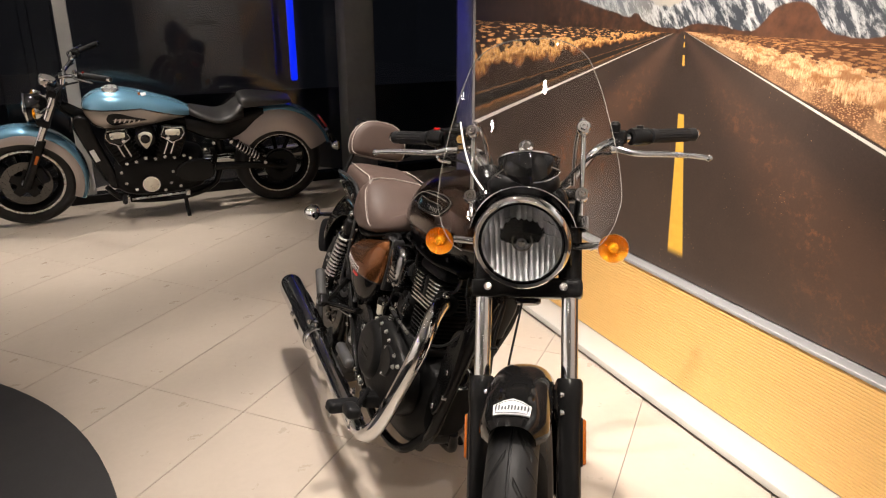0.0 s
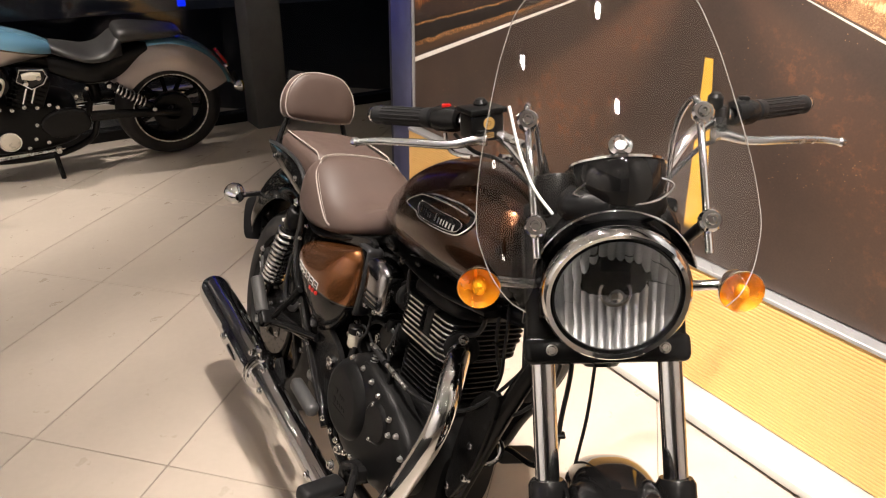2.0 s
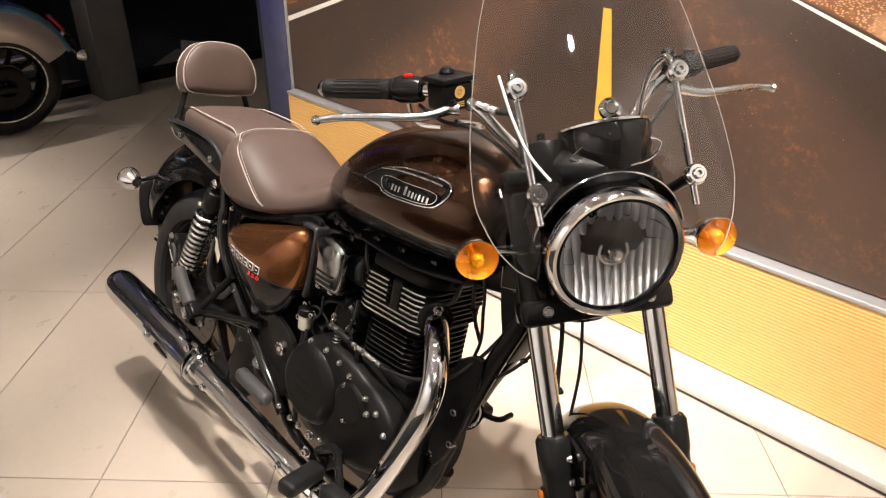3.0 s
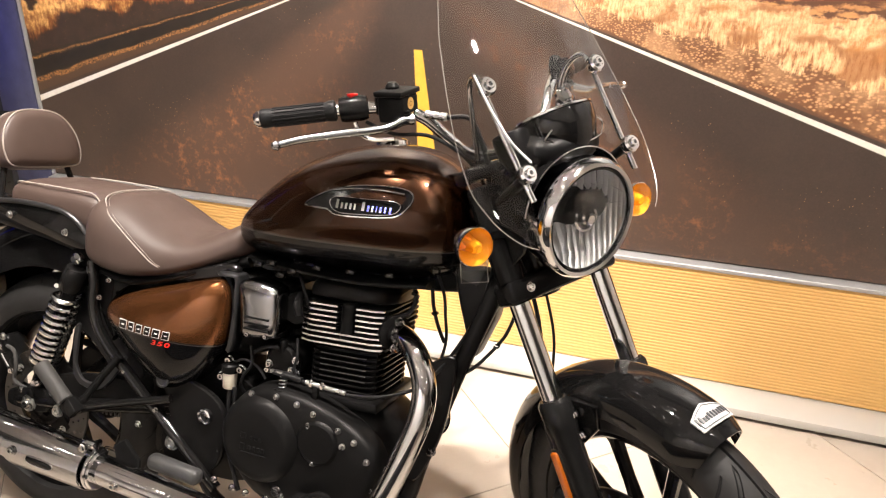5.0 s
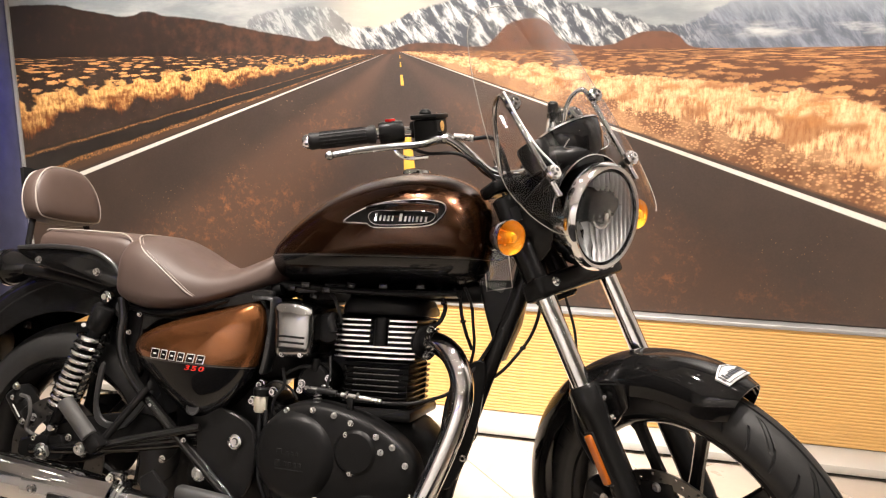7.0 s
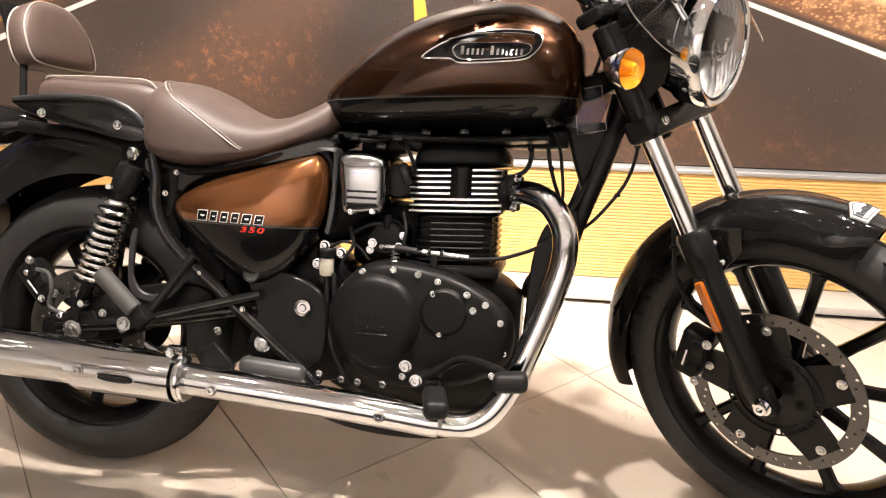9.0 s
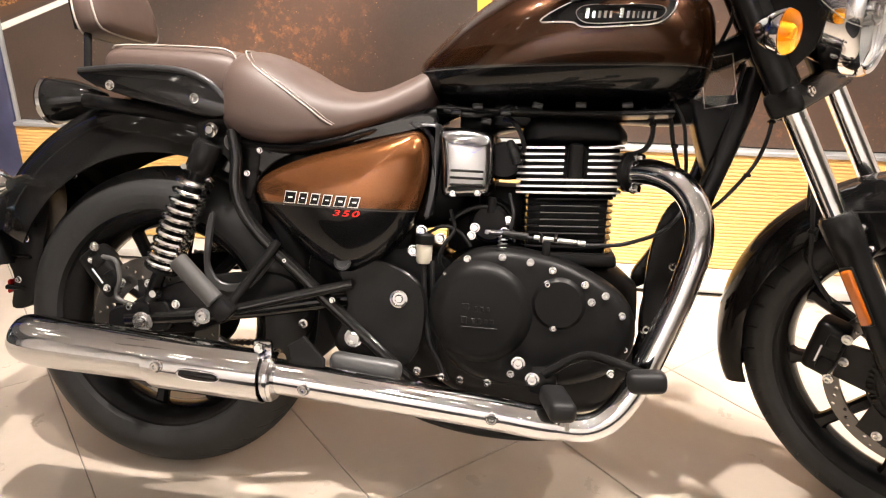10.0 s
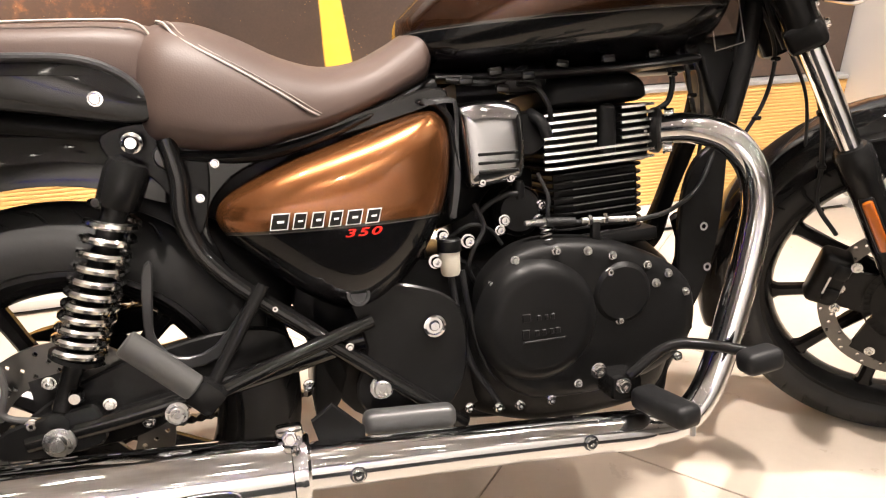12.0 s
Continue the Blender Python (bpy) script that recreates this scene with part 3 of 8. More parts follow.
def setting():
    floor = part("floor", box((14, 14, 0.1), (1.0, -1.0, -0.0615)), GROUT, None, smooth=0)
    tagged(floor, "cream porcelain floor tiles laid diagonally with thin dark joints", "floor", kind="structure")
    # mural wall, with the print on its face
    wall = part("wall_north", box((4.0, 0.16, 3.32), (0.63, 1.175, 1.64)), DARK_WALL, None, smooth=0)
    tagged(wall, "display wall behind the motorcycle that carries a wide road print", "wall", kind="structure")
    bm = box((3.47, 0.006, 2.3), (0, 0, 0), None, 0.001, 1)
    moved(bm, Matrix.Translation((0.63, 1.089, 0.447 + 1.15)))
    pr = part("wall_print", bm, MURAL, None, smooth=0)
    tagged(pr, "wide photo print of a desert road leading to snowy mountains", "wall print", kind="structure")
    # low plinth in front: ribbed face, cap, step
    ribs = bmesh.new()
    z0, z1, pitch = 0.036, 0.428, 0.0115
    count = int((z1 - z0) / pitch)
    prof = []
    for k in range(count):
        z = z0 + k * pitch
        prof += [(1.0505, z), (1.0478, z + pitch * 0.18), (1.0470, z + pitch * 0.5), (1.0478, z + pitch * 0.82), (1.0505, z + pitch)]
    rows = [[(x, y, z) for y, z in prof] for x in (-1.105, 2.37)]
    skin(ribs, rows, False, False)
    base = part("ribbed_panel", ribs, YELLOW_RIB, None, smooth=0)
    tagged(base, "ochre panel with fine horizontal ribs below the road print", "panel", kind="structure")
    cap = part("trim", box((3.475, 0.062, 0.014), (0.6325, 1.072, 0.4355), None, 0.002, 1), TRIM_GREY, None)
    tagged(cap, "grey metal ledge trim between ribbed panel and print", "trim", kind="structure")
    side = part("trim", box((0.014, 0.012, 2.86), (-1.1125, 1.084, 1.48), None, 0.002, 1), TRIM_GREY, None)
    tagged(side, "grey metal edge trim along the print", "trim", kind="structure")
    core = part("plinth_core", box((3.47, 0.03, 0.42), (0.6325, 1.068, 0.215)), DARK_WALL, None, smooth=0)
    tagged(core, "dark backing board behind the ribbed panel", "panel", kind="structure")
    step = part("plinth_step", box((3.47, 0.150, 0.028), (0.6325, 0.988, 0.020), None, 0.003, 2), PLINTH_GREY, None)
    tagged(step, "low grey plinth step along the foot of the display wall", "plinth", kind="structure")
    gap = part("baseboard", box((3.47, 0.12, 0.016), (0.6325, 0.996, -0.001)), BLACK_MATT, None, smooth=0)
    tagged(gap, "dark recessed foot under the plinth step", "baseboard", kind="structure")
    # pillar at the left end of the print, pale return at the right end
    pil = part("pillar", box((0.19, 0.30, 3.32), (-1.216, 1.222, 1.64), None, 0.006, 2), PILLAR, None)
    tagged(pil, "mottled grey pillar beside the road print, blue light put into its colour", "pillar", kind="structure")
    ret = part("wall_east", box((0.16, 1.6, 3.32), (2.456, 0.45, 1.64)), PALE_WALL, None, smooth=0)
    tagged(ret, "pale plastered return wall at the end of the print", "wall", kind="structure")
    # shell of the room
    for nm, size, at, mat, text in (
        ("wall_south", (14, 0.2, 3.32), (1.0, -5.1, 1.64), PALE_WALL, "pale showroom wall with a blue light line along its top"),
        # assumed wall out of view; its grey keeps the glazing's reflections dark
        ("wall_far_east", (0.2, 14, 3.32), (7.6, -1.0, 1.64), GREY_WALL, "unseen grey side wall, kept dark for the reflections in the glazing"),
        ("wall_back", (7.0, 0.2, 3.32), (-1.6, 4.6, 1.64), DARK_WALL, "dark wall of the unlit room behind the display"),
    ):
        tagged(part(nm, box(size, at), mat, None, smooth=0), text, "wall", kind="structure")
    tagged(part("ceiling", box((14, 14, 0.12), (1.0, -1.0, 3.36)), CEILING_PAINT, None, smooth=0), "pale painted ceiling with track spots", "ceiling", kind="structure")
    # glazed front on the far side
    X = -3.25
    sill = part("window_sill", box((0.12, 10.6, 0.07), (X, -0.8, 0.025), None, 0.004, 1), BLACK_SATIN, None)
    tagged(sill, "low black sill of the glazed shop front", "sill", kind="structure")
    win = root("window_1", pose(X, 0, 0), "dark glazed shop front at night with grey frames", "window", kind="structure")
    ys = [-3.3, -1.02, 1.0, 3.2, 4.5]
    for k, (a, b) in enumerate(zip(ys, ys[1:])):
        pane = part("pane", box((0.012, b - a - 0.06, 3.2), (0, (a + b) / 2, 1.66)), PANE, win, smooth=0)
        pane.visible_shadow = False
    for y in ys:
        if y != 1.0:
            part("mullion", box((0.07, 0.085, 3.24), (0.02, y, 1.68), None, 0.004, 1), FRAME_GREY, win)
    part("head_rail", box((0.07, 10.4, 0.08), (0, -0.75, 3.24), None, 0.004, 1), FRAME_GREY, win)
    tagged(part("wall_west", box((0.16, 2.75, 3.32), (X, -4.72, 1.64)), PALE_WALL, None, smooth=0), "pale showroom wall beside the glazed front", "wall", kind="structure")
    col = part("column", box((0.24, 0.235, 3.32), (-3.08, 1.02, 1.64), None, 0.01, 2), CONCRETE, None)
    tagged(col, "grey concrete column in the glazed front", "column", kind="structure")
    # night outside
    out = part("backdrop", box((0.1, 24, 9), (-9.5, 0, 2.5)), NIGHT_SKY, None, smooth=0)
    tagged(out, "dark night street outside the glazing", "backdrop", kind="structure")
    pave = part("pavement", box((6.1, 24, 0.1), (-6.35, 0, -0.06)), NIGHT, None, smooth=0)
    tagged(pave, "dark pavement outside the glazing", "pavement", kind="structure")


def floor_tiles():
    """Large tiles on the diagonal; those in view as pieces of the floor."""
    floor = bpy.data.objects["floor"]
    du, dv, gap = 0.4515, 0.9, 0.0026
    cu, cv = Vector((0.731, 0.682, 0)), Vector((-0.682, 0.731, 0))
    bm = box((du - gap, dv - gap, 0.012), (0, 0, FLOOR - 0.006), None, 0.0015, 1)
    me = bpy.data.meshes.new("tile")
    bm.to_mesh(me)
    bm.free()
    me.materials.append(TILE.mat)
    turn = Matrix(((cu.x, cv.x, 0), (cu.y, cv.y, 0), (0, 0, 1))).to_4x4()
    rest = []
    for i in range(-24, 22):
        for j in range(-13, 11):
            c = cu * (-0.221 + du * (i + 0.5)) + cv * (-0.459 + dv * (j + 0.5))
            if not (-3.7 < c.x < 8.0 and -5.6 < c.y < 5.0):
                continue
            if -3.5 < c.x < 3.4 and -3.4 < c.y < 2.0:
                ob = new("tile", me)
                ob.parent = floor
                ob.matrix_world = Matrix.Translation(c) @ turn
            else:
                rest.append(c)
    bm = bmesh.new()
    for c in rest:
        m = Matrix.Translation(c) @ turn
        box((du - gap, dv - gap, 0.012), m.translation + Vector((0, 0, FLOOR - 0.006)), turn.to_3x3(), 0, 1, bm)
    tagged(part("tile_field", bm, TILE, floor, smooth=0), kind="stuff")


def floor_mat():
    bm = turned([(0, 0.022), (1.69, 0.022), (1.712, 0.016), (1.716, 0.0), (0, 0.0)], (0.69, -2.63, FLOOR), (0, 0, 1), 96)
    tagged(part("round_platform", bm, DARK_DISC, None), "low round charcoal display platform on the tiles", "platform")


def blue_tube():
    at = root("led_tube", pose(-2.98, 0.50, 0), "vertical blue light tube glowing beside the glazed front", "lamp")
    part("tube", box((0.02, 0.05, 2.2), (0, 0, 1.94), None, 0.006, 2), BLUE_LED, at, "glowing blue diffuser")
    part("rail", box((0.02, 0.03, 2.24), (-0.021, 0, 1.95), None, 0.002, 1), BLACK_SATIN, at)
    part("bracket", box((0.24, 0.02, 0.02), (-0.145, 0, 2.9), None, 0.002, 1), BLACK_SATIN, at)
    line = root("led_line", pose(1.0, -4.97, 2.5), "horizontal blue light line along the pale showroom wall", "lamp")
    line.location.x = -0.3
    part("tube", box((3.0, 0.03, 0.05), (0, 0, 0), None, 0.01, 2), DIM_LED, line, "glowing blue diffuser")
    part("rail", box((3.04, 0.02, 0.05), (0, -0.02, 0), None, 0.002, 1), BLACK_SATIN, line)


def far_lamps():
    """Small lights of the street, seen through the glazing."""
    r = random.Random(4)
    for y, z in ((-2.0, 1.9), (-1.25, 2.0), (-1.0, 1.75), (-0.93, 1.55), (-1.15, 1.95), (-0.8, 2.2), (-1.9, 1.15), (-3.3, 1.1), (-3.5, 0.7), (-3.2, 1.45), (-0.95, 1.45)):
        bm = turned([(0, -0.02), (0.017, -0.014), (0.022, 0), (0.017, 0.014), (0, 0.02)], (0, 0, 0), (0, 0, 1), 10)
        at = root("street_light", pose(-6.5 - r.random(), y * 1.6, z), "small white street light far outside the glass", "lamp", group="street lights")
        part("bulb", bm, FAR_LAMP, at)
        part("post", rod((0, 0, -z), (0, 0, -0.02), 0.006, 8), NIGHT, at)


def track_spots():
    # every lamp gets a can, the added fill lamps too
    for nm, eye, target, watts, cone, colour in SPOTS:
        d = (Vector(target) - Vector(eye)).normalized()
        at = root("track_spot", Matrix.Translation(eye), "unseen black ceiling track spotlight, one at each scene lamp, added fills included", "lamp", group="track spots")
        part("can", turned([(0.046, -0.015), (0.05, -0.015), (0.05, -0.15), (0.035, -0.165), (0, -0.165)], (0, 0, 0), d, 24), BLACK_MATT, at)
        part("stem", rod((-d.x * 0.1, -d.y * 0.1, -d.z * 0.1), (-d.x * 0.1, -d.y * 0.1, 0.25), 0.008, 10), BLACK_MATT, at)

    # the other lit spots of the ceiling tracks
    r = random.Random(9)
    for y, xs in ((-3.4, (-2.2, -1.2, -0.3, 0.7, 1.6, 2.7, 3.8, 4.9)), (-1.9, (-2.4, -1.3, 0.5, 1.4, 3.0, 4.2, 5.4)), (-0.5, (-1.9, -0.5, 3.6, 4.4)), (0.35, (-2.2, 0.9, 1.9)), (-1.25, (-2.0, -0.8, 0.2, 0.75, 3.6, 4.6)), (-2.65, (-1.6, -0.6, 0.15, 1.1, 2.1, 3.3, 4.5)), (-4.1, (-1.8, -0.4, 0.9, 2.2, 3.4))):
        for x in xs:
            d = Vector((r.uniform(-0.35, 0.35), r.uniform(-0.3, 0.3), -1)).normalized()
            at = root("track_spot", pose(x, y, 3.06), "black ceiling track spotlight with a small lit lens", "lamp", group="track spots")
            can = part("can", turned([(0.037, -0.006), (0.05, 0.0), (0.05, -0.15), (0.035, -0.165), (0, -0.165)], (0, 0, 0), d, 20), BLACK_MATT, at)
            part("lens", turned([(0.038, -0.006), (0.02, -0.002), (0, -0.001)], (0, 0, 0), d, 16), LAMP_GLASS, can, "glowing warm white lens")
            part("stem", rod((-d.x * 0.1, -d.y * 0.1, -d.z * 0.1), (-d.x * 0.1, -d.y * 0.1, 0.25), 0.008, 10), BLACK_MATT, at)


setting()
floor_mat()
blue_tube()
far_lamps()
track_spots()

# ---------------------------------------------------------------- the cruiser in front
LEAN, YAW, STEER, RAKE = 14.5, -2.0, -38.0, 26.5
bike = root("motorcycle", pose(0.005, -0.071, 0.004, -LEAN, 0, YAW), "copper and black cruiser motorcycle leaning on its side stand", "motorcycle")
bike.rotation_mode = "XYZ"
bike.matrix_world = Matrix.Translation((0.005, -0.071, 0.004)) @ Matrix.Rotation(radians(YAW), 4, "Z") @ Matrix.Rotation(radians(-LEAN), 4, "X")
HEAD = Vector((1.192, 0, 0.776))
AXIS = Vector((-math.sin(radians(RAKE)), 0, math.cos(radians(RAKE))))
TURN = Matrix.Translation(HEAD) @ Matrix.Rotation(radians(STEER), 4, AXIS) @ Matrix.Translation(-HEAD)
DOWN = -AXIS
NUDGE = Matrix()
AHEAD = Vector((math.cos(radians(RAKE)), 0, math.sin(radians(RAKE))))


def bp(name, bm, mat, label="", parent=None, smooth=35.0):
    return part(name, bm, mat, parent or bike, label, smooth)


def fp(name, bm, mat, label="", parent=None, smooth=35.0):
    """A part of the steered front."""
    ob = part(name, bm, mat, parent or bike, label, smooth)
    if parent is None:
        ob.matrix_local = TURN @ NUDGE
    return ob


def bolts(points, parent=None, axis=(0, -1, 0), r=0.006, mat=None, steer=False, h=0.006):
    for q in points:
        (fp if steer else bp)("bolt", bolt_head(q, axis, r, h), mat or BRIGHT, parent=parent)


def drilled_ring(cx, cy, cz, r0, r1, seg=60, thick=0.0025, hole=0.0036):
    """A flat ring with a round hole through each of its sectors, at three radii in turn."""
    bm = bmesh.new()
    step = 2 * math.pi / seg
    for k in range(seg):
        a, rc = step * k, r0 + (r1 - r0) * (0.22, 0.5, 0.78)[k % 3]
        outer = [(rc, a - step / 2), (r1, a - step / 2), (r1, a), (r1, a + step / 2), (rc, a + step / 2), (r0, a + step / 2), (r0, a), (r0, a - step / 2)]
        outer = [(r * math.cos(t), r * math.sin(t)) for r, t in outer]
        c = (rc * math.cos(a), rc * math.sin(a))
        inner = [(c[0] + hole * (x - c[0]) / math.hypot(x - c[0], z - c[1]), c[1] + hole * (z - c[1]) / math.hypot(x - c[0], z - c[1])) for x, z in outer]
        rings = [[bm.verts.new((cx + x, cy + dy, cz + z)) for x, z in loop] for loop, dy in ((inner, -thick), (outer, -thick), (outer, thick), (inner, thick))]
        for p, q in zip(rings, rings[1:] + rings[:1]):
            for i in range(8):
                j = (i + 1) % 8
                if p is rings[1] and i in (0, 3, 4, 7):
                    continue
                bm.faces.new((p[i], p[j], q[j], q[i]))
    bmesh.ops.remove_doubles(bm, verts=bm.verts, dist=1e-5)
    return bm


def wheel(put, cx, cz, tyre_r, width, rim_r, spokes, label, kind_disc, cy=0.0, deep=1.0):
    at = (cx, cy, cz)
    h = width / 2
    # tyre: round crown with a centre groove
    prof = []
    for a in np.radians(np.linspace(-118, 118, 29)):
        prof.append((tyre_r - width * 0.46 + width * 0.46 * math.cos(a) * (1.0 if abs(a) < 1.6 else 0.9), h * math.sin(a) * (1.0 if abs(a) < 1.6 else 0.98)))
    prof[0], prof[-1] = (rim_r + 0.004, -h * 0.72), (rim_r + 0.004, h * 0.72)
    mid = len(prof) // 2
    prof[mid : mid + 1] = [(tyre_r, -0.003), (tyre_r - 0.004, -0.0015), (tyre_r - 0.004, 0.0015), (tyre_r, 0.003)]
    rim_prof = [(0.010, -0.74), (0.010, -0.66), (-0.004, -0.62), (-0.016, -0.3), (-0.018, 0), (-0.016, 0.3), (-0.004, 0.62), (0.010, 0.66), (0.010, 0.74),
                (-0.002, 0.76), (-0.016, 0.62), (-0.030, 0.3), (-0.032, 0), (-0.030, -0.3), (-0.016, -0.62), (-0.002, -0.76)]
    rim_prof = [(rim_r + dr * (deep if dr < 0 else 1.0), h * dy) for dr, dy in rim_prof]
    bm = turned(rim_prof, at, (0, 1, 0), 72, closed=True)
    turned([(0.014, -0.062), (0.038, -0.062), (0.042, -0.050), (0.034, -0.03), (0.032, 0), (0.034, 0.03), (0.042, 0.05), (0.038, 0.062), (0.014, 0.062)], at, (0, 1, 0), 40, bm)
    w = put("wheel", bm, BLACK_SATIN, label)
    put("tyre", turned(prof, at, (0, 1, 0), 96), tyre_rubber("tyre_rubber", (cx, cz), tyre_r, cy), "black rubber tyre with slanted tread grooves", w)
    for k in range(spokes):
        a = 2 * math.pi * (k + 0.25) / spokes
        d, t = Vector((math.cos(a), 0, math.sin(a))), Vector((-math.sin(a), 0, math.cos(a)))
        rings = []
        for r, hw, th in ((0.030, 0.019, 0.018), (0.07, 0.015, 0.014), (rim_r * 0.6, 0.0115, 0.011), (rim_r * 0.88, 0.0125, 0.012), (rim_r - 0.022 * deep, 0.022, 0.014)):
            c = Vector(at) + d * r
            rings.append([c + t * (hw * p) + Vector((0, th * s, 0)) for p, s in ((-1, -0.5), (-0.55, -1), (0.55, -1), (1, -0.5), (1, 0.5), (0.55, 1), (-0.55, 1), (-1, 0.5))])
        bm = bmesh.new()
        skin(bm, rings)
        put("spoke", bm, BLACK_SATIN, parent=w)
        # bright machined foot of the spoke at the rim
        put("spoke_foot", box((0.004, 0.020, 0.016), Vector(at) + d * (rim_r - 0.0335 * deep), Matrix.Rotation(-a, 3, "Y"), 0.001, 1), FINS, parent=w)
    # drilled brake disc on the right side
    R0, R1, y = kind_disc
    disc = put("brake_disc", drilled_ring(cx, y, cz, R0, R1), DISC_STEEL, "drilled steel brake disc", w)
    for k in range(5):
        a = 2 * math.pi * (k + 0.4) / 5
        d, t = Vector((math.cos(a), 0, math.sin(a))), Vector((-math.sin(a), 0, math.cos(a)))
        c = Vector((cx, y + 0.001, cz))
        ring = [c + d * 0.03 + t * 0.040, c + d * (R0 * 0.6) + t * (R0 * 0.31), c + d * (R0 + 0.006) + t * (R0 * 0.27), c + d * (R0 + 0.006) - t * (R0 * 0.27), c + d * (R0 * 0.6) - t * (R0 * 0.31), c + d * 0.03 - t * 0.040]
        bm = bmesh.new()
        skin(bm, [[q + Vector((0, -0.004, 0)) for q in ring], [q + Vector((0, 0.004, 0)) for q in ring]])
        put("disc_carrier", bm, BLACK_SATIN, parent=disc)
        put("disc_bolt", bolt_head(c + d * (R0 - 0.004) + Vector((0, -0.004, 0)), (0, -1, 0), 0.007), STEEL, parent=disc)
    teeth = bmesh.new()
    for k in range(44):
        a = 2 * math.pi * k / 44
        box((0.010, 0.002, 0.0032), (cx + R0 * 0.60 * math.cos(a), y - 0.006, cz + R0 * 0.60 * math.sin(a)), Matrix.Rotation(-a, 3, "Y"), 0, 1, teeth)
    for q in (0.545, 0.655):
        turned([(R0 * (q - 0.012), y - 0.007), (R0 * (q + 0.012), y - 0.007), (R0 * (q + 0.012), y - 0.005), (R0 * (q - 0.012), y - 0.005)], (cx, 0, cz), (0, 1, 0), 48, teeth, closed=True)
    put("sensor_ring", teeth, BLACK_SATIN, "toothed speed sensor ring", disc, smooth=0)
    return w


def fender_body(cx, cz, r, a0, a1, width, drop, thick, bm, tip=0.0):
    """A mudguard: a bowed sheet over the tyre from angle a0 to a1 (degrees from ahead)."""
    rings = []
    n = 36
    prof = []
    for s in np.linspace(-1, 1, 17):
        y = width * math.sin(s * math.pi / 2)
        prof.append((y, -drop * (1 - math.cos(s * math.pi / 2)) ** 1.3))
    inner = [(y * (1 - thick / width), d - thick * (1.0 if abs(y) < width * 0.9 else 0.4)) for y, d in prof]
    loop = prof + inner[::-1]
    for k in range(n + 1):
        f = k / n
        a = radians(a0 + (a1 - a0) * f)
        grow = 1.0
        if isinstance(tip, tuple):
            grow = 1.0 - tip[0] * max(0.0, 1 - f / tip[1]) ** 2.2 - tip[2] * max(0.0, (f - 0.9) / 0.1) ** 2
        elif tip:
            grow = 1.0 - tip * max(0.0, 1 - f / 0.12) ** 2 - tip * max(0.0, (f - 0.9) / 0.1) ** 2
        rings.append([(cx + (r + d * (0.5 + 0.5 * grow)) * math.cos(a), y * grow, cz + (r + d * (0.5 + 0.5 * grow)) * math.sin(a)) for y, d in loop])
    skin(bm, rings)
    return bm

# ---- wheels and mudguards
FX, FZ, RX, RZ = 1.480, 0.323, 0.012, 0.299
rear = wheel(bp, RX, RZ, 0.314, 0.142, 0.220, 10, "black ten-spoke alloy rear wheel", (0.085, 0.135, -0.092), -0.018)
front = wheel(fp, FX, FZ, 0.333, 0.104, 0.256, 10, "black ten-spoke alloy front wheel turned to the side", (0.132, 0.161, -0.062), deep=0.62)
guard = fp("front_mudguard", fender_body(1.470, 0.327, 0.372, 67.5, 200, 0.072, 0.070, 0.003, bmesh.new(), (0.34, 0.07, 0.25)), BLACK_GLOSS, "glossy black front mudguard")
bp("rear_mudguard", fender_body(0.02, 0.316, 0.447, 58, 158, 0.098, 0.122, 0.003, bmesh.new(), 0.1), BLACK_GLOSS, "glossy black rear mudguard")


def guard_badge():
    """A pale six-sided plate with unreadable dark marks on the tip of the front mudguard."""
    a = radians(74.0)
    d, t = Vector((math.cos(a), 0, math.sin(a))), Vector((-math.sin(a), 0, math.cos(a)))
    c = Vector((1.470, 0, 0.327)) + d * 0.3735

    def f(u, y, v):
        s_ = math.asin(min(0.99, abs(u) / 0.070))
        return c + Vector((0, u, 0)) + t * v + d * (y + 0.0008 - 0.070 * (1 - math.cos(s_)) ** 1.3 - v * v * 1.3)

    out = [(-0.036, -0.017), (-0.018, -0.0175), (0.0, -0.018), (0.018, -0.0175), (0.036, -0.017), (0.038, 0.010), (0.019, 0.019), (0.0, 0.026), (-0.019, 0.019), (-0.038, 0.010)]
    bm = bmesh.new()
    plate(out, 0.0, 0.003, 0, 1, bm, f)
    b = fp("badge_plate", bm, BADGE_GREY, "pale six-sided badge plate", guard)
    inner = [(u * 0.86, v * 0.80 + 0.0005) for u, v in out]
    fp("badge_line", tube([tuple(f(u, 0.0034, v)) for u, v in inner + inner[:1]], 0.0007, 1, 6), DECAL_INK, "thin dark border line", b)
    r = random.Random(2)
    for k in range(11):
        u = -0.032 + 0.0064 * k
        hgt = 0.008 + 0.005 * r.random()
        bm = plate([(u - 0.0016, -0.006), (u + 0.0016, -0.006), (u + 0.0022, -0.006 + hgt), (u - 0.0012, -0.006 + hgt)], 0.0031, 0.0042, 0, 1, None, f)
        fp("mark", bm, DECAL_INK, parent=b, smooth=0)


guard_badge()

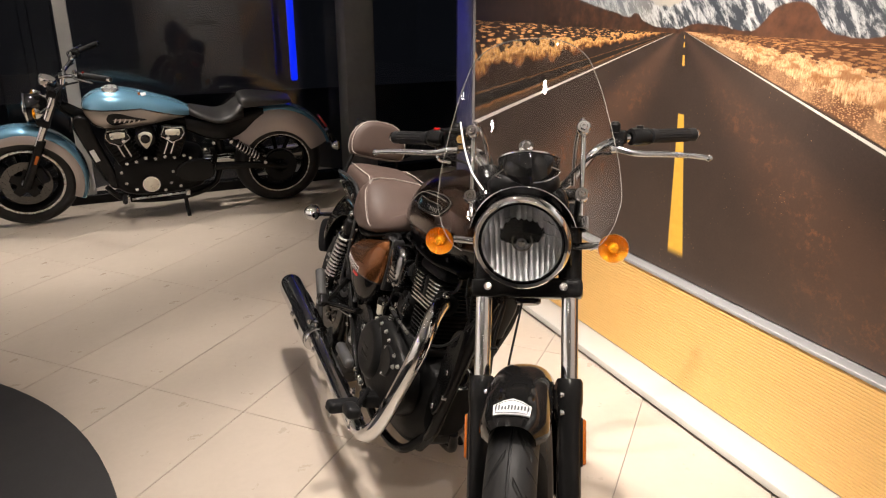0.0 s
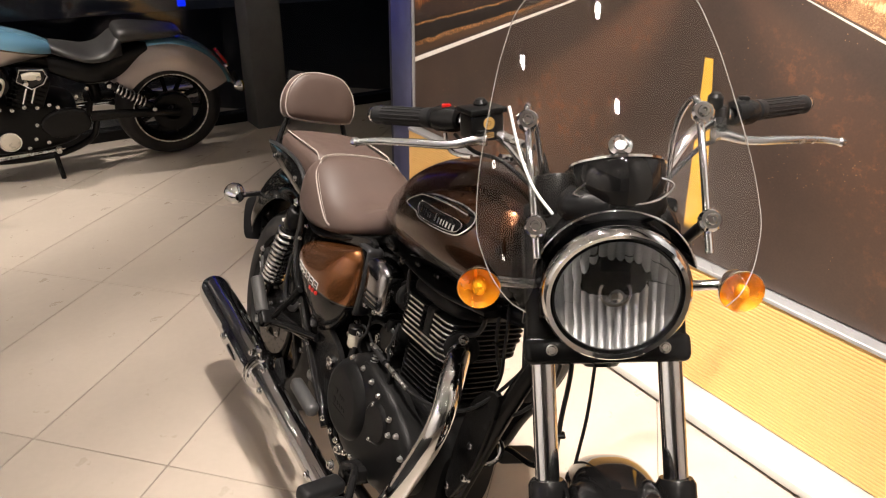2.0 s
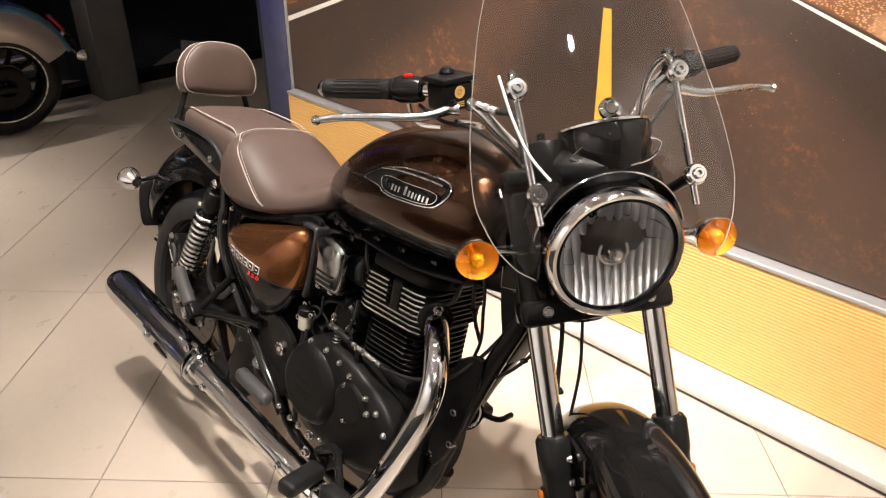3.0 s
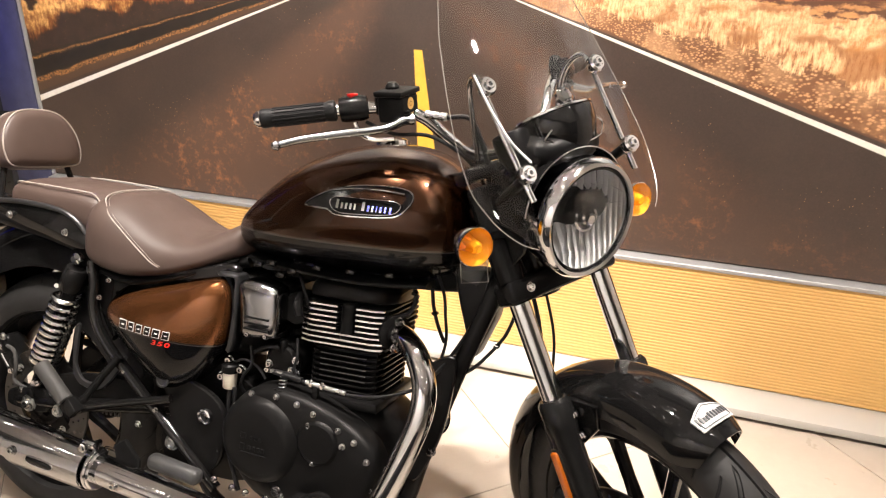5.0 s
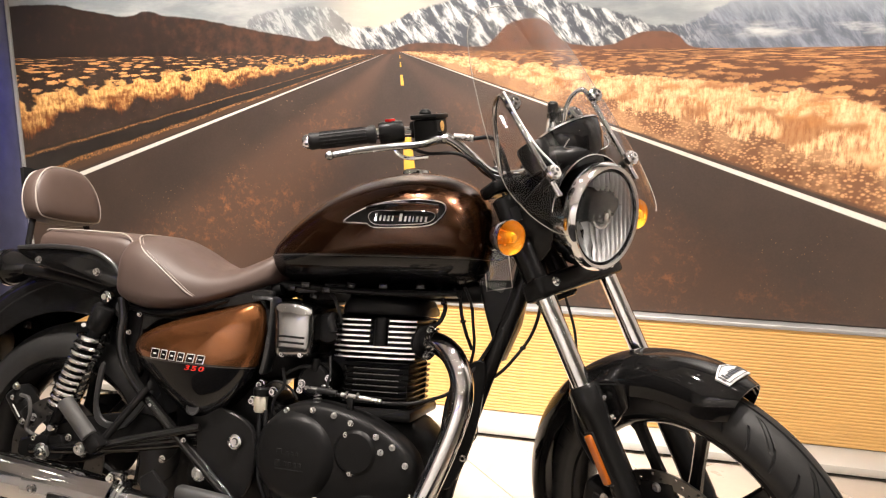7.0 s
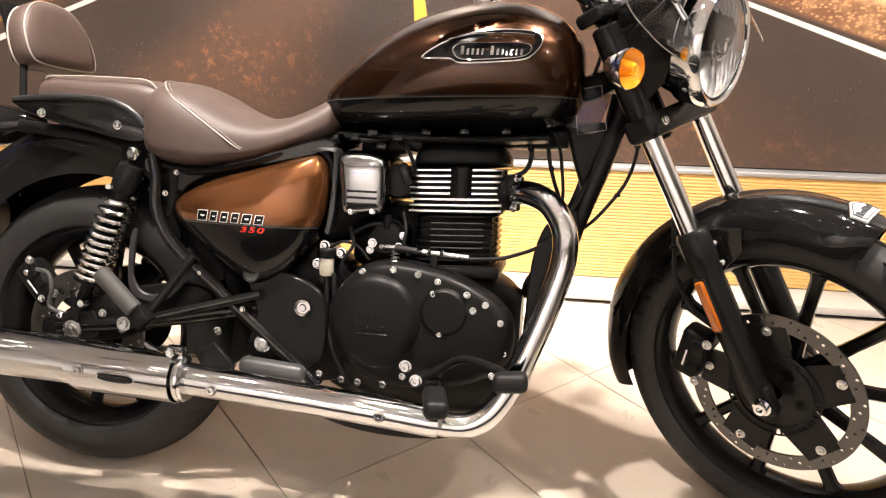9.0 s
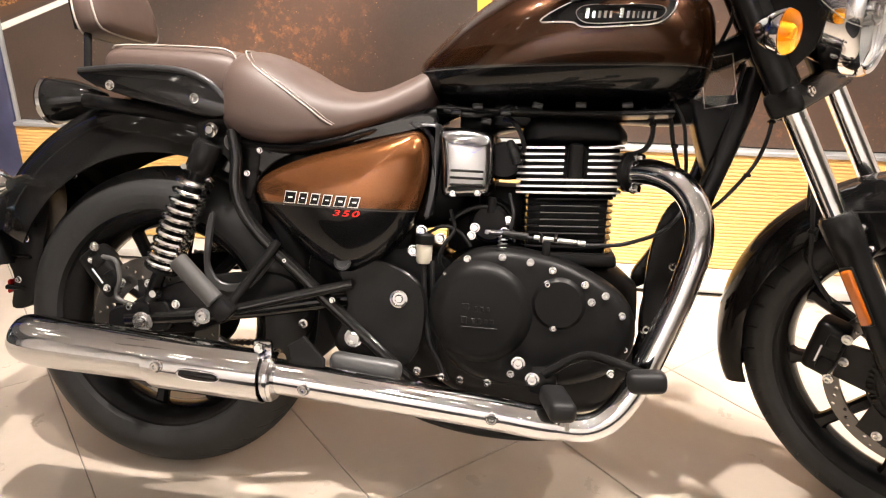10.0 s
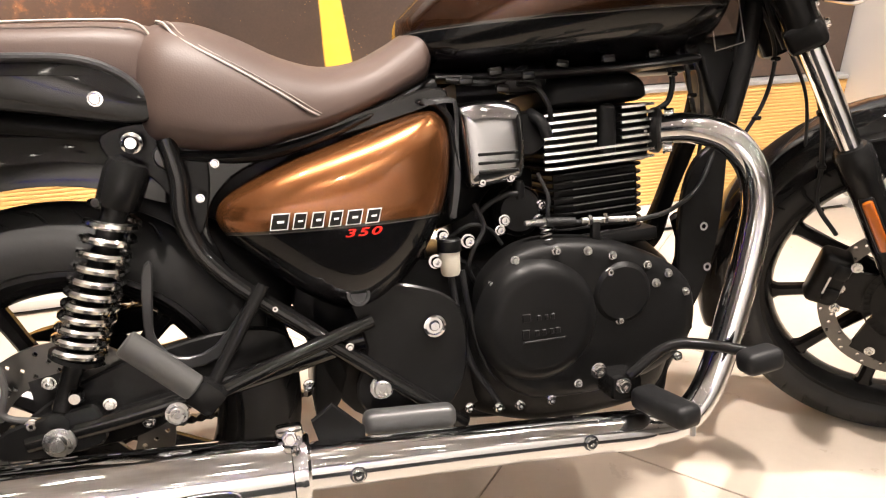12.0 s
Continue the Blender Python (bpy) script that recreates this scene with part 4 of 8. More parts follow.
# ---- fork, yokes, brake
for s in (-1, 1):
    top, mid, end = Vector((1.135, 0.101 * s, 0.995)), Vector((1.318, 0.101 * s, 0.628)), Vector((FX, 0.101 * s, FZ))
    fp("fork_tube", rod(Vector((1.16, 0.101 * s, 0.94)), mid + DOWN * 0.05, 0.0195, 24), CHROME, "polished steel fork tube")
    bm = turned([(0.0, -0.004), (0.026, -0.004), (0.031, 0.004), (0.031, 0.05), (0.029, 0.06), (0.0275, 0.09), (0.0275, 0.30), (0.024, 0.335), (0.018, 0.345), (0, 0.345)], mid, DOWN, 28)
    fp("fork_slider", bm, BLACK_SATIN, "satin black fork slider")
    fp("fork_cover", rod(top, Vector((1.222, 0.101 * s, 0.815)), 0.0275, 24), BLACK_SATIN, "black upper fork cover")
    fp("axle_nut", bolt_head((FX, 0.062 * s + 0.06 * s, FZ), (0, s, 0), 0.013, 0.012), CHROME)
    fp("axle_lug", box((0.045, 0.03, 0.06), (FX - 0.004, 0.103 * s, FZ + 0.004), Matrix.Rotation(radians(-RAKE), 3, "Y"), 0.01, 3), BLACK_SATIN)
    mk = fp("side_marker", box((0.018, 0.012, 0.100), Vector((1.373, 0.133 * s, 0.504)), Matrix.Rotation(radians(-RAKE), 3, "Y"), 0.005, 3), AMBER_MARK, "amber reflector on the fork slider")
    fp("marker_base", box((0.024, 0.010, 0.108), Vector((1.373, 0.127 * s, 0.504)), Matrix.Rotation(radians(-RAKE), 3, "Y"), 0.004, 2), BLACK_MATT, parent=mk)
    bolts([(1.355, -0.095 * s + 0.18 * s, 0.61), (1.372, -0.095 * s + 0.18 * s, 0.575)], None, (0, s, 0), 0.006, None, True)
    # mudguard stay
    fp("guard_stay", plate([(1.33, 0.63), (1.40, 0.645), (1.405, 0.60), (1.37, 0.55), (1.345, 0.56)], 0.070 * s, 0.078 * s, 0.0015, 1), BLACK_GLOSS)
tilt = Matrix.Rotation(radians(-RAKE), 3, "Y")
fp("lower_yoke", box((0.062, 0.262, 0.046), (1.222, 0, 0.815), tilt, 0.012, 3), BLACK_SATIN, "black lower fork yoke")
fp("upper_yoke", box((0.06, 0.25, 0.028), (1.112, 0, 1.012), tilt, 0.010, 3), BLACK_SATIN)
bolts([(1.251, -0.088, 0.83), (1.251, 0.088, 0.83)], None, AHEAD, 0.007, None, True)
fp("steering_stem", rod((1.10, 0, 0.99), (1.20, 0, 0.79), 0.022, 20), BLACK_SATIN)


def caliper(put, at, turn, parent):
    bm = box((0.055, 0.05, 0.105), at, turn, 0.012, 3)
    for dz in (-0.025, 0.025):
        box((0.03, 0.062, 0.034), Vector(at) + turn @ Vector((0.012, 0, dz)), turn, 0.009, 2, bm)
    c = put("brake_caliper", bm, BLACK_MATT, "black two-piston brake caliper", parent)
    for dz in (-0.045, 0.045):
        put("caliper_bolt", bolt_head(Vector(at) + turn @ Vector((0.028, -0.030, dz)), (0, -1, 0), 0.007), STEEL, parent=c)
    for k in range(4):
        put("caliper_mark", box((0.0032, 0.001, 0.009), Vector(at) + turn @ Vector((-0.004, -0.0316, -0.018 + 0.009 * k)), turn, 0, 1), DECAL, parent=c, smooth=0)
    return c


caliper(fp, (1.326, -0.078, 0.372), Matrix.Rotation(radians(14), 3, "Y"), None)
fp("brake_hose", tube([(1.325, -0.085, 0.46), (1.285, -0.085, 0.52), (1.28, -0.09, 0.60), (1.262, -0.075, 0.70), (1.205, -0.05, 0.80), (1.13, -0.06, 0.93)], 0.0042, 8, 8), RUBBER, "thin rubber brake hose")
fp("sensor_cable", tube([(1.30, -0.075, 0.50), (1.262, -0.06, 0.53), (1.257, -0.052, 0.60), (1.245, -0.03, 0.70), (1.20, -0.01, 0.79)], 0.003, 8, 8), RUBBER)
for q in ((1.281, -0.088, 0.59), (1.268, -0.078, 0.68)):
    fp("hose_clip", box((0.014, 0.02, 0.008), q, None, 0.002, 1), BLACK_MATT)

# ---- headlamp
HC, HD = Vector((1.297, 0.0, 0.950)), Vector((0.998, 0, -0.06)).normalized()
lamp = fp("headlamp", turned([(0.100, 0.004), (0.098, -0.02), (0.094, -0.05), (0.082, -0.085), (0.060, -0.11), (0.03, -0.122), (0, -0.124)], HC, HD, 56), BLACK_GLOSS, "round headlamp with chrome ring and clear lens")
fp("lamp_ring", turned([(0.098, -0.042), (0.1035, -0.040), (0.1085, -0.004), (0.1085, 0.008), (0.106, 0.016), (0.1015, 0.021), (0.0955, 0.019), (0.0925, 0.012), (0.0925, 0.004), (0.100, -0.006)], HC, HD, 72, closed=True), CHROME, "chrome headlamp ring", lamp)
fp("lamp_inner_ring", turned([(0.0925, 0.006), (0.0925, 0.014), (0.089, 0.015), (0.086, 0.008), (0.083, 0.0)], HC, HD, 64), BLACK_GLOSS, parent=lamp)
glass = fp("lamp_lens", turned([(0.093, 0.011), (0.088, 0.017), (0.07, 0.024), (0.045, 0.029), (0.02, 0.031), (0, 0.0315), (0, 0.0285), (0.02, 0.028), (0.045, 0.026), (0.07, 0.021), (0.086, 0.0145), (0.091, 0.009)], HC, HD, 56), LENS, "clear domed lens", lamp)
glass.visible_shadow = False


def reflector():
    """A bowl of upright mirror flutes in stepped bands behind the lens."""
    bm = bmesh.new()
    side_ = Vector((0, 1, 0))
    rise = side_.cross(HD) * -1
    r_ = random.Random(5)
    wide, size, bands = 0.0105, 0.0835, 5
    for k in range(-8, 8):
        a, b = max(-size, k * wide), min(size, (k + 1) * wide)
        if b - a < 0.001:
            continue
        for j in range(bands):
            tilt = r_.uniform(-0.0022, 0.0022)
            lift = r_.uniform(-0.0012, 0.0012)
            grid = []
            for e in range(5):
                x_ = a + (b - a) * e / 4
                top = math.sqrt(max(0.0, size * size - x_ * x_))
                col = []
                for i in range(4):
                    v = (j + i / 3) / bands
                    z_ = top * (2 * v - 1)
                    r2 = (x_ * x_ + z_ * z_) / (size * size)
                    bow = 0.0030 * math.sin(math.pi * e / 4)
                    col.append(bm.verts.new(HC + side_ * x_ + rise * z_ + HD * (-0.050 + 0.046 * r2 + bow + lift + tilt * (i / 1.5 - 1))))
                grid.append(col)
            for p, q in zip(grid, grid[1:]):
                for i in range(3):
                    bm.faces.new((p[i], p[i + 1], q[i + 1], q[i]))
    return bm


fp("lamp_reflector", reflector(), LAMP_BOWL, "fluted mirror bowl", lamp, smooth=40)
fp("lamp_bulb", turned([(0, -0.055), (0.014, -0.055), (0.013, -0.03), (0.011, -0.018), (0.011, -0.010), (0.008, -0.006), (0, -0.005)], HC, HD, 24), CHROME, "capped bulb", lamp)
fp("bulb_ring", turned([(0.0180, -0.052), (0.0215, -0.052), (0.0215, -0.034), (0.0180, -0.034)], HC, HD, 28, closed=True), CHROME, parent=lamp)
for s in (-1, 1):
    fp("lamp_bracket", plate([(1.15, 0.98), (1.19, 1.0), (1.245, 0.985), (1.27, 0.95), (1.255, 0.90), (1.20, 0.84), (1.175, 0.86)], 0.099 * s, 0.106 * s, 0.002, 1), BLACK_SATIN, "black headlamp bracket")
    bolts([(1.262, 0.107 * s, 0.955), (1.20, 0.107 * s, 0.90)], None, (0, s, 0), 0.007, BLACK_SATIN, True)
# black hood over the lamp with a thin bright lip
u_, w_ = Vector((0, 1, 0)), HD.cross(Vector((0, 1, 0)))
w_ = w_ if w_.z > 0 else -w_
rings = []
for an in np.radians(np.linspace(12, 168, 30)):
    rad = u_ * math.cos(an) + w_ * math.sin(an)
    rings.append([HC + rad * r + HD * h for r, h in ((0.1115, -0.045), (0.1195, -0.022), (0.1215, -0.022), (0.1215, -0.030), (0.1150, -0.085), (0.1115, -0.085))])
bm = bmesh.new()
skin(bm, rings)
hood = fp("lamp_hood", bm, BLACK_GLOSS, "black hood over the headlamp with a bright lip")
lip = [tuple(HC + (u_ * math.cos(an) + w_ * math.sin(an)) * 0.1212 - HD * 0.0205) for an in np.radians(np.linspace(12, 168, 24))]
fp("hood_lip", tube(lip, 0.0016, 2, 8), CHROME, "thin bright lip", hood)
fp("lamp_nacelle", body([(1.15, 0.085, 0.93, 1.055, 0.5, 2.6), (1.19, 0.100, 0.93, 1.070, 0.5, 2.8), (1.235, 0.102, 0.94, 1.076, 0.5, 2.8), (1.258, 0.092, 0.95, 1.068, 0.5, 2.6), (1.266, 0.06, 0.97, 1.05, 0.5, 2.4)], 28), BLACK_GLOSS, "glossy black lamp nacelle")
fp("lamp_wiring_box", box((0.06, 0.15, 0.10), (1.165, 0, 0.93), tilt, 0.02, 3), BLACK_MATT)

# ---- turn signals


def signal(put, at, facing, stem_from, parent=None, core=True):
    at, d = Vector(at), Vector(facing).normalized()
    cup = put("turn_signal", turned([(0.0, -0.040), (0.012, -0.040), (0.022, -0.030), (0.030, -0.014), (0.0345, 0.0), (0.0345, 0.004), (0.031, 0.004)], at, d, 32), CHROME, "round chrome turn signal with amber lens", parent)
    amber = put("signal_lens", turned([(0.0335, 0.002), (0.0335, 0.008), (0.030, 0.015), (0.022, 0.0195), (0.01, 0.0215), (0, 0.022)], at, d, 32), AMBER, "amber lens", cup)
    amber.visible_shadow = False
    put("signal_core", turned([(0.033, 0.001), (0.028, -0.004), (0.018, -0.012), (0.010, -0.014), (0.010, 0.004), (0.007, 0.010), (0, 0.011)], at, d, 24), AMBER_CORE, "amber lit reflector bowl", cup)
    put("signal_stem", rod(stem_from, at - d * 0.022, 0.0085, 16), CHROME, parent=cup)
    return cup


for s in (-1, 1):
    signal(fp, (1.238, 0.199 * s, 0.929 - 0.010 * s), (1, 0.03 * s, -0.04), (1.205, 0.108 * s, 0.919 - 0.006 * s))

# ---- windscreen


SCREEN_EDGE = [(0.938, 0.140), (0.950, 0.164), (0.975, 0.186), (1.000, 0.198), (1.030, 0.207), (1.07, 0.206), (1.11, 0.201), (1.155, 0.192), (1.20, 0.181), (1.256, 0.166), (1.297, 0.151), (1.329, 0.137), (1.354, 0.114), (1.372, 0.082), (1.381, 0.045), (1.384, 0.0)]


def screen_at(y, z, d=0.0):
    """The place on the bowed sheet at an offset and a height; d is across its thickness."""
    return Vector((1.300 - 0.61 * (z - 1.02) - 1.15 * y * y + d * 0.85, y, z + d * 0.52))


def windscreen():
    """A bowed clear sheet, cut out in an arch over the lamp."""
    zs, ws = [q[0] for q in SCREEN_EDGE], [q[1] for q in SCREEN_EDGE]
    grid = []
    for s_ in np.linspace(-1, 1, 41):
        y0 = 0.150 * s_
        zb = 0.962 + math.sqrt(max(0.0, 0.128**2 - y0 * y0)) if abs(y0) < 0.128 else 0.962 - (abs(y0) - 0.128) * 1.0
        col = []
        for v in np.linspace(0, 1, 41) ** 0.9:
            z = zb + (1.384 - zb) * v
            w = float(np.interp(z, zs, ws))
            if z < 1.07:
                y = y0 + (w * s_ - y0) * min(1.0, (z - zb) / 0.05)
            else:
                y = w * s_
            col.append((y, z))
        grid.append(col)
    bm = bmesh.new()
    skin(bm, [[screen_at(y, z) for y, z in col] for col in grid], False, False)
    bmesh.ops.remove_doubles(bm, verts=bm.verts, dist=1e-4)
    bmesh.ops.recalc_face_normals(bm, faces=bm.faces)
    bmesh.ops.solidify(bm, geom=bm.faces[:], thickness=0.003)
    scr = fp("windscreen", bm, ACRYLIC, "tall clear acrylic windscreen", smooth=60)
    scr.visible_shadow = False
    line = [tuple(screen_at(w, z, -0.0012)) for z, w in SCREEN_EDGE] + [tuple(screen_at(-w, z, -0.0012)) for z, w in SCREEN_EDGE[-2::-1]]
    fp("screen_edge", tube(line, 0.0009, 4, 6), RIM_EDGE, "pale edge", scr)
    return scr


NUDGE = Matrix.Translation((0, 0.009, 0))
windscreen()
for s in (-1, 1):
    a, b = Vector((1.181, 0.126 * s, 1.178)), Vector((1.270, 0.122 * s, 1.044))
    d = (b - a).normalized()
    strut = fp("screen_strut", rod(a - d * 0.01, b + d * 0.045, 0.0058, 14), CHROME, "chrome windscreen strut")
    for c in (a, b):
        n = Vector((0.85, 0, 0.52))
        fp("screen_clamp", turned([(0.008, -0.014), (0.014, -0.012), (0.0165, -0.006), (0.0165, 0.003), (0.0135, 0.007), (0.008, 0.007), (0.008, -0.014)], c + n * 0.014, n, 24), CHROME, parent=strut)
        fp("clamp_bolt", bolt_head(c + n * 0.018, n, 0.0085, 0.008, sides=16), CHROME, parent=strut)
    fp("strut_arm", tube([tuple(a), (1.158, 0.124 * s, 1.199), (1.130, 0.115 * s, 1.178), (1.118, 0.105 * s, 1.13), (1.118, 0.098 * s, 1.04)], 0.0056, 6, 12), CHROME, "bent chrome screen bracket")
    fp("fork_clamp", turned([(0.0285, -0.015), (0.034, -0.015), (0.034, 0.015), (0.0285, 0.015)], (1.155, 0.101 * s, 0.955), AXIS, 24, closed=True), BLACK_MATT)
    fp("clamp_arm", rod((1.165, 0.105 * s, 0.96), (1.275, 0.118 * s, 1.045), 0.009, 12), BLACK_MATT)

# ---- instruments
NUDGE = Matrix()
POD = Vector((1.222, 0.012, 1.092))
PD = Vector((-0.45, 0, 0.89)).normalized()
pod = fp("instrument_pod", turned([(0, -0.055), (0.036, -0.055), (0.058, -0.035), (0.068, -0.005), (0.070, 0.02), (0.068, 0.026)], POD, PD, 40), BLACK_GLOSS, "round black instrument pod with chrome bezel")
fp("bezel", turned([(0.067, 0.0245), (0.071, 0.0255), (0.0715, 0.0285), (0.068, 0.0305), (0.063, 0.029), (0.063, 0.025)], POD, PD, 40, closed=True), CHROME, "chrome bezel", pod)
fp("dial_face", turned([(0.064, 0.026), (0, 0.026)], POD, PD, 32), BLACK_GLOSS, "dark dial", pod)
POD2 = Vector((1.205, -0.078, 1.082))
fp("small_pod", turned([(0, -0.04), (0.022, -0.04), (0.030, -0.02), (0.033, 0.012), (0.031, 0.018), (0.026, 0.02), (0.024, 0.016), (0, 0.016)], POD2, PD, 32), PLASTIC, "small round display pod")
fp("pod_cowl", body([(1.165, 0.05, 1.03, 1.075, 0.5, 2.4), (1.20, 0.080, 1.025, 1.098, 0.5, 2.6), (1.245, 0.080, 1.03, 1.100, 0.5, 2.6), (1.272, 0.062, 1.045, 1.094, 0.5, 2.4), (1.284, 0.03, 1.06, 1.085, 0.5, 2.2)], 24), PLASTIC, "black cowl in front of the pods")
fp("pod_visor", tube([(1.262, -0.058, 1.092), (1.280, -0.02, 1.082), (1.284, 0.02, 1.080), (1.278, 0.06, 1.084), (1.255, 0.085, 1.098), (1.262, 0.05, 1.114), (1.268, 0.015, 1.118), (1.262, -0.03, 1.112), (1.262, -0.058, 1.092)], 0.0018, 5, 8), CHROME, "thin bright visor line")
fp("round_knob", turned([(0, -0.010), (0.012, -0.010), (0.017, -0.004), (0.017, 0.003), (0.011, 0.007), (0.008, 0.004), (0, 0.004)], (1.240, 0.010, 1.153), (0.75, 0, 0.66), 24), CHROME, "round chrome knob")

# ---- handlebar and controls
NUDGE = Matrix.Translation((0, 0, -0.020)) @ Matrix.Translation((0, 0, 0.80)) @ Matrix.Rotation(radians(-1.4), 4, "X") @ Matrix.Translation((0, 0, -0.80))


def bar():
    pts = [(0.875, -0.405, 1.151), (0.955, -0.279, 1.158), (0.998, -0.205, 1.155), (1.035, -0.155, 1.135), (1.062, -0.115, 1.09), (1.078, -0.075, 1.055), (1.084, 0.0, 1.050)]
    pts += [(x, -y, z) for x, y, z in pts[-2::-1]]
    h = fp("handlebar", tube(pts, 0.0112, 6, 16), CHROME, "chrome swept-back handlebar")
    for s in (-1, 1):
        fp("riser", turned([(0.017, 0), (0.019, 0.004), (0.019, 0.055), (0.015, 0.062), (0, 0.063)], (1.083, 0.048 * s, 1.012), AXIS, 20), BLACK_SATIN, parent=h)
        fp("riser_cap", rod((1.07, 0.048 * s, 1.06), Vector((1.07, 0.048 * s, 1.06)) + AXIS * 0.028, 0.008, 12), BLACK_MATT, parent=h)
        a, b = Vector((0.878, 0.400 * s, 1.1515)), Vector((0.955, 0.279 * s, 1.158))
        d = (b - a).normalized()
        g = fp("grip", turned([(0, 0.0), (0.0165, 0.0), (0.018, 0.004), (0.0172, 0.012), (0.0165, 0.02), (0.0165, 0.118), (0.019, 0.124), (0.019, 0.135), (0.0115, 0.138)], a, d, 28), RUBBER, "ribbed black rubber grip", h)
        for k in range(16):
            an = 2 * math.pi * k / 16
            u = d.orthogonal().normalized()
            w = d.cross(u)
            off = (u * math.cos(an) + w * math.sin(an)) * 0.0168
            fp("grip_rib", rod(a + d * 0.022 + off, a + d * 0.116 + off, 0.0011, 6), RUBBER, parent=g)
        fp("bar_end", turned([(0, -0.013), (0.010, -0.013), (0.0145, -0.008), (0.0155, -0.002), (0.0145, 0.0), (0.0145, 0.003), (0, 0.003)], a, d, 24), CHROME, "chrome bar end", h)
        sw = fp("switch_housing", turned([(0.012, 0), (0.021, 0.002), (0.0235, 0.010), (0.0235, 0.040), (0.021, 0.052), (0.012, 0.054)], b + d * -0.002, d, 24), BLACK_SATIN, "black handlebar switch housing")
        fp("switch", box((0.016, 0.018, 0.008), b + d * 0.024 + Vector((0, 0, 0.024)), None, 0.003, 2), RED_LENS if s < 0 else BLACK_MATT, "red stop switch" if s < 0 else "", sw)
        c = b + d * 0.082
        cl = fp("lever_clamp", box((0.034, 0.030, 0.036), c, Matrix.Rotation(radians(-32 * s), 3, "Z"), 0.008, 3), BLACK_SATIN, "black lever clamp")
        # lever
        pv = Vector((1.050, 0.205 * s, 1.140))
        tip = Vector((0.992, 0.424 * s, 1.108 if s > 0 else 1.126))
        fp("lever_perch", tube([tuple(c), tuple((c + pv) / 2 + Vector((0, 0, -0.006))), tuple(pv)], 0.011, 4, 12), BLACK_SATIN, parent=cl)
        pts2 = [(*(pv + Vector((0.003, -0.018 * s, 0.0))), 0.011), (*pv, 0.0095), (*(pv.lerp(tip, 0.2) + Vector((0.016, 0, -0.004))), 0.0075), (*(pv.lerp(tip, 0.5) + Vector((0.012, 0, 0.0))), 0.0072), (*(pv.lerp(tip, 0.8) + Vector((-0.002, 0, 0.001))), 0.0065), (*tip, 0.0060)]
        lv = fp("lever", tube(pts2, 0.007, 6, 12), ALLOY, "polished alloy hand lever", cl)
        fp("lever_ball", turned([(0, -0.009), (0.006, -0.007), (0.009, 0), (0.006, 0.007), (0, 0.009)], tip, (0, s, 0), 16), ALLOY, parent=lv)
        fp("pivot_screw", bolt_head(pv + Vector((0, -0.006 * s, 0.010)), (0, 0, 1), 0.007), BLACK_MATT, parent=cl)
        fp("mirror_stub", turned([(0.010, 0), (0.013, 0.002), (0.013, 0.02), (0.008, 0.026), (0, 0.027)], c + Vector((0.008, -0.012 * s, 0.014)), (0.1, 0, 1), 14), BLACK_MATT, parent=cl)


bar()
RES = Vector((1.020, -0.196, 1.158))
rturn = Matrix.Rotation(radians(28), 3, "Z")
res = fp("brake_reservoir", box((0.052, 0.062, 0.048), RES, rturn, 0.007, 3), BLACK_MATT, "black brake fluid reservoir with gold mark")
fp("reservoir_cap", box((0.058, 0.070, 0.010), RES + Vector((0, 0, 0.028)), rturn, 0.003, 2), BLACK_MATT, parent=res)
dgold = rturn @ Vector((1, 0, 0))
fp("gold_mark", turned([(0.0045, 0), (0.0105, 0), (0.0105, 0.0008), (0.0045, 0.0008)], RES + dgold * 0.0262 + Vector((0, 0, 0.008)), dgold, 20, closed=True), GOLD_DECAL, "round gold decal", res)
fp("gold_core", turned([(0.0032, 0.0), (0.0032, 0.0009), (0, 0.0009)], RES + dgold * 0.0262 + Vector((0, 0, 0.008)), dgold, 12), GOLD_DECAL, parent=res)
for k in range(3):
    fp("gold_line", box((0.001, 0.018, 0.0014), RES + dgold * 0.0264 + Vector((0, 0, -0.009 - 0.0035 * k)), rturn, 0, 1), GOLD_DECAL, parent=res, smooth=0)
fp("banjo_bolt", rod((1.045, -0.155, 1.142), (1.075, -0.128, 1.136), 0.0075, 12), STEEL)
fp("front_hose", tube([(1.075, -0.128, 1.136), (1.11, -0.10, 1.13), (1.13, -0.085, 1.06), (1.13, -0.075, 0.98), (1.165, -0.055, 0.87), (1.20, -0.05, 0.80)], 0.0045, 8, 10), RUBBER, "rubber brake hose")
fp("throttle_cable", tube([(0.985, -0.245, 1.135), (1.02, -0.21, 1.112), (1.07, -0.16, 1.105), (1.10, -0.10, 1.05), (1.10, -0.06, 0.97), (1.07, -0.05, 0.90)], 0.0036, 8, 10), RUBBER, "throttle cable")
fp("cable_elbow", tube([(0.975, -0.262, 1.135), (0.985, -0.258, 1.115), (1.005, -0.245, 1.105), (1.03, -0.215, 1.105)], 0.0042, 6, 10), CHROME, "bent chrome cable elbow")
fp("clutch_cable", tube([(1.05, 0.19, 1.13), (1.12, 0.14, 1.13), (1.15, 0.07, 1.06), (1.13, 0.03, 0.95), (1.08, 0.02, 0.85)], 0.004, 8, 10), RUBBER, "clutch cable")
NUDGE = Matrix.Translation((0, 0.008, 0))
fp("bright_cable", tube([(1.195, -0.152, 1.208), (1.222, -0.140, 1.150), (1.245, -0.122, 1.10), (1.262, -0.095, 1.062)], 0.0022, 8, 8), DECAL, "thin pale wire along the windscreen")
NUDGE = Matrix()

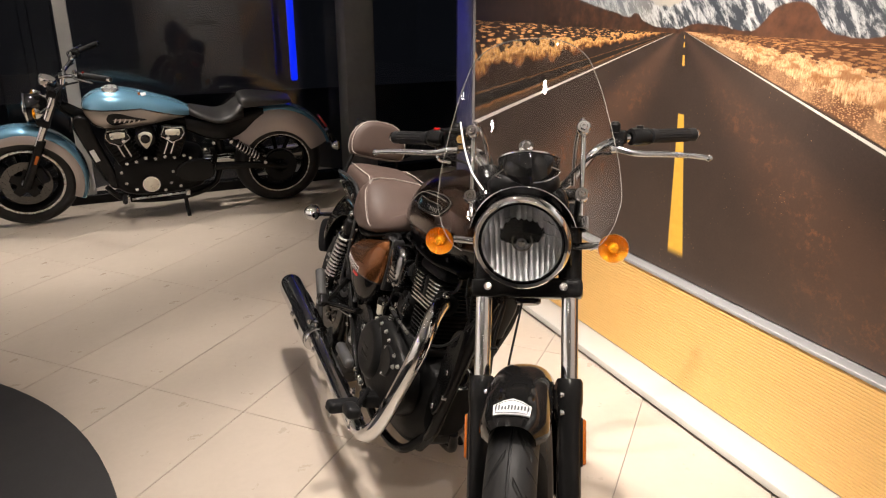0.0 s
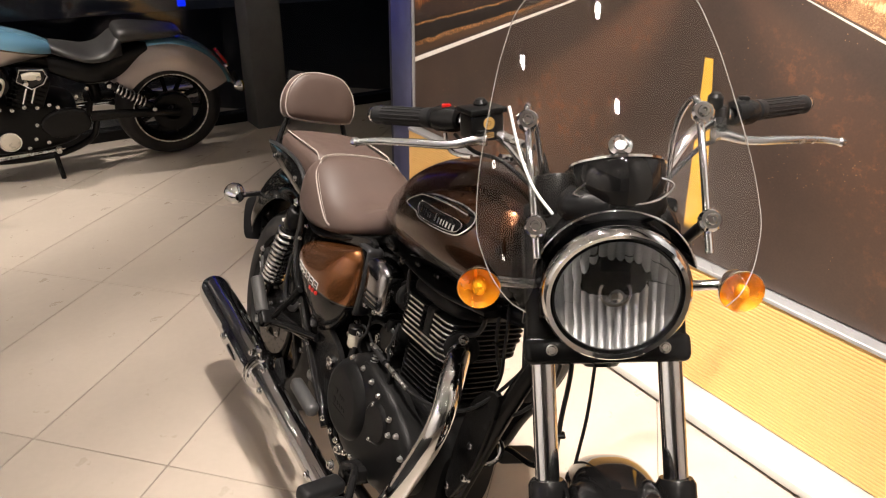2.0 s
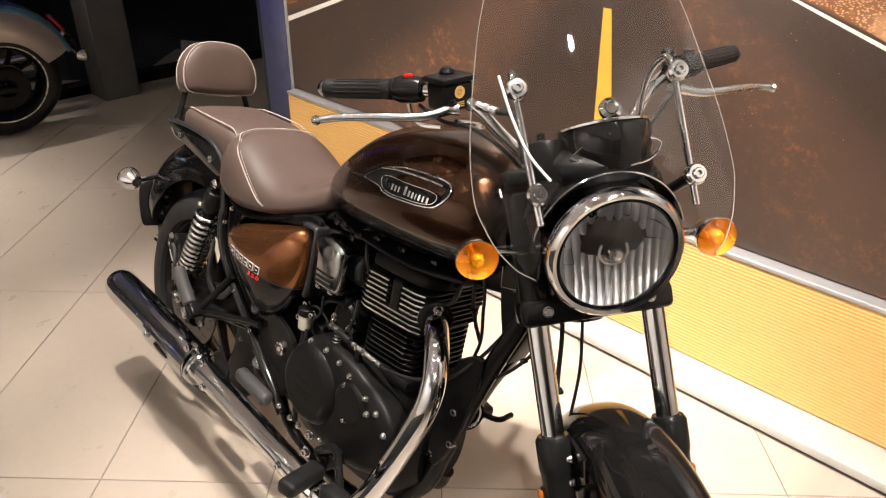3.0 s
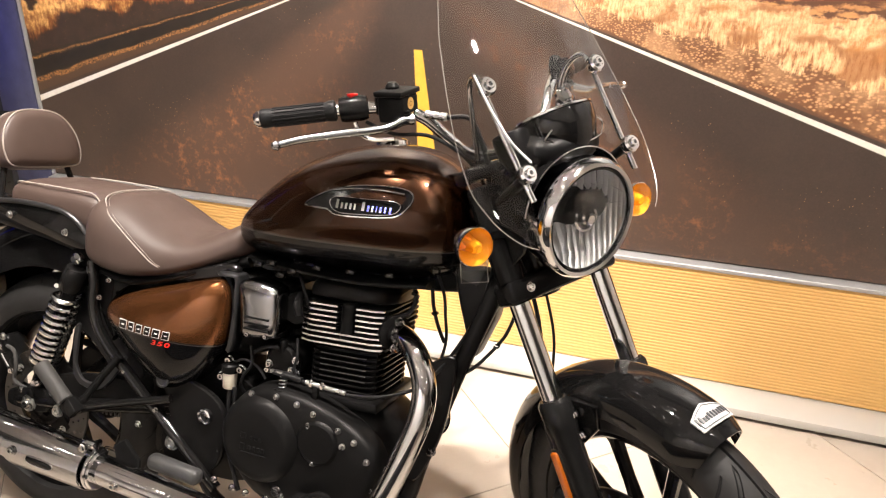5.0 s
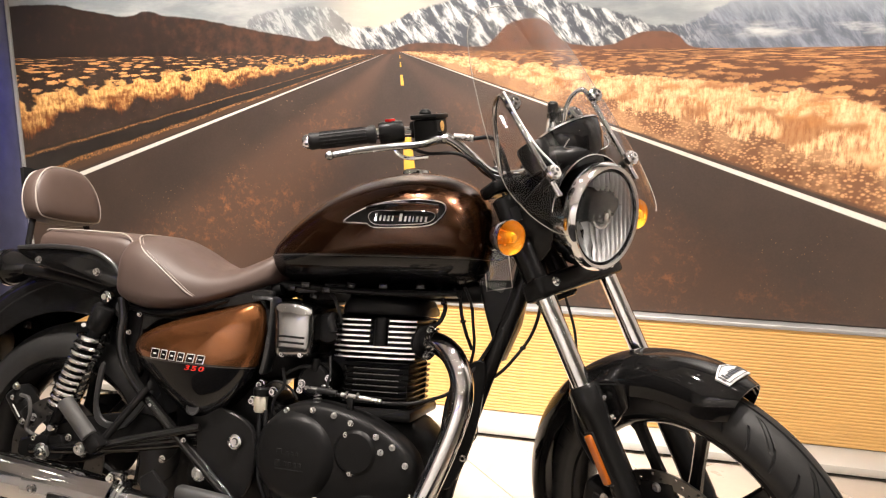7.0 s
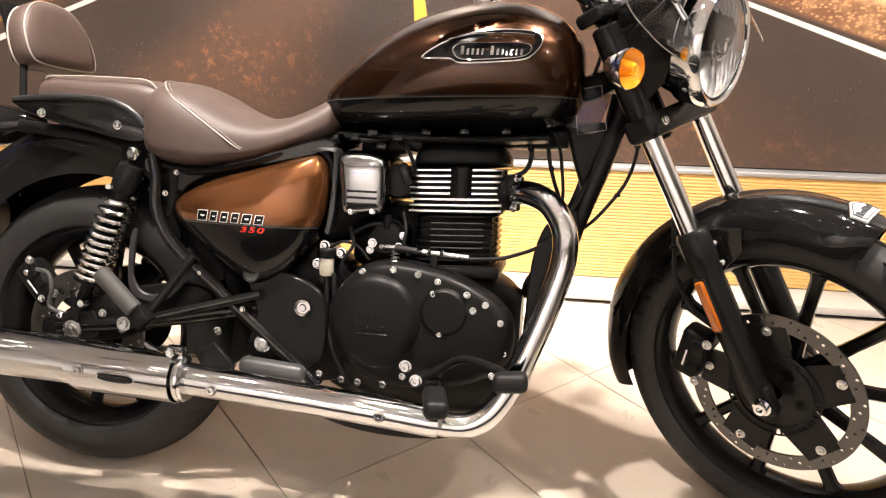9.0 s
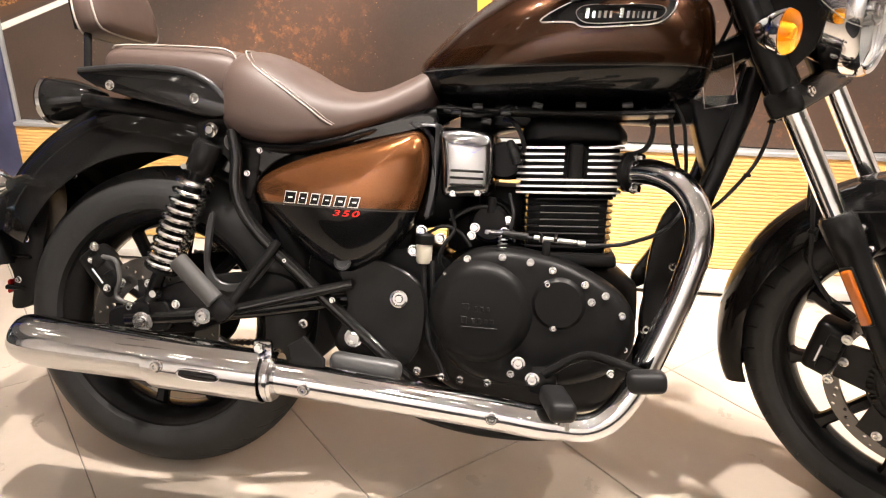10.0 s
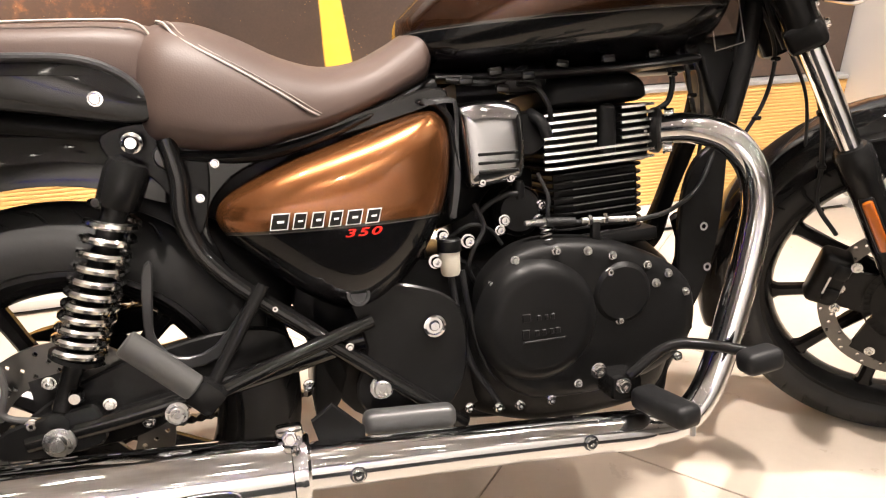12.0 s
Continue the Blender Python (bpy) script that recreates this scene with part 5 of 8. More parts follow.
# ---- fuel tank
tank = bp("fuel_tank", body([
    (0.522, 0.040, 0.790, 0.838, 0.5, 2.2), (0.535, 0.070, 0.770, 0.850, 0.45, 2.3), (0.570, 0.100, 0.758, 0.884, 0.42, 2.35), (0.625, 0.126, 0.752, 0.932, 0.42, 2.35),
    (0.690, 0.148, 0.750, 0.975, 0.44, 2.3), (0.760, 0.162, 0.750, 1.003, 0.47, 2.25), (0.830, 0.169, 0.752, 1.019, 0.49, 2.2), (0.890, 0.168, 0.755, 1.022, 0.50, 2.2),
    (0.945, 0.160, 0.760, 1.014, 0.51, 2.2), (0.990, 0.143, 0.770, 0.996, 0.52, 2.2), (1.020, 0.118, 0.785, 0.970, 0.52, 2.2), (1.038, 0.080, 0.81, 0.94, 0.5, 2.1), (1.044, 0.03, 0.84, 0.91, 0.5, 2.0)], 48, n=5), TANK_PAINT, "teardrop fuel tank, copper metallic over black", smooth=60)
cap = bp("fuel_cap", turned([(0, 0.012), (0.022, 0.012), (0.033, 0.008), (0.036, 0.0), (0.036, -0.012)], (0.842, 0, 1.020), (-0.05, 0, 1), 36), CHROME, "round chrome fuel cap", tank)
bp("tank_flange", body([(0.56, 0.075, 0.742, 0.756, 0.5, 3), (0.70, 0.110, 0.738, 0.754, 0.5, 3), (0.86, 0.122, 0.740, 0.756, 0.5, 3), (0.98, 0.095, 0.748, 0.766, 0.5, 3)], 28), BLACK_MATT, "", tank)


def tank_side(x, z):
    """The tank's right face: its half width at a place."""
    secs = [(0.625, 0.126, 0.752, 0.932, 0.42), (0.690, 0.148, 0.750, 0.975, 0.44), (0.760, 0.162, 0.750, 1.003, 0.47), (0.830, 0.169, 0.752, 1.019, 0.49), (0.890, 0.168, 0.755, 1.022, 0.50), (0.945, 0.160, 0.760, 1.014, 0.51), (0.990, 0.143, 0.770, 0.996, 0.52)]
    xs = [q[0] for q in secs]
    w, lo, hi, mid = (float(np.interp(x, xs, [q[k] for q in secs])) for k in range(1, 5))
    zc = lo + (hi - lo) * mid
    f = abs(z - zc) / ((hi - zc) if z > zc else (zc - lo))
    return w * max(0.0, 1 - f**2.22) ** (1 / 2.22)


def tank_badge(s):
    """A winged chrome badge: a swept rim round a dark field with unreadable raised bars."""

    def f(x, y, z):
        return Vector((x, s * (tank_side(x, z) + y), z))

    out = rounded([(0.742, 0.893), (0.785, 0.921), (0.84, 0.939), (0.905, 0.946), (0.948, 0.943), (0.960, 0.930), (0.952, 0.910), (0.930, 0.893), (0.875, 0.886), (0.815, 0.883), (0.797, 0.890), (0.772, 0.891)], 4)
    b = bp("tank_badge", plate(out, -0.003, 0.0040, 0.0, 1, None, f), BLACK_GLOSS, "winged black badge with a chrome rim", tank, smooth=50)
    bp("badge_rim", tube([tuple(f(x, 0.0042, z)) for x, z in out + out[:1]], 0.0019, 1, 8), CHROME, "chrome rim", b)
    field = rounded([(0.800, 0.905), (0.815, 0.917), (0.868, 0.919), (0.925, 0.921), (0.942, 0.914), (0.928, 0.898), (0.875, 0.891), (0.818, 0.889)], 4)
    bp("badge_field", plate(field, 0.003, 0.0056, 0.0, 1, None, f), BLACK_SATIN, "", b, smooth=0)
    bp("field_rim", tube([tuple(f(x, 0.0058, z)) for x, z in field + field[:1]], 0.0011, 1, 8), CHROME, "", b)
    wing = tube([tuple(f(0.790, 0.006, 0.9245)), tuple(f(0.84, 0.007, 0.934)), tuple(f(0.90, 0.007, 0.938)), tuple(f(0.945, 0.006, 0.936))], 0.0020, 6, 8)
    bp("wing_line", wing, CHROME, "", b)
    for k, (a, w, h) in enumerate(((0.815, 0.008, 0.016), (0.826, 0.006, 0.011), (0.835, 0.006, 0.011), (0.844, 0.006, 0.011), (0.853, 0.005, 0.011), (0.869, 0.008, 0.016), (0.880, 0.006, 0.011), (0.889, 0.005, 0.011), (0.897, 0.003, 0.011), (0.904, 0.006, 0.011), (0.913, 0.005, 0.011), (0.922, 0.006, 0.011))):
        z0 = 0.8965 + (a - 0.815) * 0.02
        bar_ = plate([(a, z0), (a + w * 0.72, z0), (a + w * 0.72 + 0.001, z0 + h), (a + 0.001, z0 + h)], 0.0056, 0.0074, 0, 1, None, f)
        bp("badge_bar", bar_, CHROME, parent=b, smooth=0)


tank_badge(-1)
tank_badge(1)

# ---- seats and backrest
SEAT = [
    (0.152, 0.070, 0.694, 0.790, 0.5, 2.6), (0.162, 0.120, 0.682, 0.824, 0.38, 2.9), (0.187, 0.146, 0.672, 0.841, 0.32, 3.0), (0.230, 0.156, 0.663, 0.841, 0.28, 2.9), (0.285, 0.157, 0.660, 0.820, 0.26, 2.8),
    (0.340, 0.152, 0.670, 0.792, 0.26, 2.7), (0.395, 0.140, 0.683, 0.776, 0.26, 2.6), (0.450, 0.124, 0.702, 0.781, 0.28, 2.5), (0.500, 0.106, 0.720, 0.803, 0.32, 2.5), (0.545, 0.086, 0.740, 0.828, 0.4, 2.4), (0.562, 0.060, 0.763, 0.828, 0.5, 2.3)]
seat = bp("rider_seat", body(SEAT, 44, n=5), LEATHER, "brown leather rider seat with pale piping", smooth=60)


def seat_w(x, z, secs, grow=0.0025):
    xs = [q[0] for q in secs]
    w, lo, hi, mid, sq = (float(np.interp(x, xs, [q[k] for q in secs])) for k in range(1, 6))
    zc = lo + (hi - lo) * mid
    f = min(0.999, abs(z - zc) / ((hi - zc) if z > zc else (zc - lo)))
    return w * (1 - f**sq) ** (1 / sq) + grow


for off in (0.0, 0.009):
    pts = []
    for x, z in ((0.408 + off, 0.698), (0.375 + off, 0.711), (0.340 + off, 0.735), (0.285 + off, 0.771), (0.240 + off, 0.799), (0.214 + off, 0.818)):
        pts.append((x, -seat_w(x, z, SEAT, 0.001), z))
    pts += [(0.202 + off, -0.106, 0.8335), (0.190 + off, -0.07, 0.8405), (0.186 + off, -0.03, 0.8425), (0.185 + off, 0.0, 0.8425)]
    pts += [(x, -y, z) for x, y, z in pts[-2::-1]]
    bp("seat_piping", tube(pts, 0.0017 if off == 0 else 0.0006, 5, 8), THREAD, "pale piping", seat)
bp("seat_base", body([(0.17, 0.12, 0.662, 0.68, 0.5, 3), (0.30, 0.14, 0.648, 0.672, 0.5, 3), (0.42, 0.125, 0.679, 0.698, 0.5, 3), (0.54, 0.08, 0.729, 0.749, 0.5, 3)], 24), BLACK_MATT, "", seat)
PILL = [(-0.092, 0.075, 0.770, 0.817, 0.5, 3.2), (-0.084, 0.108, 0.762, 0.834, 0.5, 3.4), (-0.05, 0.122, 0.756, 0.845, 0.5, 3.6), (0.04, 0.126, 0.746, 0.845, 0.5, 3.6), (0.13, 0.124, 0.736, 0.844, 0.5, 3.6), (0.178, 0.116, 0.730, 0.838, 0.5, 3.4), (0.192, 0.095, 0.735, 0.828, 0.5, 3.2)]
pillion = bp("pillion_seat", body(PILL, 44, n=5), LEATHER, "brown leather pillion seat with pale piping", smooth=60)
for s in (-1, 1):
    pts = [(-0.070, 0.104 * s, 0.8345), (-0.05, 0.1105 * s, 0.8395), (0.04, 0.1145 * s, 0.8405), (0.13, 0.1125 * s, 0.8395), (0.166, 0.109 * s, 0.836), (0.184, 0.107 * s, 0.818), (0.188, 0.104 * s, 0.78), (0.182, 0.106 * s, 0.750)]
    bp("seat_piping", tube(pts, 0.0018, 5, 8), THREAD, "pale piping", pillion)


def backrest():
    lean = Matrix.Translation((-0.118, 0, 0.862)) @ Matrix.Rotation(radians(-14), 4, "Y") @ Matrix.Diagonal((1.0, 0.90, 0.93, 1.0))
    out = [(-0.118, 0.012), (-0.126, 0.05), (-0.116, 0.095), (-0.085, 0.135), (-0.04, 0.153), (0.04, 0.153), (0.085, 0.135), (0.116, 0.095), (0.126, 0.05), (0.118, 0.012), (0.09, 0.0), (0.0, -0.003), (-0.09, 0.0)]
    loop = rounded(out, 4)
    bm = bmesh.new()
    rings = []
    cy, cz = 0.0, 0.07
    for x, k in ((-0.030, 0.55), (-0.028, 0.86), (-0.020, 0.965), (-0.008, 1.0), (0.010, 1.0), (0.021, 0.97), (0.028, 0.90), (0.032, 0.70), (0.0335, 0.4), (0.034, 0.05)):
        rings.append([lean @ Vector((x, cy + (y - cy) * k, cz + (z - cz) * k)) for y, z in loop])
    skin(bm, rings)
    b = bp("backrest", bm, LEATHER, "padded brown leather passenger backrest with pale piping", smooth=60)
    ring = [tuple(lean @ Vector((0.0215, (y) * 0.975, cz + (z - cz) * 0.975))) for y, z in loop]
    bp("seat_piping", tube(ring + ring[:1], 0.0019, 1, 8), THREAD, "pale piping", b)
    ring = [tuple(lean @ Vector((-0.020, (y) * 0.975, cz + (z - cz) * 0.975))) for y, z in loop]
    bp("seat_piping", tube(ring + ring[:1], 0.0020, 1, 8), THREAD, "pale piping", b)
    bp("backrest_shell", plate([(-0.165, 0.87), (-0.152, 0.87), (-0.185, 0.995), (-0.195, 0.99)], -0.085, 0.085, 0.003, 2), BLACK_MATT, "black backrest shell", b)
    for s in (-1, 1):
        bp("backrest_stay", tube([(-0.135, 0.085 * s, 0.88), (-0.125, 0.100 * s, 0.83), (-0.115, 0.112 * s, 0.79), (-0.09, 0.120 * s, 0.765)], 0.0075, 5, 10), BLACK_SATIN, "", b)


backrest()
for s in (-1, 1):
    out = rounded([(-0.122, 0.786), (-0.06, 0.793), (0.03, 0.794), (0.10, 0.790), (0.148, 0.768), (0.178, 0.735), (0.168, 0.712), (0.120, 0.716), (0.06, 0.728), (-0.02, 0.742), (-0.085, 0.760), (-0.118, 0.776)], 4)
    rail = bp("side_rail", plate(out, 0.118 * s, 0.136 * s, 0.004, 2), BLACK_GLOSS, "satin black seat side rail")
    bp("rail_edge", tube([(-0.122, 0.132 * s, 0.788), (-0.02, 0.136 * s, 0.797), (0.09, 0.135 * s, 0.793), (0.145, 0.132 * s, 0.772), (0.176, 0.128 * s, 0.738)], 0.006, 6, 10), GREY_PLASTIC, "", rail)
    bolts([(-0.055, 0.137 * s, 0.762), (0.115, 0.137 * s, 0.744)], rail, (0, s, 0), 0.007)

# ---- side covers
from mathutils.bvhtree import BVHTree

for s in (-1, 1):
    out = rounded([(0.238, 0.590), (0.262, 0.616), (0.33, 0.647), (0.43, 0.676), (0.52, 0.702), (0.548, 0.698), (0.560, 0.668), (0.556, 0.610), (0.540, 0.555), (0.510, 0.500), (0.465, 0.455), (0.412, 0.433), (0.352, 0.458), (0.282, 0.518), (0.245, 0.560)], 4)
    cx, cz = 0.42, 0.585
    bm = bmesh.new()
    rings = []
    for y, k in ((0.085, 1.0), (0.122, 1.0), (0.134, 0.985), (0.1435, 0.94), (0.1530, 0.86), (0.1605, 0.76), (0.1665, 0.64), (0.1712, 0.50), (0.1745, 0.35), (0.1765, 0.2), (0.177, 0.02)):
        rings.append([(cx + (x - cx) * k, s * (y - 0.06 * max(0, 0.58 - z) * k), cz + (z - cz) * k) for x, z in out])
    skin(bm, rings)
    if s < 0:
        COVER_FACE = BVHTree.FromBMesh(bm)
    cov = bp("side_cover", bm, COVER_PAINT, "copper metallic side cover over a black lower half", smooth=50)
    if s < 0:
        bp("cover_screw", turned([(0, -0.003), (0.016, -0.003), (0.016, 0.002), (0.012, 0.003), (0.011, 0.001), (0, 0.001)], (0.413, COVER_FACE.ray_cast(Vector((0.413, -1, 0.462)), Vector((0, 1, 0)))[0].y, 0.462), (0, -1, 0.25), 24), GREY_PLASTIC, "round black plug", cov)
    # trim between cover and intake
    bp("cover_trim", plate(rounded([(0.52, 0.716), (0.568, 0.720), (0.578, 0.70), (0.574, 0.62), (0.566, 0.56), (0.556, 0.55), (0.566, 0.61), (0.562, 0.68), (0.545, 0.706)], 4), s * 0.085, s * 0.128, 0.008, 3), GREY_PLASTIC, "dark grey intake trim")


def cover_marks():
    """Outlined slanted letter blocks of a model mark, and a red number below."""
    def face(x, z):
        return COVER_FACE.ray_cast(Vector((x, -1, z)), Vector((0, 1, 0)))[0].y

    def f(x, d, z):
        return Vector((x, face(x, z) - d, z))

    holder = bp("model_mark", plate([(0.3035, 0.561), (0.3045, 0.561), (0.3045, 0.5612), (0.3035, 0.5612)], 0.0, 0.0008, 0, 1, None, f), DECAL, "row of pale outlined letter blocks", None, smooth=0)
    widths = [(0.3040, 0.0230), (0.3325, 0.0165), (0.3555, 0.0165), (0.3785, 0.0165), (0.4010, 0.0200), (0.4270, 0.0185)]
    for k, (x0, w) in enumerate(widths):
        z0, z1, sl = 0.5645 - (x0 - 0.304) * 0.008, 0.5865 - (x0 - 0.304) * 0.030, 0.005
        for grow, d, mat in ((0.0, 0.0014, DECAL), (-0.0014, 0.0019, BLACK_GLOSS)):
            q = [(x0 - grow, z0 - grow), (x0 + w + grow, z0 - grow), (x0 + w + sl + grow, z1 + grow), (x0 + sl - grow, z1 + grow)]
            bp("letter_block", plate(q, 0.0, d, 0, 1, None, f), mat, parent=holder, smooth=0)
        zm, zh = (z0 + z1) / 2, (0.0016, 0.0012)[k % 2]
        q = [(x0 + sl * 0.5 + w * 0.34, zm - zh), (x0 + w * 0.72 + sl * 0.5, zm - zh), (x0 + w * 0.72 + sl * 0.6, zm + zh), (x0 + sl * 0.6 + w * 0.34, zm + zh)]
        bp("letter_bar", plate(q, 0.0, 0.0024, 0, 1, None, f), DECAL, parent=holder, smooth=0)
    cu = bpy.data.curves.new("number", "FONT")
    cu.body, cu.size, cu.extrude, cu.shear, cu.offset = "350", 0.0182, 0.0004, 0.25, 0.0004
    cu.space_character = 1.25
    tmp = bpy.data.objects.new("number", cu)
    scene.collection.objects.link(tmp)
    me = bpy.data.meshes.new_from_object(tmp.evaluated_get(bpy.context.evaluated_depsgraph_get()))
    bpy.data.objects.remove(tmp)
    bm = bmesh.new()
    bm.from_mesh(me)
    wide = max(v.co.x for v in bm.verts)
    for v in bm.verts:
        v.co = f(0.3985 + v.co.x / wide * 0.051, 0.0016 + v.co.z * 1.0, 0.5478 + v.co.y * 0.82)
    bp("number_mark", bm, RED_DECAL, "red model number", None, smooth=0)


cover_marks()

# ---- frame
bp("frame_tube", tube([(0.188, -0.128, 0.690), (0.197, -0.130, 0.640), (0.196, -0.131, 0.590), (0.210, -0.132, 0.545), (0.240, -0.133, 0.506), (0.275, -0.133, 0.473), (0.330, -0.134, 0.428), (0.394, -0.135, 0.374), (0.556, -0.137, 0.242)], 0.0125, 6, 14), BLACK_GLOSS, "glossy black frame tube")
bp("frame_tube", tube([(0.175, 0.128, 0.690), (0.196, 0.130, 0.640), (0.232, 0.132, 0.520), (0.330, 0.134, 0.438), (0.565, 0.137, 0.262)], 0.0125, 6, 12), BLACK_GLOSS)
for s in (-1, 1):
    bp("seat_rail", tube([(-0.15, 0.075 * s, 0.735), (0.0, 0.08 * s, 0.72), (0.16, 0.085 * s, 0.695), (0.30, 0.08 * s, 0.682), (0.44, 0.072 * s, 0.705), (0.56, 0.06 * s, 0.738)], 0.014, 5, 12), BLACK_MATT)
    bp("frame_plate", plate(rounded([(0.11, 0.70), (0.17, 0.712), (0.225, 0.69), (0.235, 0.63), (0.215, 0.56), (0.19, 0.60), (0.165, 0.64), (0.12, 0.665)], 4), 0.104 * s, 0.114 * s, 0.002, 1), BLACK_SATIN)
    bp("frame_plug", turned([(0, 0.004), (0.014, 0.004), (0.0165, 0.0), (0.0165, -0.012)], (0.187, 0.128 * s, 0.668), (0, s, 0), 24), GREY_PLASTIC, "round grey frame plug")
bp("backbone", tube([(1.13, 0, 0.90), (1.02, 0, 0.85), (0.80, 0, 0.80), (0.56, 0, 0.75), (0.44, 0, 0.60), (0.42, 0, 0.40)], 0.026, 6, 14), BLACK_SATIN)
bp("downtube", tube([(1.122, -0.030, 0.84), (1.096, -0.034, 0.74), (1.048, -0.036, 0.60), (1.014, -0.036, 0.485), (0.982, -0.036, 0.37), (0.958, -0.036, 0.28), (0.905, -0.040, 0.20)], 0.019, 5, 16), BLACK_SATIN, "black front frame tube")
bp("head_gusset", plate([(1.01, 0.79), (1.12, 0.80), (1.105, 0.70), (1.075, 0.62), (1.058, 0.64), (1.03, 0.72)], -0.034, 0.034, 0.010, 3), PLASTIC, "black neck cover")
bp("neck_tube", rod((1.085, 0, 0.985), (1.195, 0, 0.765), 0.032, 24), BLACK_SATIN)
tag_ = bp("neck_label", box((0.058, 0.004, 0.085), (1.055, -0.047, 0.815), Matrix.Rotation(radians(18), 3, "Y"), 0.0015, 1), thin_clear("label_film", (0.62, 0.60, 0.58), 1.45, 0.08), "hanging clear plastic label pouch")
bp("label_edge", tube([(1.022, -0.050, 0.852), (1.074, -0.050, 0.864), (1.090, -0.050, 0.780), (1.036, -0.050, 0.768), (1.022, -0.050, 0.852)], 0.0009, 1, 6), THREAD, "", tag_)
bp("cradle", tube([(0.945, -0.04, 0.265), (0.88, -0.08, 0.175), (0.70, -0.09, 0.15), (0.52, -0.09, 0.19), (0.43, -0.08, 0.32)], 0.014, 6, 12), BLACK_SATIN)
bp("cradle", tube([(0.945, 0.04, 0.265), (0.88, 0.08, 0.175), (0.70, 0.09, 0.15), (0.52, 0.09, 0.19), (0.43, 0.08, 0.32)], 0.014, 6, 12), BLACK_SATIN)

# ---- engine
engine = bp("crankcase", body([(0.575, 0.06, 0.24, 0.44, 0.5, 3), (0.60, 0.105, 0.215, 0.475, 0.5, 3.2), (0.70, 0.118, 0.185, 0.500, 0.5, 3.4), (0.82, 0.118, 0.185, 0.500, 0.5, 3.4), (0.90, 0.108, 0.20, 0.475, 0.5, 3.2), (0.948, 0.07, 0.26, 0.44, 0.5, 3)], 36), BLACK_MATT, "matt black single-cylinder engine case")


def finned(name, z0, z1, count, x0, x1, half, thick, mat, core, label, gapx=None, gap_rows=0):
    """A cylinder section: a core with round-cornered fins that stand out of it."""
    cx, hx = (x0 + x1) / 2, (x1 - x0) / 2
    c = bp(name, body([(x0 + 0.016, half * 0.7, z0, z1, 0.5, 8), (x0 + 0.022, half - 0.018, z0, z1, 0.5, 8), (x1 - 0.022, half - 0.018, z0, z1, 0.5, 8), (x1 - 0.016, half * 0.7, z0, z1, 0.5, 8)], 28), core, label)
    for k in range(count):
        z = z0 + (z1 - z0) * (k + 0.5) / count
        spans = [(x0, x1)]
        if gapx and k >= count - gap_rows:
            spans = [(x0, gapx[0]), (gapx[1], x1)]
        for a, b in spans:
            loop = []
            for q in range(28):
                t = 2 * math.pi * q / 28
                ct, st = math.cos(t), math.sin(t)
                x = (a + b) / 2 + (b - a) / 2 * math.copysign(abs(ct) ** 0.3, ct)
                y = half * math.copysign(abs(st) ** 0.3, st)
                edge = 1 - 0.10 * max(0.0, abs(x - cx) / hx - 0.75) / 0.25
                loop.append((x, y * edge))
            bm = bmesh.new()
            rings = []
            for dz, g in ((-thick, 0.995), (-thick * 0.75, 1.0), (thick * 0.75, 1.0), (thick, 0.995)):
                rings.append([((a + b) / 2 + (x - (a + b) / 2) * g, y * g, z + dz + (x - cx) * 0.045) for x, y in loop])
            skin(bm, rings)
            bp("fin", bm, mat, parent=c)
    return c


head = finned("cylinder_head", 0.603, 0.694, 8, 0.712, 0.905, 0.100, 0.0017, BLACK_MATT, BLACK_MATT, "finned cylinder head with bright fin edges", (0.800, 0.838), 5)
for k in range(8):
    z = 0.603 + 0.091 * (k + 0.5) / 8
    for a, b in ([(0.716, 0.899)] if k < 3 else [(0.716, 0.798), (0.840, 0.899)]):
        rings = []
        for x in np.linspace(a, b, 9):
            edge = 1 - 0.10 * max(0.0, abs(x - 0.8085) / 0.0965 - 0.75) / 0.25
            zz = z + (x - 0.8085) * 0.045
            y = -0.1006 * edge
            rings.append([(x, y - 0.0012, zz - 0.0019), (x, y - 0.0012, zz + 0.0019), (x, y + 0.004, zz + 0.0021), (x, y + 0.004, zz - 0.0021)])
        bm = bmesh.new()
        skin(bm, rings)
        bp("fin_edge", bm, FINS, "bright machined fin edge", head)
bp("head_post", box((0.030, 0.030, 0.085), (0.819, -0.085, 0.655), None, 0.010, 3), BLACK_MATT, parent=head)
barrel = finned("cylinder_barrel", 0.492, 0.603, 9, 0.726, 0.893, 0.090, 0.0016, BLACK_SATIN, BLACK_MATT, "black finned cylinder barrel")
# paler line along the middle of five barrel fins
for k in range(3, 8):
    z = 0.492 + 0.111 * (k + 0.5) / 9
    bm = bmesh.new()
    skin(bm, [[(x, -0.0912, z + (x - 0.8095) * 0.045 - 0.0006), (x, -0.0912, z + (x - 0.8095) * 0.045 + 0.0006), (x, -0.088, z + (x - 0.8095) * 0.045 + 0.0007), (x, -0.088, z + (x - 0.8095) * 0.045 - 0.0007)] for x in np.linspace(0.762, 0.866, 5)])
    bp("fin_edge", bm, FIN_DULL, "thin dull metal fin edge, paler than the fin", barrel)
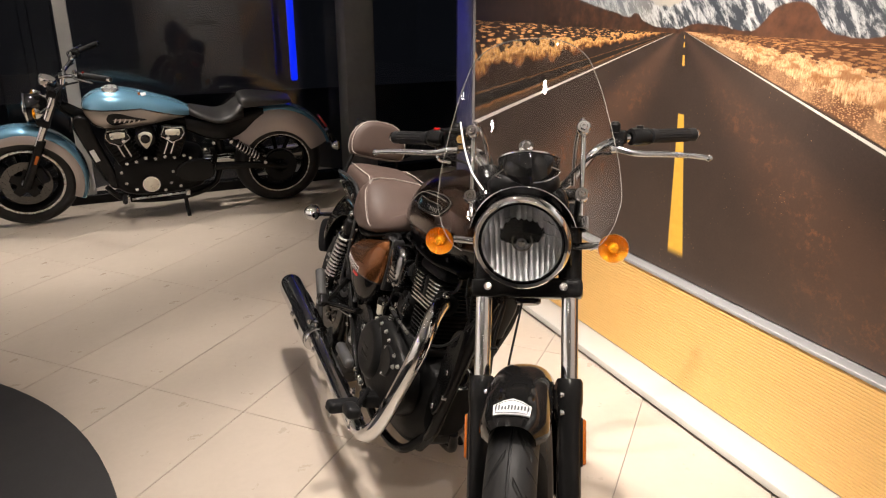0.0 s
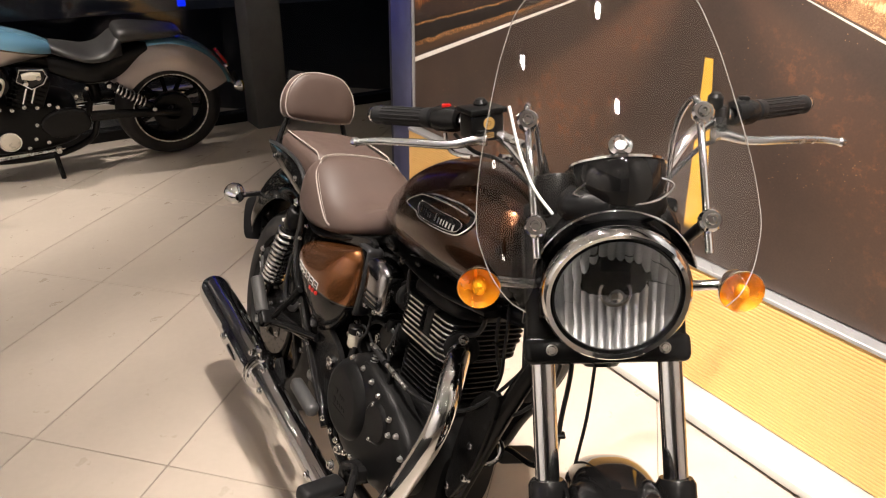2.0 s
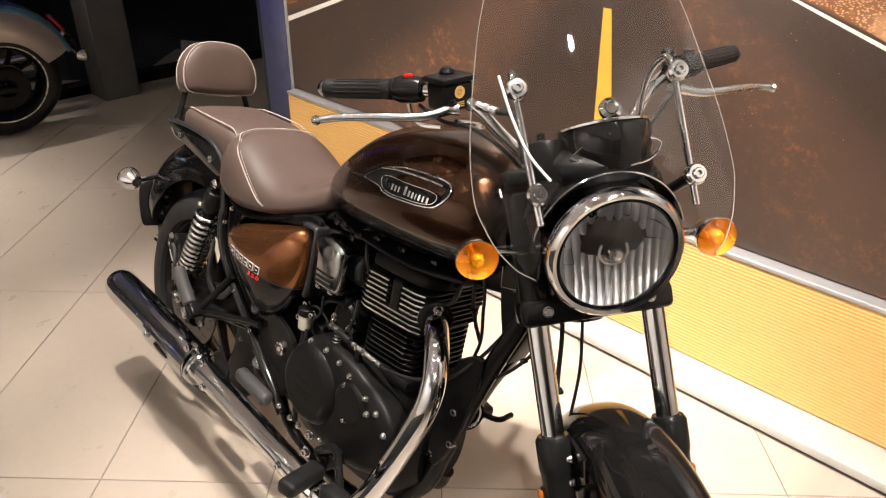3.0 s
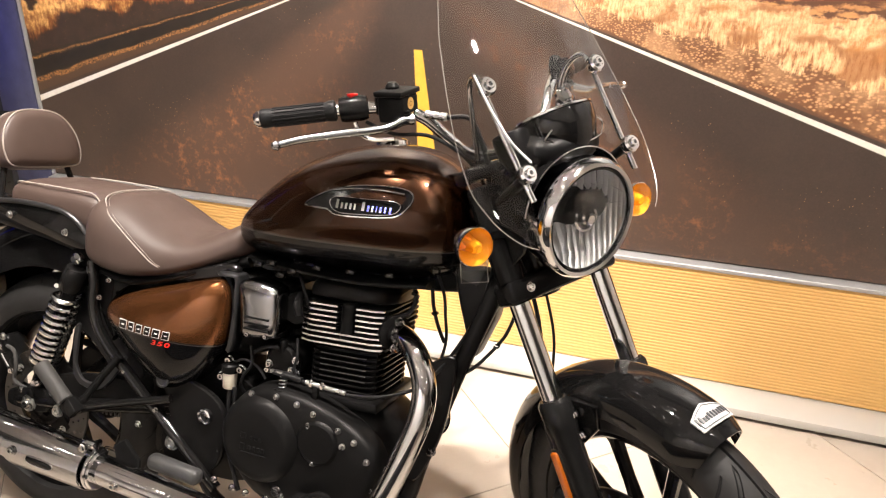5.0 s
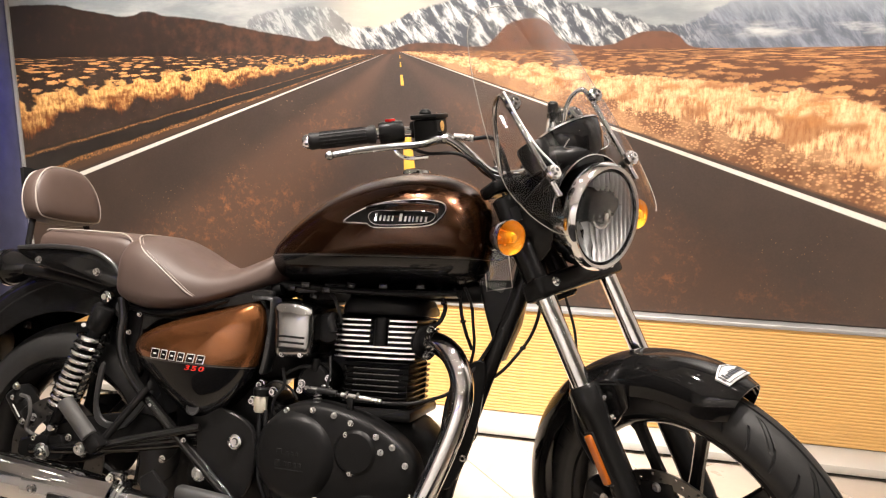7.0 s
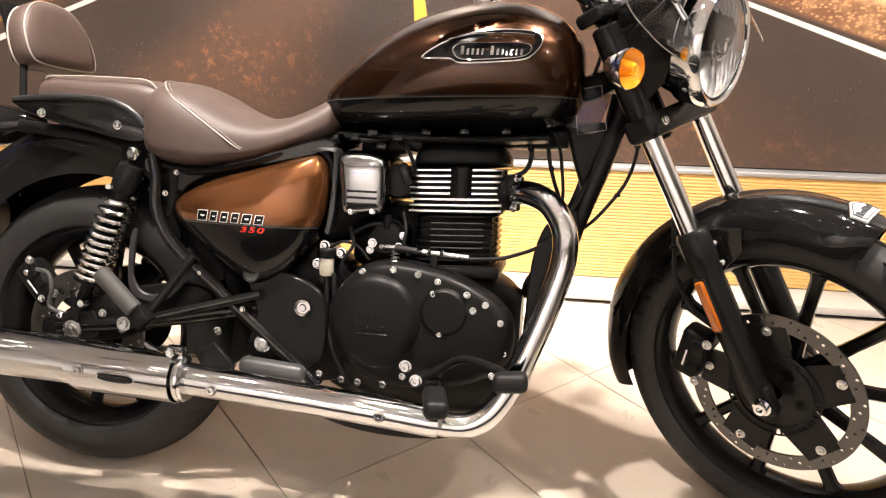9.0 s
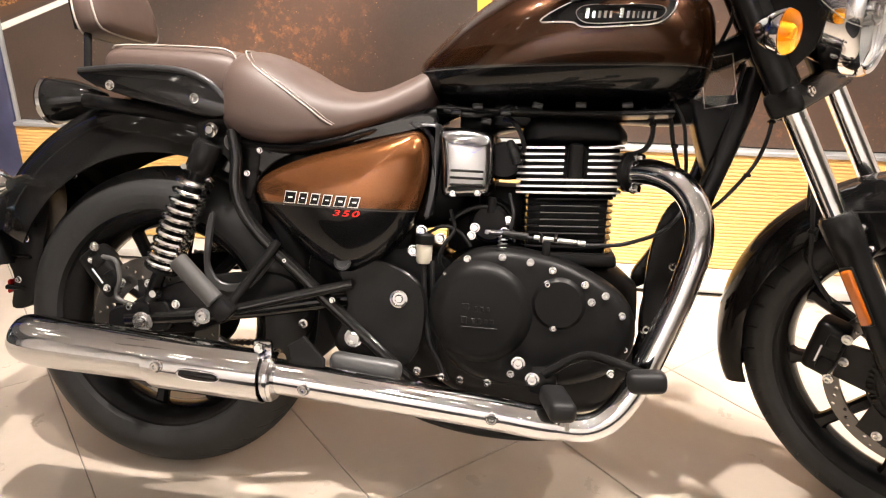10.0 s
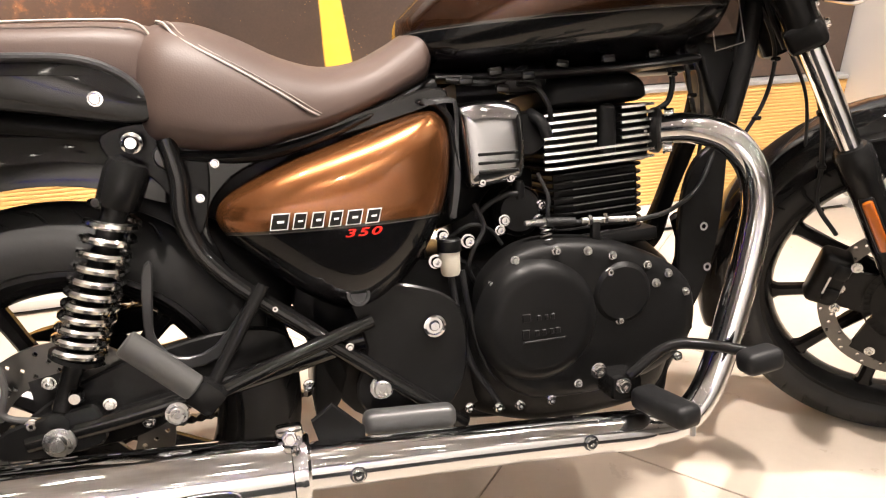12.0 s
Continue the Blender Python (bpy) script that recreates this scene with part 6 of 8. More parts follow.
bp("rocker_cover", body([(0.716, 0.05, 0.690, 0.712, 0.3, 2.6), (0.728, 0.085, 0.690, 0.735, 0.3, 2.8), (0.76, 0.094, 0.690, 0.750, 0.3, 2.8), (0.84, 0.094, 0.692, 0.752, 0.3, 2.8), (0.885, 0.085, 0.696, 0.742, 0.3, 2.8), (0.908, 0.05, 0.70, 0.722, 0.3, 2.6)], 32), BLACK_MATT, "domed black rocker cover")
bp("barrel_foot", box((0.185, 0.20, 0.022), (0.81, 0, 0.487), Matrix.Rotation(radians(-2), 3, "Y"), 0.006, 2), BLACK_MATT)
# right engine cover
out = rounded([(0.592, 0.440), (0.612, 0.472), (0.650, 0.498), (0.700, 0.507), (0.760, 0.502), (0.82, 0.488), (0.890, 0.455), (0.930, 0.418), (0.942, 0.372), (0.930, 0.322), (0.878, 0.282), (0.80, 0.262), (0.72, 0.258), (0.65, 0.270), (0.605, 0.310), (0.588, 0.370)], 4)
COVER_EDGE = list(out)
bm = bmesh.new()
rings = []
for y, k in ((-0.10, 1.0), (-0.132, 1.0), (-0.140, 0.985), (-0.150, 0.94), (-0.156, 0.86), (-0.159, 0.7), (-0.160, 0.3), (-0.160, 0.02)):
    rings.append([(0.755 + (x - 0.755) * k, y, 0.385 + (z - 0.385) * k) for x, z in out])
skin(bm, rings)
cover = bp("engine_cover", bm, BLACK_MATT, "matt black right engine cover", smooth=50)
bp("clutch_dome", turned([(0.096, -0.148), (0.090, -0.160), (0.082, -0.170), (0.073, -0.1755), (0.064, -0.1770), (0.0, -0.1775)], (0.672, 0, 0.392), (0, 1, 0), 56), BLACK_MATT, "round matt clutch cover with raised marks", cover)
for k, (dx, dz, w, h) in enumerate(((-0.028, 0.012, 0.016, 0.012), (-0.009, 0.010, 0.008, 0.008), (0.002, 0.010, 0.007, 0.008), (0.012, 0.010, 0.007, 0.008), (-0.030, -0.012, 0.014, 0.014), (-0.013, -0.012, 0.008, 0.009), (-0.002, -0.012, 0.008, 0.009), (0.009, -0.012, 0.007, 0.009), (0.019, -0.012, 0.010, 0.009))):
    bp("raised_mark", box((w * 0.8, 0.0022, h), (0.674 + dx, -0.1776, 0.392 + dz), None, 0.0008, 1), BLACK_MATT, parent=cover)
bp("raised_mark", box((0.064, 0.002, 0.003), (0.672, -0.1778, 0.368), None, 0.0008, 1), BLACK_MATT, parent=cover)
bp("timing_boss", turned([(0.050, -0.152), (0.046, -0.160), (0.040, -0.1645), (0, -0.1655)], (0.806, 0, 0.418), (0, 1, 0), 40), BLACK_MATT, "round matt boss", cover)


def cover_face(x, z):
    """The depth of the cover's domed face at a place on it."""
    dx, dz = x - 0.755, z - 0.385
    reach = 1.0
    for (ax, az), (bx, bz) in zip(COVER_EDGE, COVER_EDGE[1:] + COVER_EDGE[:1]):
        ax, az, bx, bz = ax - 0.755, az - 0.385, bx - 0.755, bz - 0.385
        det = dx * (az - bz) - dz * (ax - bx)
        if abs(det) > 1e-9:
            far_, along = (ax * (az - bz) - az * (ax - bx)) / det, (dx * az - dz * ax) / det
            if far_ > 0 and -1e-6 <= along <= 1 + 1e-6:
                reach = 1 / far_
    return float(np.interp(reach, (0.3, 0.7, 0.86, 0.94, 0.985, 1.0), (-0.160, -0.159, -0.156, -0.150, -0.140, -0.132)))


COVER_BOLTS = [(0.606, 0.452), (0.642, 0.484), (0.704, 0.492), (0.753, 0.487), (0.792, 0.476), (0.785, 0.452), (0.849, 0.455), (0.862, 0.426), (0.885, 0.438), (0.915, 0.405), (0.800, 0.376), (0.731, 0.285), (0.594, 0.405)]
bolts([(x, cover_face(x, z) - 0.001, z) for x, z in COVER_BOLTS], cover, (0, -1, 0), 0.0050, STEEL)
for k in range(3):
    bp("case_slot", box((0.022, 0.010, 0.006), (0.880 - 0.01 * k, -0.150 + 0.004 * k, 0.345 - 0.022 * k), Matrix.Rotation(radians(20), 3, "Y"), 0.002, 1), BLACK_SATIN, parent=cover)
bp("clutch_arm_boss", turned([(0.0, 0.0), (0.016, 0.0), (0.018, -0.01), (0.016, -0.05), (0.01, -0.06), (0, -0.06)], (0.700, -0.132, 0.500), (0, 0.3, 1), 20), BLACK_MATT, "clutch arm boss", cover)
bp("clutch_spring", helix((0.700, -0.130, 0.500), (0.700, -0.124, 0.528), 0.008, 4, 0.0014), STEEL, "", cover)
bp("clutch_arm", box((0.045, 0.012, 0.008), (0.690, -0.125, 0.532), None, 0.003, 2), STEEL, "", cover)
bp("clutch_wire", tube([(0.675, -0.128, 0.530), (0.74, -0.130, 0.527), (0.79, -0.130, 0.522), (0.86, -0.125, 0.520), (0.93, -0.105, 0.530), (1.00, -0.075, 0.570), (1.07, -0.04, 0.70), (1.10, -0.03, 0.85)], 0.0038, 7, 10), RUBBER, "clutch cable")
bp("cable_boot", tube([(0.70, -0.129, 0.531), (0.72, -0.130, 0.530), (0.745, -0.131, 0.528)], 0.0068, 5, 12), RUBBER)
bp("cable_adjuster", rod((0.755, -0.131, 0.528), (0.845, -0.130, 0.523), 0.0048, 12), STEEL, "steel cable adjuster")
for x in (0.765, 0.79):
    bp("adjuster_nut", rod((x, -0.131, 0.528), (x + 0.007, -0.131, 0.5275), 0.0085, 6), CHROME)
bp("cable_bracket", box((0.014, 0.012, 0.034), (0.778, -0.130, 0.508), None, 0.003, 2), BLACK_MATT)
# starter and intake parts behind the barrel
bp("starter", turned([(0, -0.095), (0.030, -0.095), (0.038, -0.085), (0.040, -0.07), (0.040, 0.05), (0, 0.05)], (0.672, 0, 0.545), (0, 1, 0), 32), BLACK_MATT, "round black starter housing")
bolts([(0.646, -0.098, 0.535), (0.700, -0.098, 0.530), (0.712, -0.098, 0.528)], None, (0, -1, 0), 0.0068, CHROME)
bp("intake_box", body([(0.566, 0.07, 0.60, 0.70, 0.5, 4), (0.585, 0.095, 0.592, 0.712, 0.5, 4), (0.655, 0.098, 0.596, 0.708, 0.5, 4), (0.672, 0.07, 0.60, 0.70, 0.5, 4)], 28), BLACK_MATT)
out = rounded([(0.590, 0.708), (0.628, 0.714), (0.664, 0.706), (0.672, 0.690), (0.674, 0.640), (0.670, 0.602), (0.655, 0.594), (0.610, 0.588), (0.596, 0.594), (0.592, 0.640), (0.588, 0.690)], 3)
bm = bmesh.new()
rings = []
for y, k in ((-0.075, 1.0), (-0.100, 1.0), (-0.109, 0.975), (-0.116, 0.92), (-0.121, 0.80), (-0.1235, 0.6), (-0.1245, 0.3), (-0.125, 0.02)):
    rings.append([(0.627 + (x - 0.632) * 1.17 * k, y - 0.008, 0.652 + (z - 0.652) * k) for x, z in out])
skin(bm, rings)
intake = bp("intake_cover", bm, DIM_CHROME, "chrome intake cover with slots")
for k in range(3):
    bp("intake_slot", box((0.060, 0.004, 0.0045), (0.630, -0.1325, 0.638 - 0.0125 * k), None, 0.001, 1), BLACK_MATT, parent=intake)
bolts([(0.606, -0.124, 0.598), (0.650, -0.124, 0.601)], intake, (0, -1, 0), 0.005, CHROME)
bp("throttle_body", rod((0.66, -0.03, 0.655), (0.735, -0.02, 0.66), 0.034, 28), BLACK_SATIN, "black throttle body")
bp("throttle_gear", turned([(0, -0.088), (0.030, -0.088), (0.034, -0.08), (0.034, -0.04), (0, -0.04)], (0.692, 0, 0.660), (0, 1, 0), 28), BLACK_MATT)
# fluid cup and fittings
bp("brake_cup", turned([(0, -0.024), (0.012, -0.024), (0.0145, -0.020), (0.0155, 0.012), (0.0155, 0.014)], (0.556, -0.108, 0.488), (0, 0, 1), 28), RESERVOIR, "milky rear brake fluid cup")
bp("cup_lid", turned([(0.0175, 0.012), (0.018, 0.014), (0.018, 0.028), (0.015, 0.031), (0, 0.031)], (0.556, -0.108, 0.488), (0, 0, 1), 28), BLACK_MATT)
bp("cup_hose", tube([(0.556, -0.108, 0.465), (0.562, -0.115, 0.40), (0.575, -0.125, 0.33), (0.60, -0.135, 0.285), (0.615, -0.14, 0.255)], 0.0052, 6, 10), RUBBER, "rubber hose")
bp("vent_hose", tube([(0.572, -0.112, 0.47), (0.580, -0.118, 0.40), (0.600, -0.126, 0.32), (0.64, -0.13, 0.285), (0.69, -0.135, 0.28)], 0.0045, 6, 10), RUBBER)
bolts([(0.535, -0.105, 0.486), (0.585, -0.108, 0.512), (0.548, -0.100, 0.523)], None, (0, -1, 0), 0.008, CHROME, h=0.010)
bolts([(0.771, -0.225, 0.300), (0.745, -0.20, 0.318)], None, (0, -1, 0), 0.009, CHROME, h=0.008)
bp("pivot_nut", turned([(0, 0.006), (0.006, 0.006), (0.008, 0.002), (0.012, 0.002), (0.013, 0.006), (0.0165, 0.005), (0.018, 0.0), (0.018, -0.012)], (0.519, -0.138, 0.400), (0, -1, 0), 24), CHROME, "chrome swing arm pivot nut")
bp("swing_bolt", bolt_head((0.436, -0.140, 0.319), (0, -1, 0), 0.013, 0.009), STEEL)
bp("pivot_plate", plate(rounded([(0.40, 0.47), (0.50, 0.46), (0.56, 0.42), (0.565, 0.33), (0.53, 0.27), (0.44, 0.26), (0.40, 0.31), (0.42, 0.38)], 4), -0.134, -0.118, 0.003, 1), BLACK_SATIN, "black pivot plate")
bp("pivot_plate", plate(rounded([(0.40, 0.47), (0.50, 0.46), (0.56, 0.42), (0.565, 0.33), (0.53, 0.27), (0.44, 0.26), (0.40, 0.31), (0.42, 0.38)], 4), 0.118, 0.134, 0.003, 1), BLACK_SATIN)
bp("battery_box", box((0.20, 0.17, 0.20), (0.43, 0, 0.565), None, 0.02, 2), BLACK_MATT)
bp("horn", turned([(0, -0.02), (0.032, -0.02), (0.036, -0.012), (0.038, 0.0), (0.036, 0.006), (0.028, 0.004), (0.022, 0.010), (0.012, 0.010), (0.008, 0.014), (0, 0.014)], (1.002, -0.020, 0.470), (0.8, -0.45, 0.25), 36), BLACK_GLOSS, "round black horn with a bright centre")

# ---- exhaust
bp("header_pipe", tube([(0.885, -0.050, 0.648), (0.915, -0.072, 0.650), (0.955, -0.108, 0.651), (0.995, -0.142, 0.633), (1.021, -0.162, 0.592), (1.025, -0.174, 0.540), (1.008, -0.182, 0.470), (0.975, -0.190, 0.375), (0.940, -0.197, 0.290), (0.905, -0.203, 0.240), (0.862, -0.207, 0.218), (0.80, -0.213, 0.221), (0.74, -0.215, 0.229)], 0.0235, 7, 28), CHROME, "chrome exhaust header pipe")
bp("exhaust_flange", turned([(0.022, -0.006), (0.034, -0.006), (0.036, 0.0), (0.036, 0.008), (0.030, 0.012), (0.024, 0.012)], (0.912, -0.070, 0.650), (0.8, -0.6, 0), 28), BLACK_MATT, "black exhaust flange")
bolts([(0.926, -0.082, 0.676), (0.922, -0.085, 0.622)], None, (0.8, -0.6, 0), 0.0075, CHROME, h=0.012)
bm = tube([(0.815, -0.214, 0.222, 0.020), (0.808, -0.215, 0.222, 0.0285), (0.70, -0.217, 0.232, 0.029), (0.55, -0.218, 0.243, 0.0295), (0.40, -0.219, 0.253, 0.031), (0.305, -0.219, 0.259, 0.032)], 0.029, 4, 32)
pipe = bp("exhaust_pipe", bm, CHROME, "long chrome exhaust pipe")
bm = tube([(0.312, -0.219, 0.259, 0.034), (0.306, -0.219, 0.259, 0.0405), (0.20, -0.220, 0.265, 0.045), (0.05, -0.221, 0.273, 0.047), (-0.10, -0.222, 0.279, 0.048), (-0.150, -0.222, 0.282, 0.0475), (-0.172, -0.222, 0.2835, 0.045), (-0.186, -0.222, 0.284, 0.040), (-0.193, -0.222, 0.2845, 0.032)], 0.045, 4, 40, caps=False)
muff = bp("muffler", bm, CHROME, "chrome muffler with a bright collar")
bp("muffler_bore", turned([(0.032, 0.0), (0.029, 0.002), (0.028, 0.03), (0.028, 0.10), (0, 0.10)], (-0.193, -0.222, 0.2845), (1, 0, -0.05), 28), BLACK_MATT, "", muff)
bp("muffler_collar", turned([(0.032, 0.0), (0.042, 0.0), (0.045, 0.004), (0.045, 0.040), (0.042, 0.045), (0.036, 0.046)], (0.322, -0.219, 0.258), (-1, 0, 0.045), 36), CHROME, "chrome clamp collar", muff)
for dx in (-0.012, 0.012):
    bp("collar_band", turned([(0.044, -0.004), (0.0475, -0.004), (0.0485, 0.0), (0.0475, 0.004), (0.044, 0.004)], (0.300 + dx, -0.219, 0.2595), (-1, 0, 0.045), 36), CHROME, "", muff)
bp("collar_lug", box((0.034, 0.016, 0.030), (0.300, -0.232, 0.312), Matrix.Rotation(radians(20), 3, "X"), 0.005, 2), CHROME, "", muff)
bp("collar_bolt", rod((0.300, -0.262, 0.318), (0.300, -0.205, 0.312), 0.0065, 12), CHROME, "", muff)
bp("collar_nut", rod((0.300, -0.258, 0.3175), (0.300, -0.248, 0.3165), 0.010, 6), BRIGHT, "", muff)


def heat_shield():
    """A half shell over the muffler's upper outer side."""
    bm = bmesh.new()
    rings = []
    for f in np.linspace(0, 1, 12):
        x = 0.300 - 0.195 * f
        r = 0.0515 + 0.0022 * f
        cy, cz = -0.2195, 0.2595 + 0.009 * f
        lo = -150 + 20 * f
        hi = 60 - 8 * f
        out_, in_ = [], []
        for a in np.radians(np.linspace(lo, hi, 15)):
            out_.append((x - 0.02 * math.sin(max(0.0, a + 1.2)) * f, cy - r * math.cos(a), cz + r * math.sin(a)))
            in_.append((x - 0.02 * math.sin(max(0.0, a + 1.2)) * f, cy - (r - 0.002) * math.cos(a), cz + (r - 0.002) * math.sin(a)))
        rings.append(out_ + in_[::-1])
    skin(bm, rings)
    return bm


sh_ = bp("heat_shield", moved(heat_shield(), Matrix()), CHROME, "chrome heat shield on the muffler")
bolts([(0.118, -0.274, 0.272), (0.381, -0.250, 0.250), (0.709, -0.2455, 0.232)], None, (0, -1, 0), 0.0085, CHROME, h=0.006)
bp("exhaust_hanger", plate([(0.33, 0.31), (0.36, 0.33), (0.40, 0.29), (0.40, 0.27), (0.34, 0.27)], -0.20, -0.19, 0.002, 1), BLACK_SATIN)

# ---- rear end
for s in (-1, 1):
    y = 0.124 * s
    bp("swing_arm", tube([(0.505, y * 0.85, 0.398, 0.020), (0.40, y * 0.88, 0.385, 0.018), (0.25, y * 0.95, 0.355, 0.017), (0.10, y, 0.33, 0.016), (-0.03, y, 0.312, 0.016)], 0.017, 5, 12), BLACK_GLOSS, "glossy black swing arm")
    bp("axle_plate", plate(rounded([(0.06, 0.350), (0.03, 0.352), (-0.05, 0.335), (-0.065, 0.312), (-0.05, 0.292), (0.06, 0.298)], 4), y - 0.012, y + 0.012, 0.003, 1), BLACK_SATIN)
    bp("axle_nut", turned([(0, 0.016), (0.009, 0.016), (0.012, 0.011), (0.012, 0.006), (0.020, 0.005), (0.021, 0.0), (0, 0)], (0.010, y + 0.013 * s, 0.312), (0, s, 0), 20), STEEL, "steel rear axle nut")
    a, b = Vector((0.149, 0.122 * s, 0.686)), Vector((0.010, 0.126 * s, 0.335))
    d = (b - a).normalized()
    shock = bp("shock_absorber", turned([(0.0, 0.018), (0.014, 0.018), (0.024, 0.024), (0.0275, 0.034), (0.0275, 0.078), (0.024, 0.084), (0.017, 0.086), (0.017, 0.26), (0.013, 0.262), (0.013, 0.36), (0, 0.36)], a, d, 28), BLACK_SATIN, "rear shock absorber with chrome spring")
    bp("spring", helix(a + d * 0.082, a + d * 0.280, 0.0305, 11, 0.0056, 16, grow=0.84), BRIGHT, "chrome coil spring", shock)
    bp("spring_seat", turned([(0.014, 0), (0.034, 0.0), (0.034, 0.006), (0.018, 0.012)], a + d * 0.284, d, 24), BLACK_SATIN, "", shock)
    bp("shock_bolt", turned([(0, 0.020), (0.007, 0.020), (0.010, 0.014), (0.0135, 0.012), (0.0135, 0.0), (0, 0)], a + Vector((0, 0.004 * s, 0.002)), (0, s, 0), 16), CHROME, "chrome dome nut", shock)
    bp("shock_bolt", turned([(0, 0.014), (0.007, 0.014), (0.010, 0.008), (0.012, 0.0), (0, 0)], Vector((0.040, 0.140 * s, 0.372)), (0, s, 0), 16), CHROME, "", shock)
    bp("shock_eye", turned([(0.006, -0.016), (0.016, -0.016), (0.016, 0.016), (0.006, 0.016)], b, (0, 1, 0), 20), BLACK_SATIN, "", shock)
    # pillion peg
    pg = bp("pillion_peg", rod((0.118, 0.202 * s, 0.452), (0.192, 0.200 * s, 0.380), 0.0175, 20), GREY_RUBBER, "folded grey rubber pillion peg")
    bp("peg_joint", box((0.04, 0.03, 0.04), (0.204, 0.195 * s, 0.366), Matrix.Rotation(radians(45), 3, "Y"), 0.008, 2), BLACK_SATIN, "", pg)
    bp("peg_stay", tube([(0.205, 0.180 * s, 0.362), (0.235, 0.165 * s, 0.41), (0.288, 0.145 * s, 0.490)], 0.009, 4, 12), BLACK_SATIN, "black peg stay")
    bp("peg_stay", tube([(0.205, 0.180 * s, 0.358), (0.30, 0.160 * s, 0.385), (0.43, 0.140 * s, 0.420)], 0.010, 4, 12), BLACK_GLOSS)
    bp("peg_bracket_bolt", bolt_head((0.166, 0.197 * s, 0.349), (0, s, 0), 0.011, 0.008), STEEL)
    # rider peg
    rp = bp("rider_peg", box((0.044, 0.105, 0.034), (0.815, 0.262 * s, 0.276), Matrix.Rotation(radians(-12 * s), 3, "Z"), 0.012, 4), RUBBER, "black rubber rider footpeg")
    bp("peg_mount", box((0.05, 0.07, 0.04), (0.79, 0.17 * s, 0.285), None, 0.01, 2), BLACK_SATIN, "", rp)
    bp("peg_feeler", rod((0.832, 0.305 * s, 0.262), (0.832, 0.305 * s, 0.248), 0.004, 8), STEEL, "", rp)
# brake pedal on the right, gear lever on the left
pedal = bp("brake_pedal", tube([(0.790, -0.205, 0.305), (0.85, -0.215, 0.345), (0.90, -0.245, 0.348), (0.945, -0.275, 0.340)], 0.0085, 5, 12), BLACK_SATIN, "black brake pedal with ribbed pad")
bp("pedal_pad", box((0.060, 0.040, 0.034), (0.948, -0.288, 0.334), Matrix.Rotation(radians(-6), 3, "Y"), 0.012, 4), RUBBER, "ribbed rubber pad", pedal)
bp("gear_lever", tube([(0.78, 0.17, 0.30), (0.85, 0.19, 0.33), (0.93, 0.20, 0.34), (0.935, 0.25, 0.34)], 0.007, 5, 12), BLACK_SATIN, "black gear lever")
bp("side_stand", tube([(0.62, 0.13, 0.20), (0.64, 0.20, 0.12), (0.66, 0.285, 0.0), (0.665, 0.33, -0.060)], 0.012, 5, 12), BLACK_SATIN, "black side stand resting on the floor")
bp("stand_foot", box((0.06, 0.04, 0.008), (0.668, 0.335, -0.082), Matrix.Rotation(radians(14.5), 3, "X"), 0.003, 1), BLACK_SATIN)
caliper(bp, (-0.105, -0.078, 0.395), Matrix.Rotation(radians(-40), 3, "Y"), None)
bp("rear_hose", tube([(-0.09, -0.115, 0.43), (-0.055, -0.125, 0.425), (-0.045, -0.128, 0.39), (-0.05, -0.125, 0.35), (0.03, -0.13, 0.335)], 0.0045, 6, 10), GREY_RUBBER, "grey rear brake hose")
bp("chain_guard", plate(rounded([(-0.08, 0.40), (0.1, 0.43), (0.35, 0.45), (0.45, 0.43), (0.3, 0.41), (0.05, 0.385)], 4), 0.075, 0.105, 0.003, 1), BLACK_SATIN)
bp("brake_rod_case", box((0.135, 0.034, 0.036), (0.468, -0.165, 0.276), Matrix.Rotation(radians(4), 3, "Y"), 0.014, 4), STEP_GREY, "grey master cylinder cover")
bp("inner_guard", fender_body(0.0, 0.316, 0.36, 20, 68, 0.07, 0.05, 0.003, bmesh.new()), BLACK_MATT)
# tail
tl = bp("tail_lamp", turned([(0.047, -0.008), (0.048, 0.0), (0.046, 0.02), (0.038, 0.055), (0.022, 0.095), (0.008, 0.118), (0, 0.12)], (-0.270, 0, 0.735), (1, 0, 0.10), 32), BLACK_GLOSS, "round tail lamp in a black teardrop shell")
bp("tail_ring", turned([(0.044, -0.004), (0.050, -0.004), (0.051, -0.012), (0.047, -0.018), (0.042, -0.016)], (-0.270, 0, 0.735), (1, 0, 0.10), 32, closed=True), CHROME, "chrome ring", tl)
bp("tail_lens", turned([(0.043, -0.014), (0.036, -0.022), (0.02, -0.027), (0, -0.028)], (-0.270, 0, 0.735), (1, 0, 0.10), 28), RED_LENS, "red lens", tl)
for s in (-1, 1):
    signal(bp, (-0.295, 0.160 * s, 0.565), (-1, 0.05 * s, 0), (-0.285, 0.07 * s, 0.575))
bp("plate_bracket", plate(rounded([(-0.365, 0.565), (-0.275, 0.555), (-0.283, 0.44), (-0.303, 0.37), (-0.318, 0.30), (-0.366, 0.286), (-0.360, 0.35), (-0.382, 0.42)], 4), -0.030, 0.030, 0.004, 2), PLASTIC, "black number plate bracket")
bp("plate_carrier", plate(rounded([(-0.085, 0.40), (-0.09, 0.50), (-0.06, 0.53), (0.06, 0.53), (0.09, 0.50), (0.085, 0.40), (0.05, 0.385), (-0.05, 0.385)], 4), 0.0, 0.004, 0.001, 1, None, lambda x, y, z: Vector((-0.375 + y - (z - 0.46) * 0.2, x, z))), GREY_PLASTIC, "rounded blank plate carrier")
bp("reflector", box((0.008, 0.05, 0.03), (-0.378, 0, 0.33), None, 0.003, 1), RED_LENS)

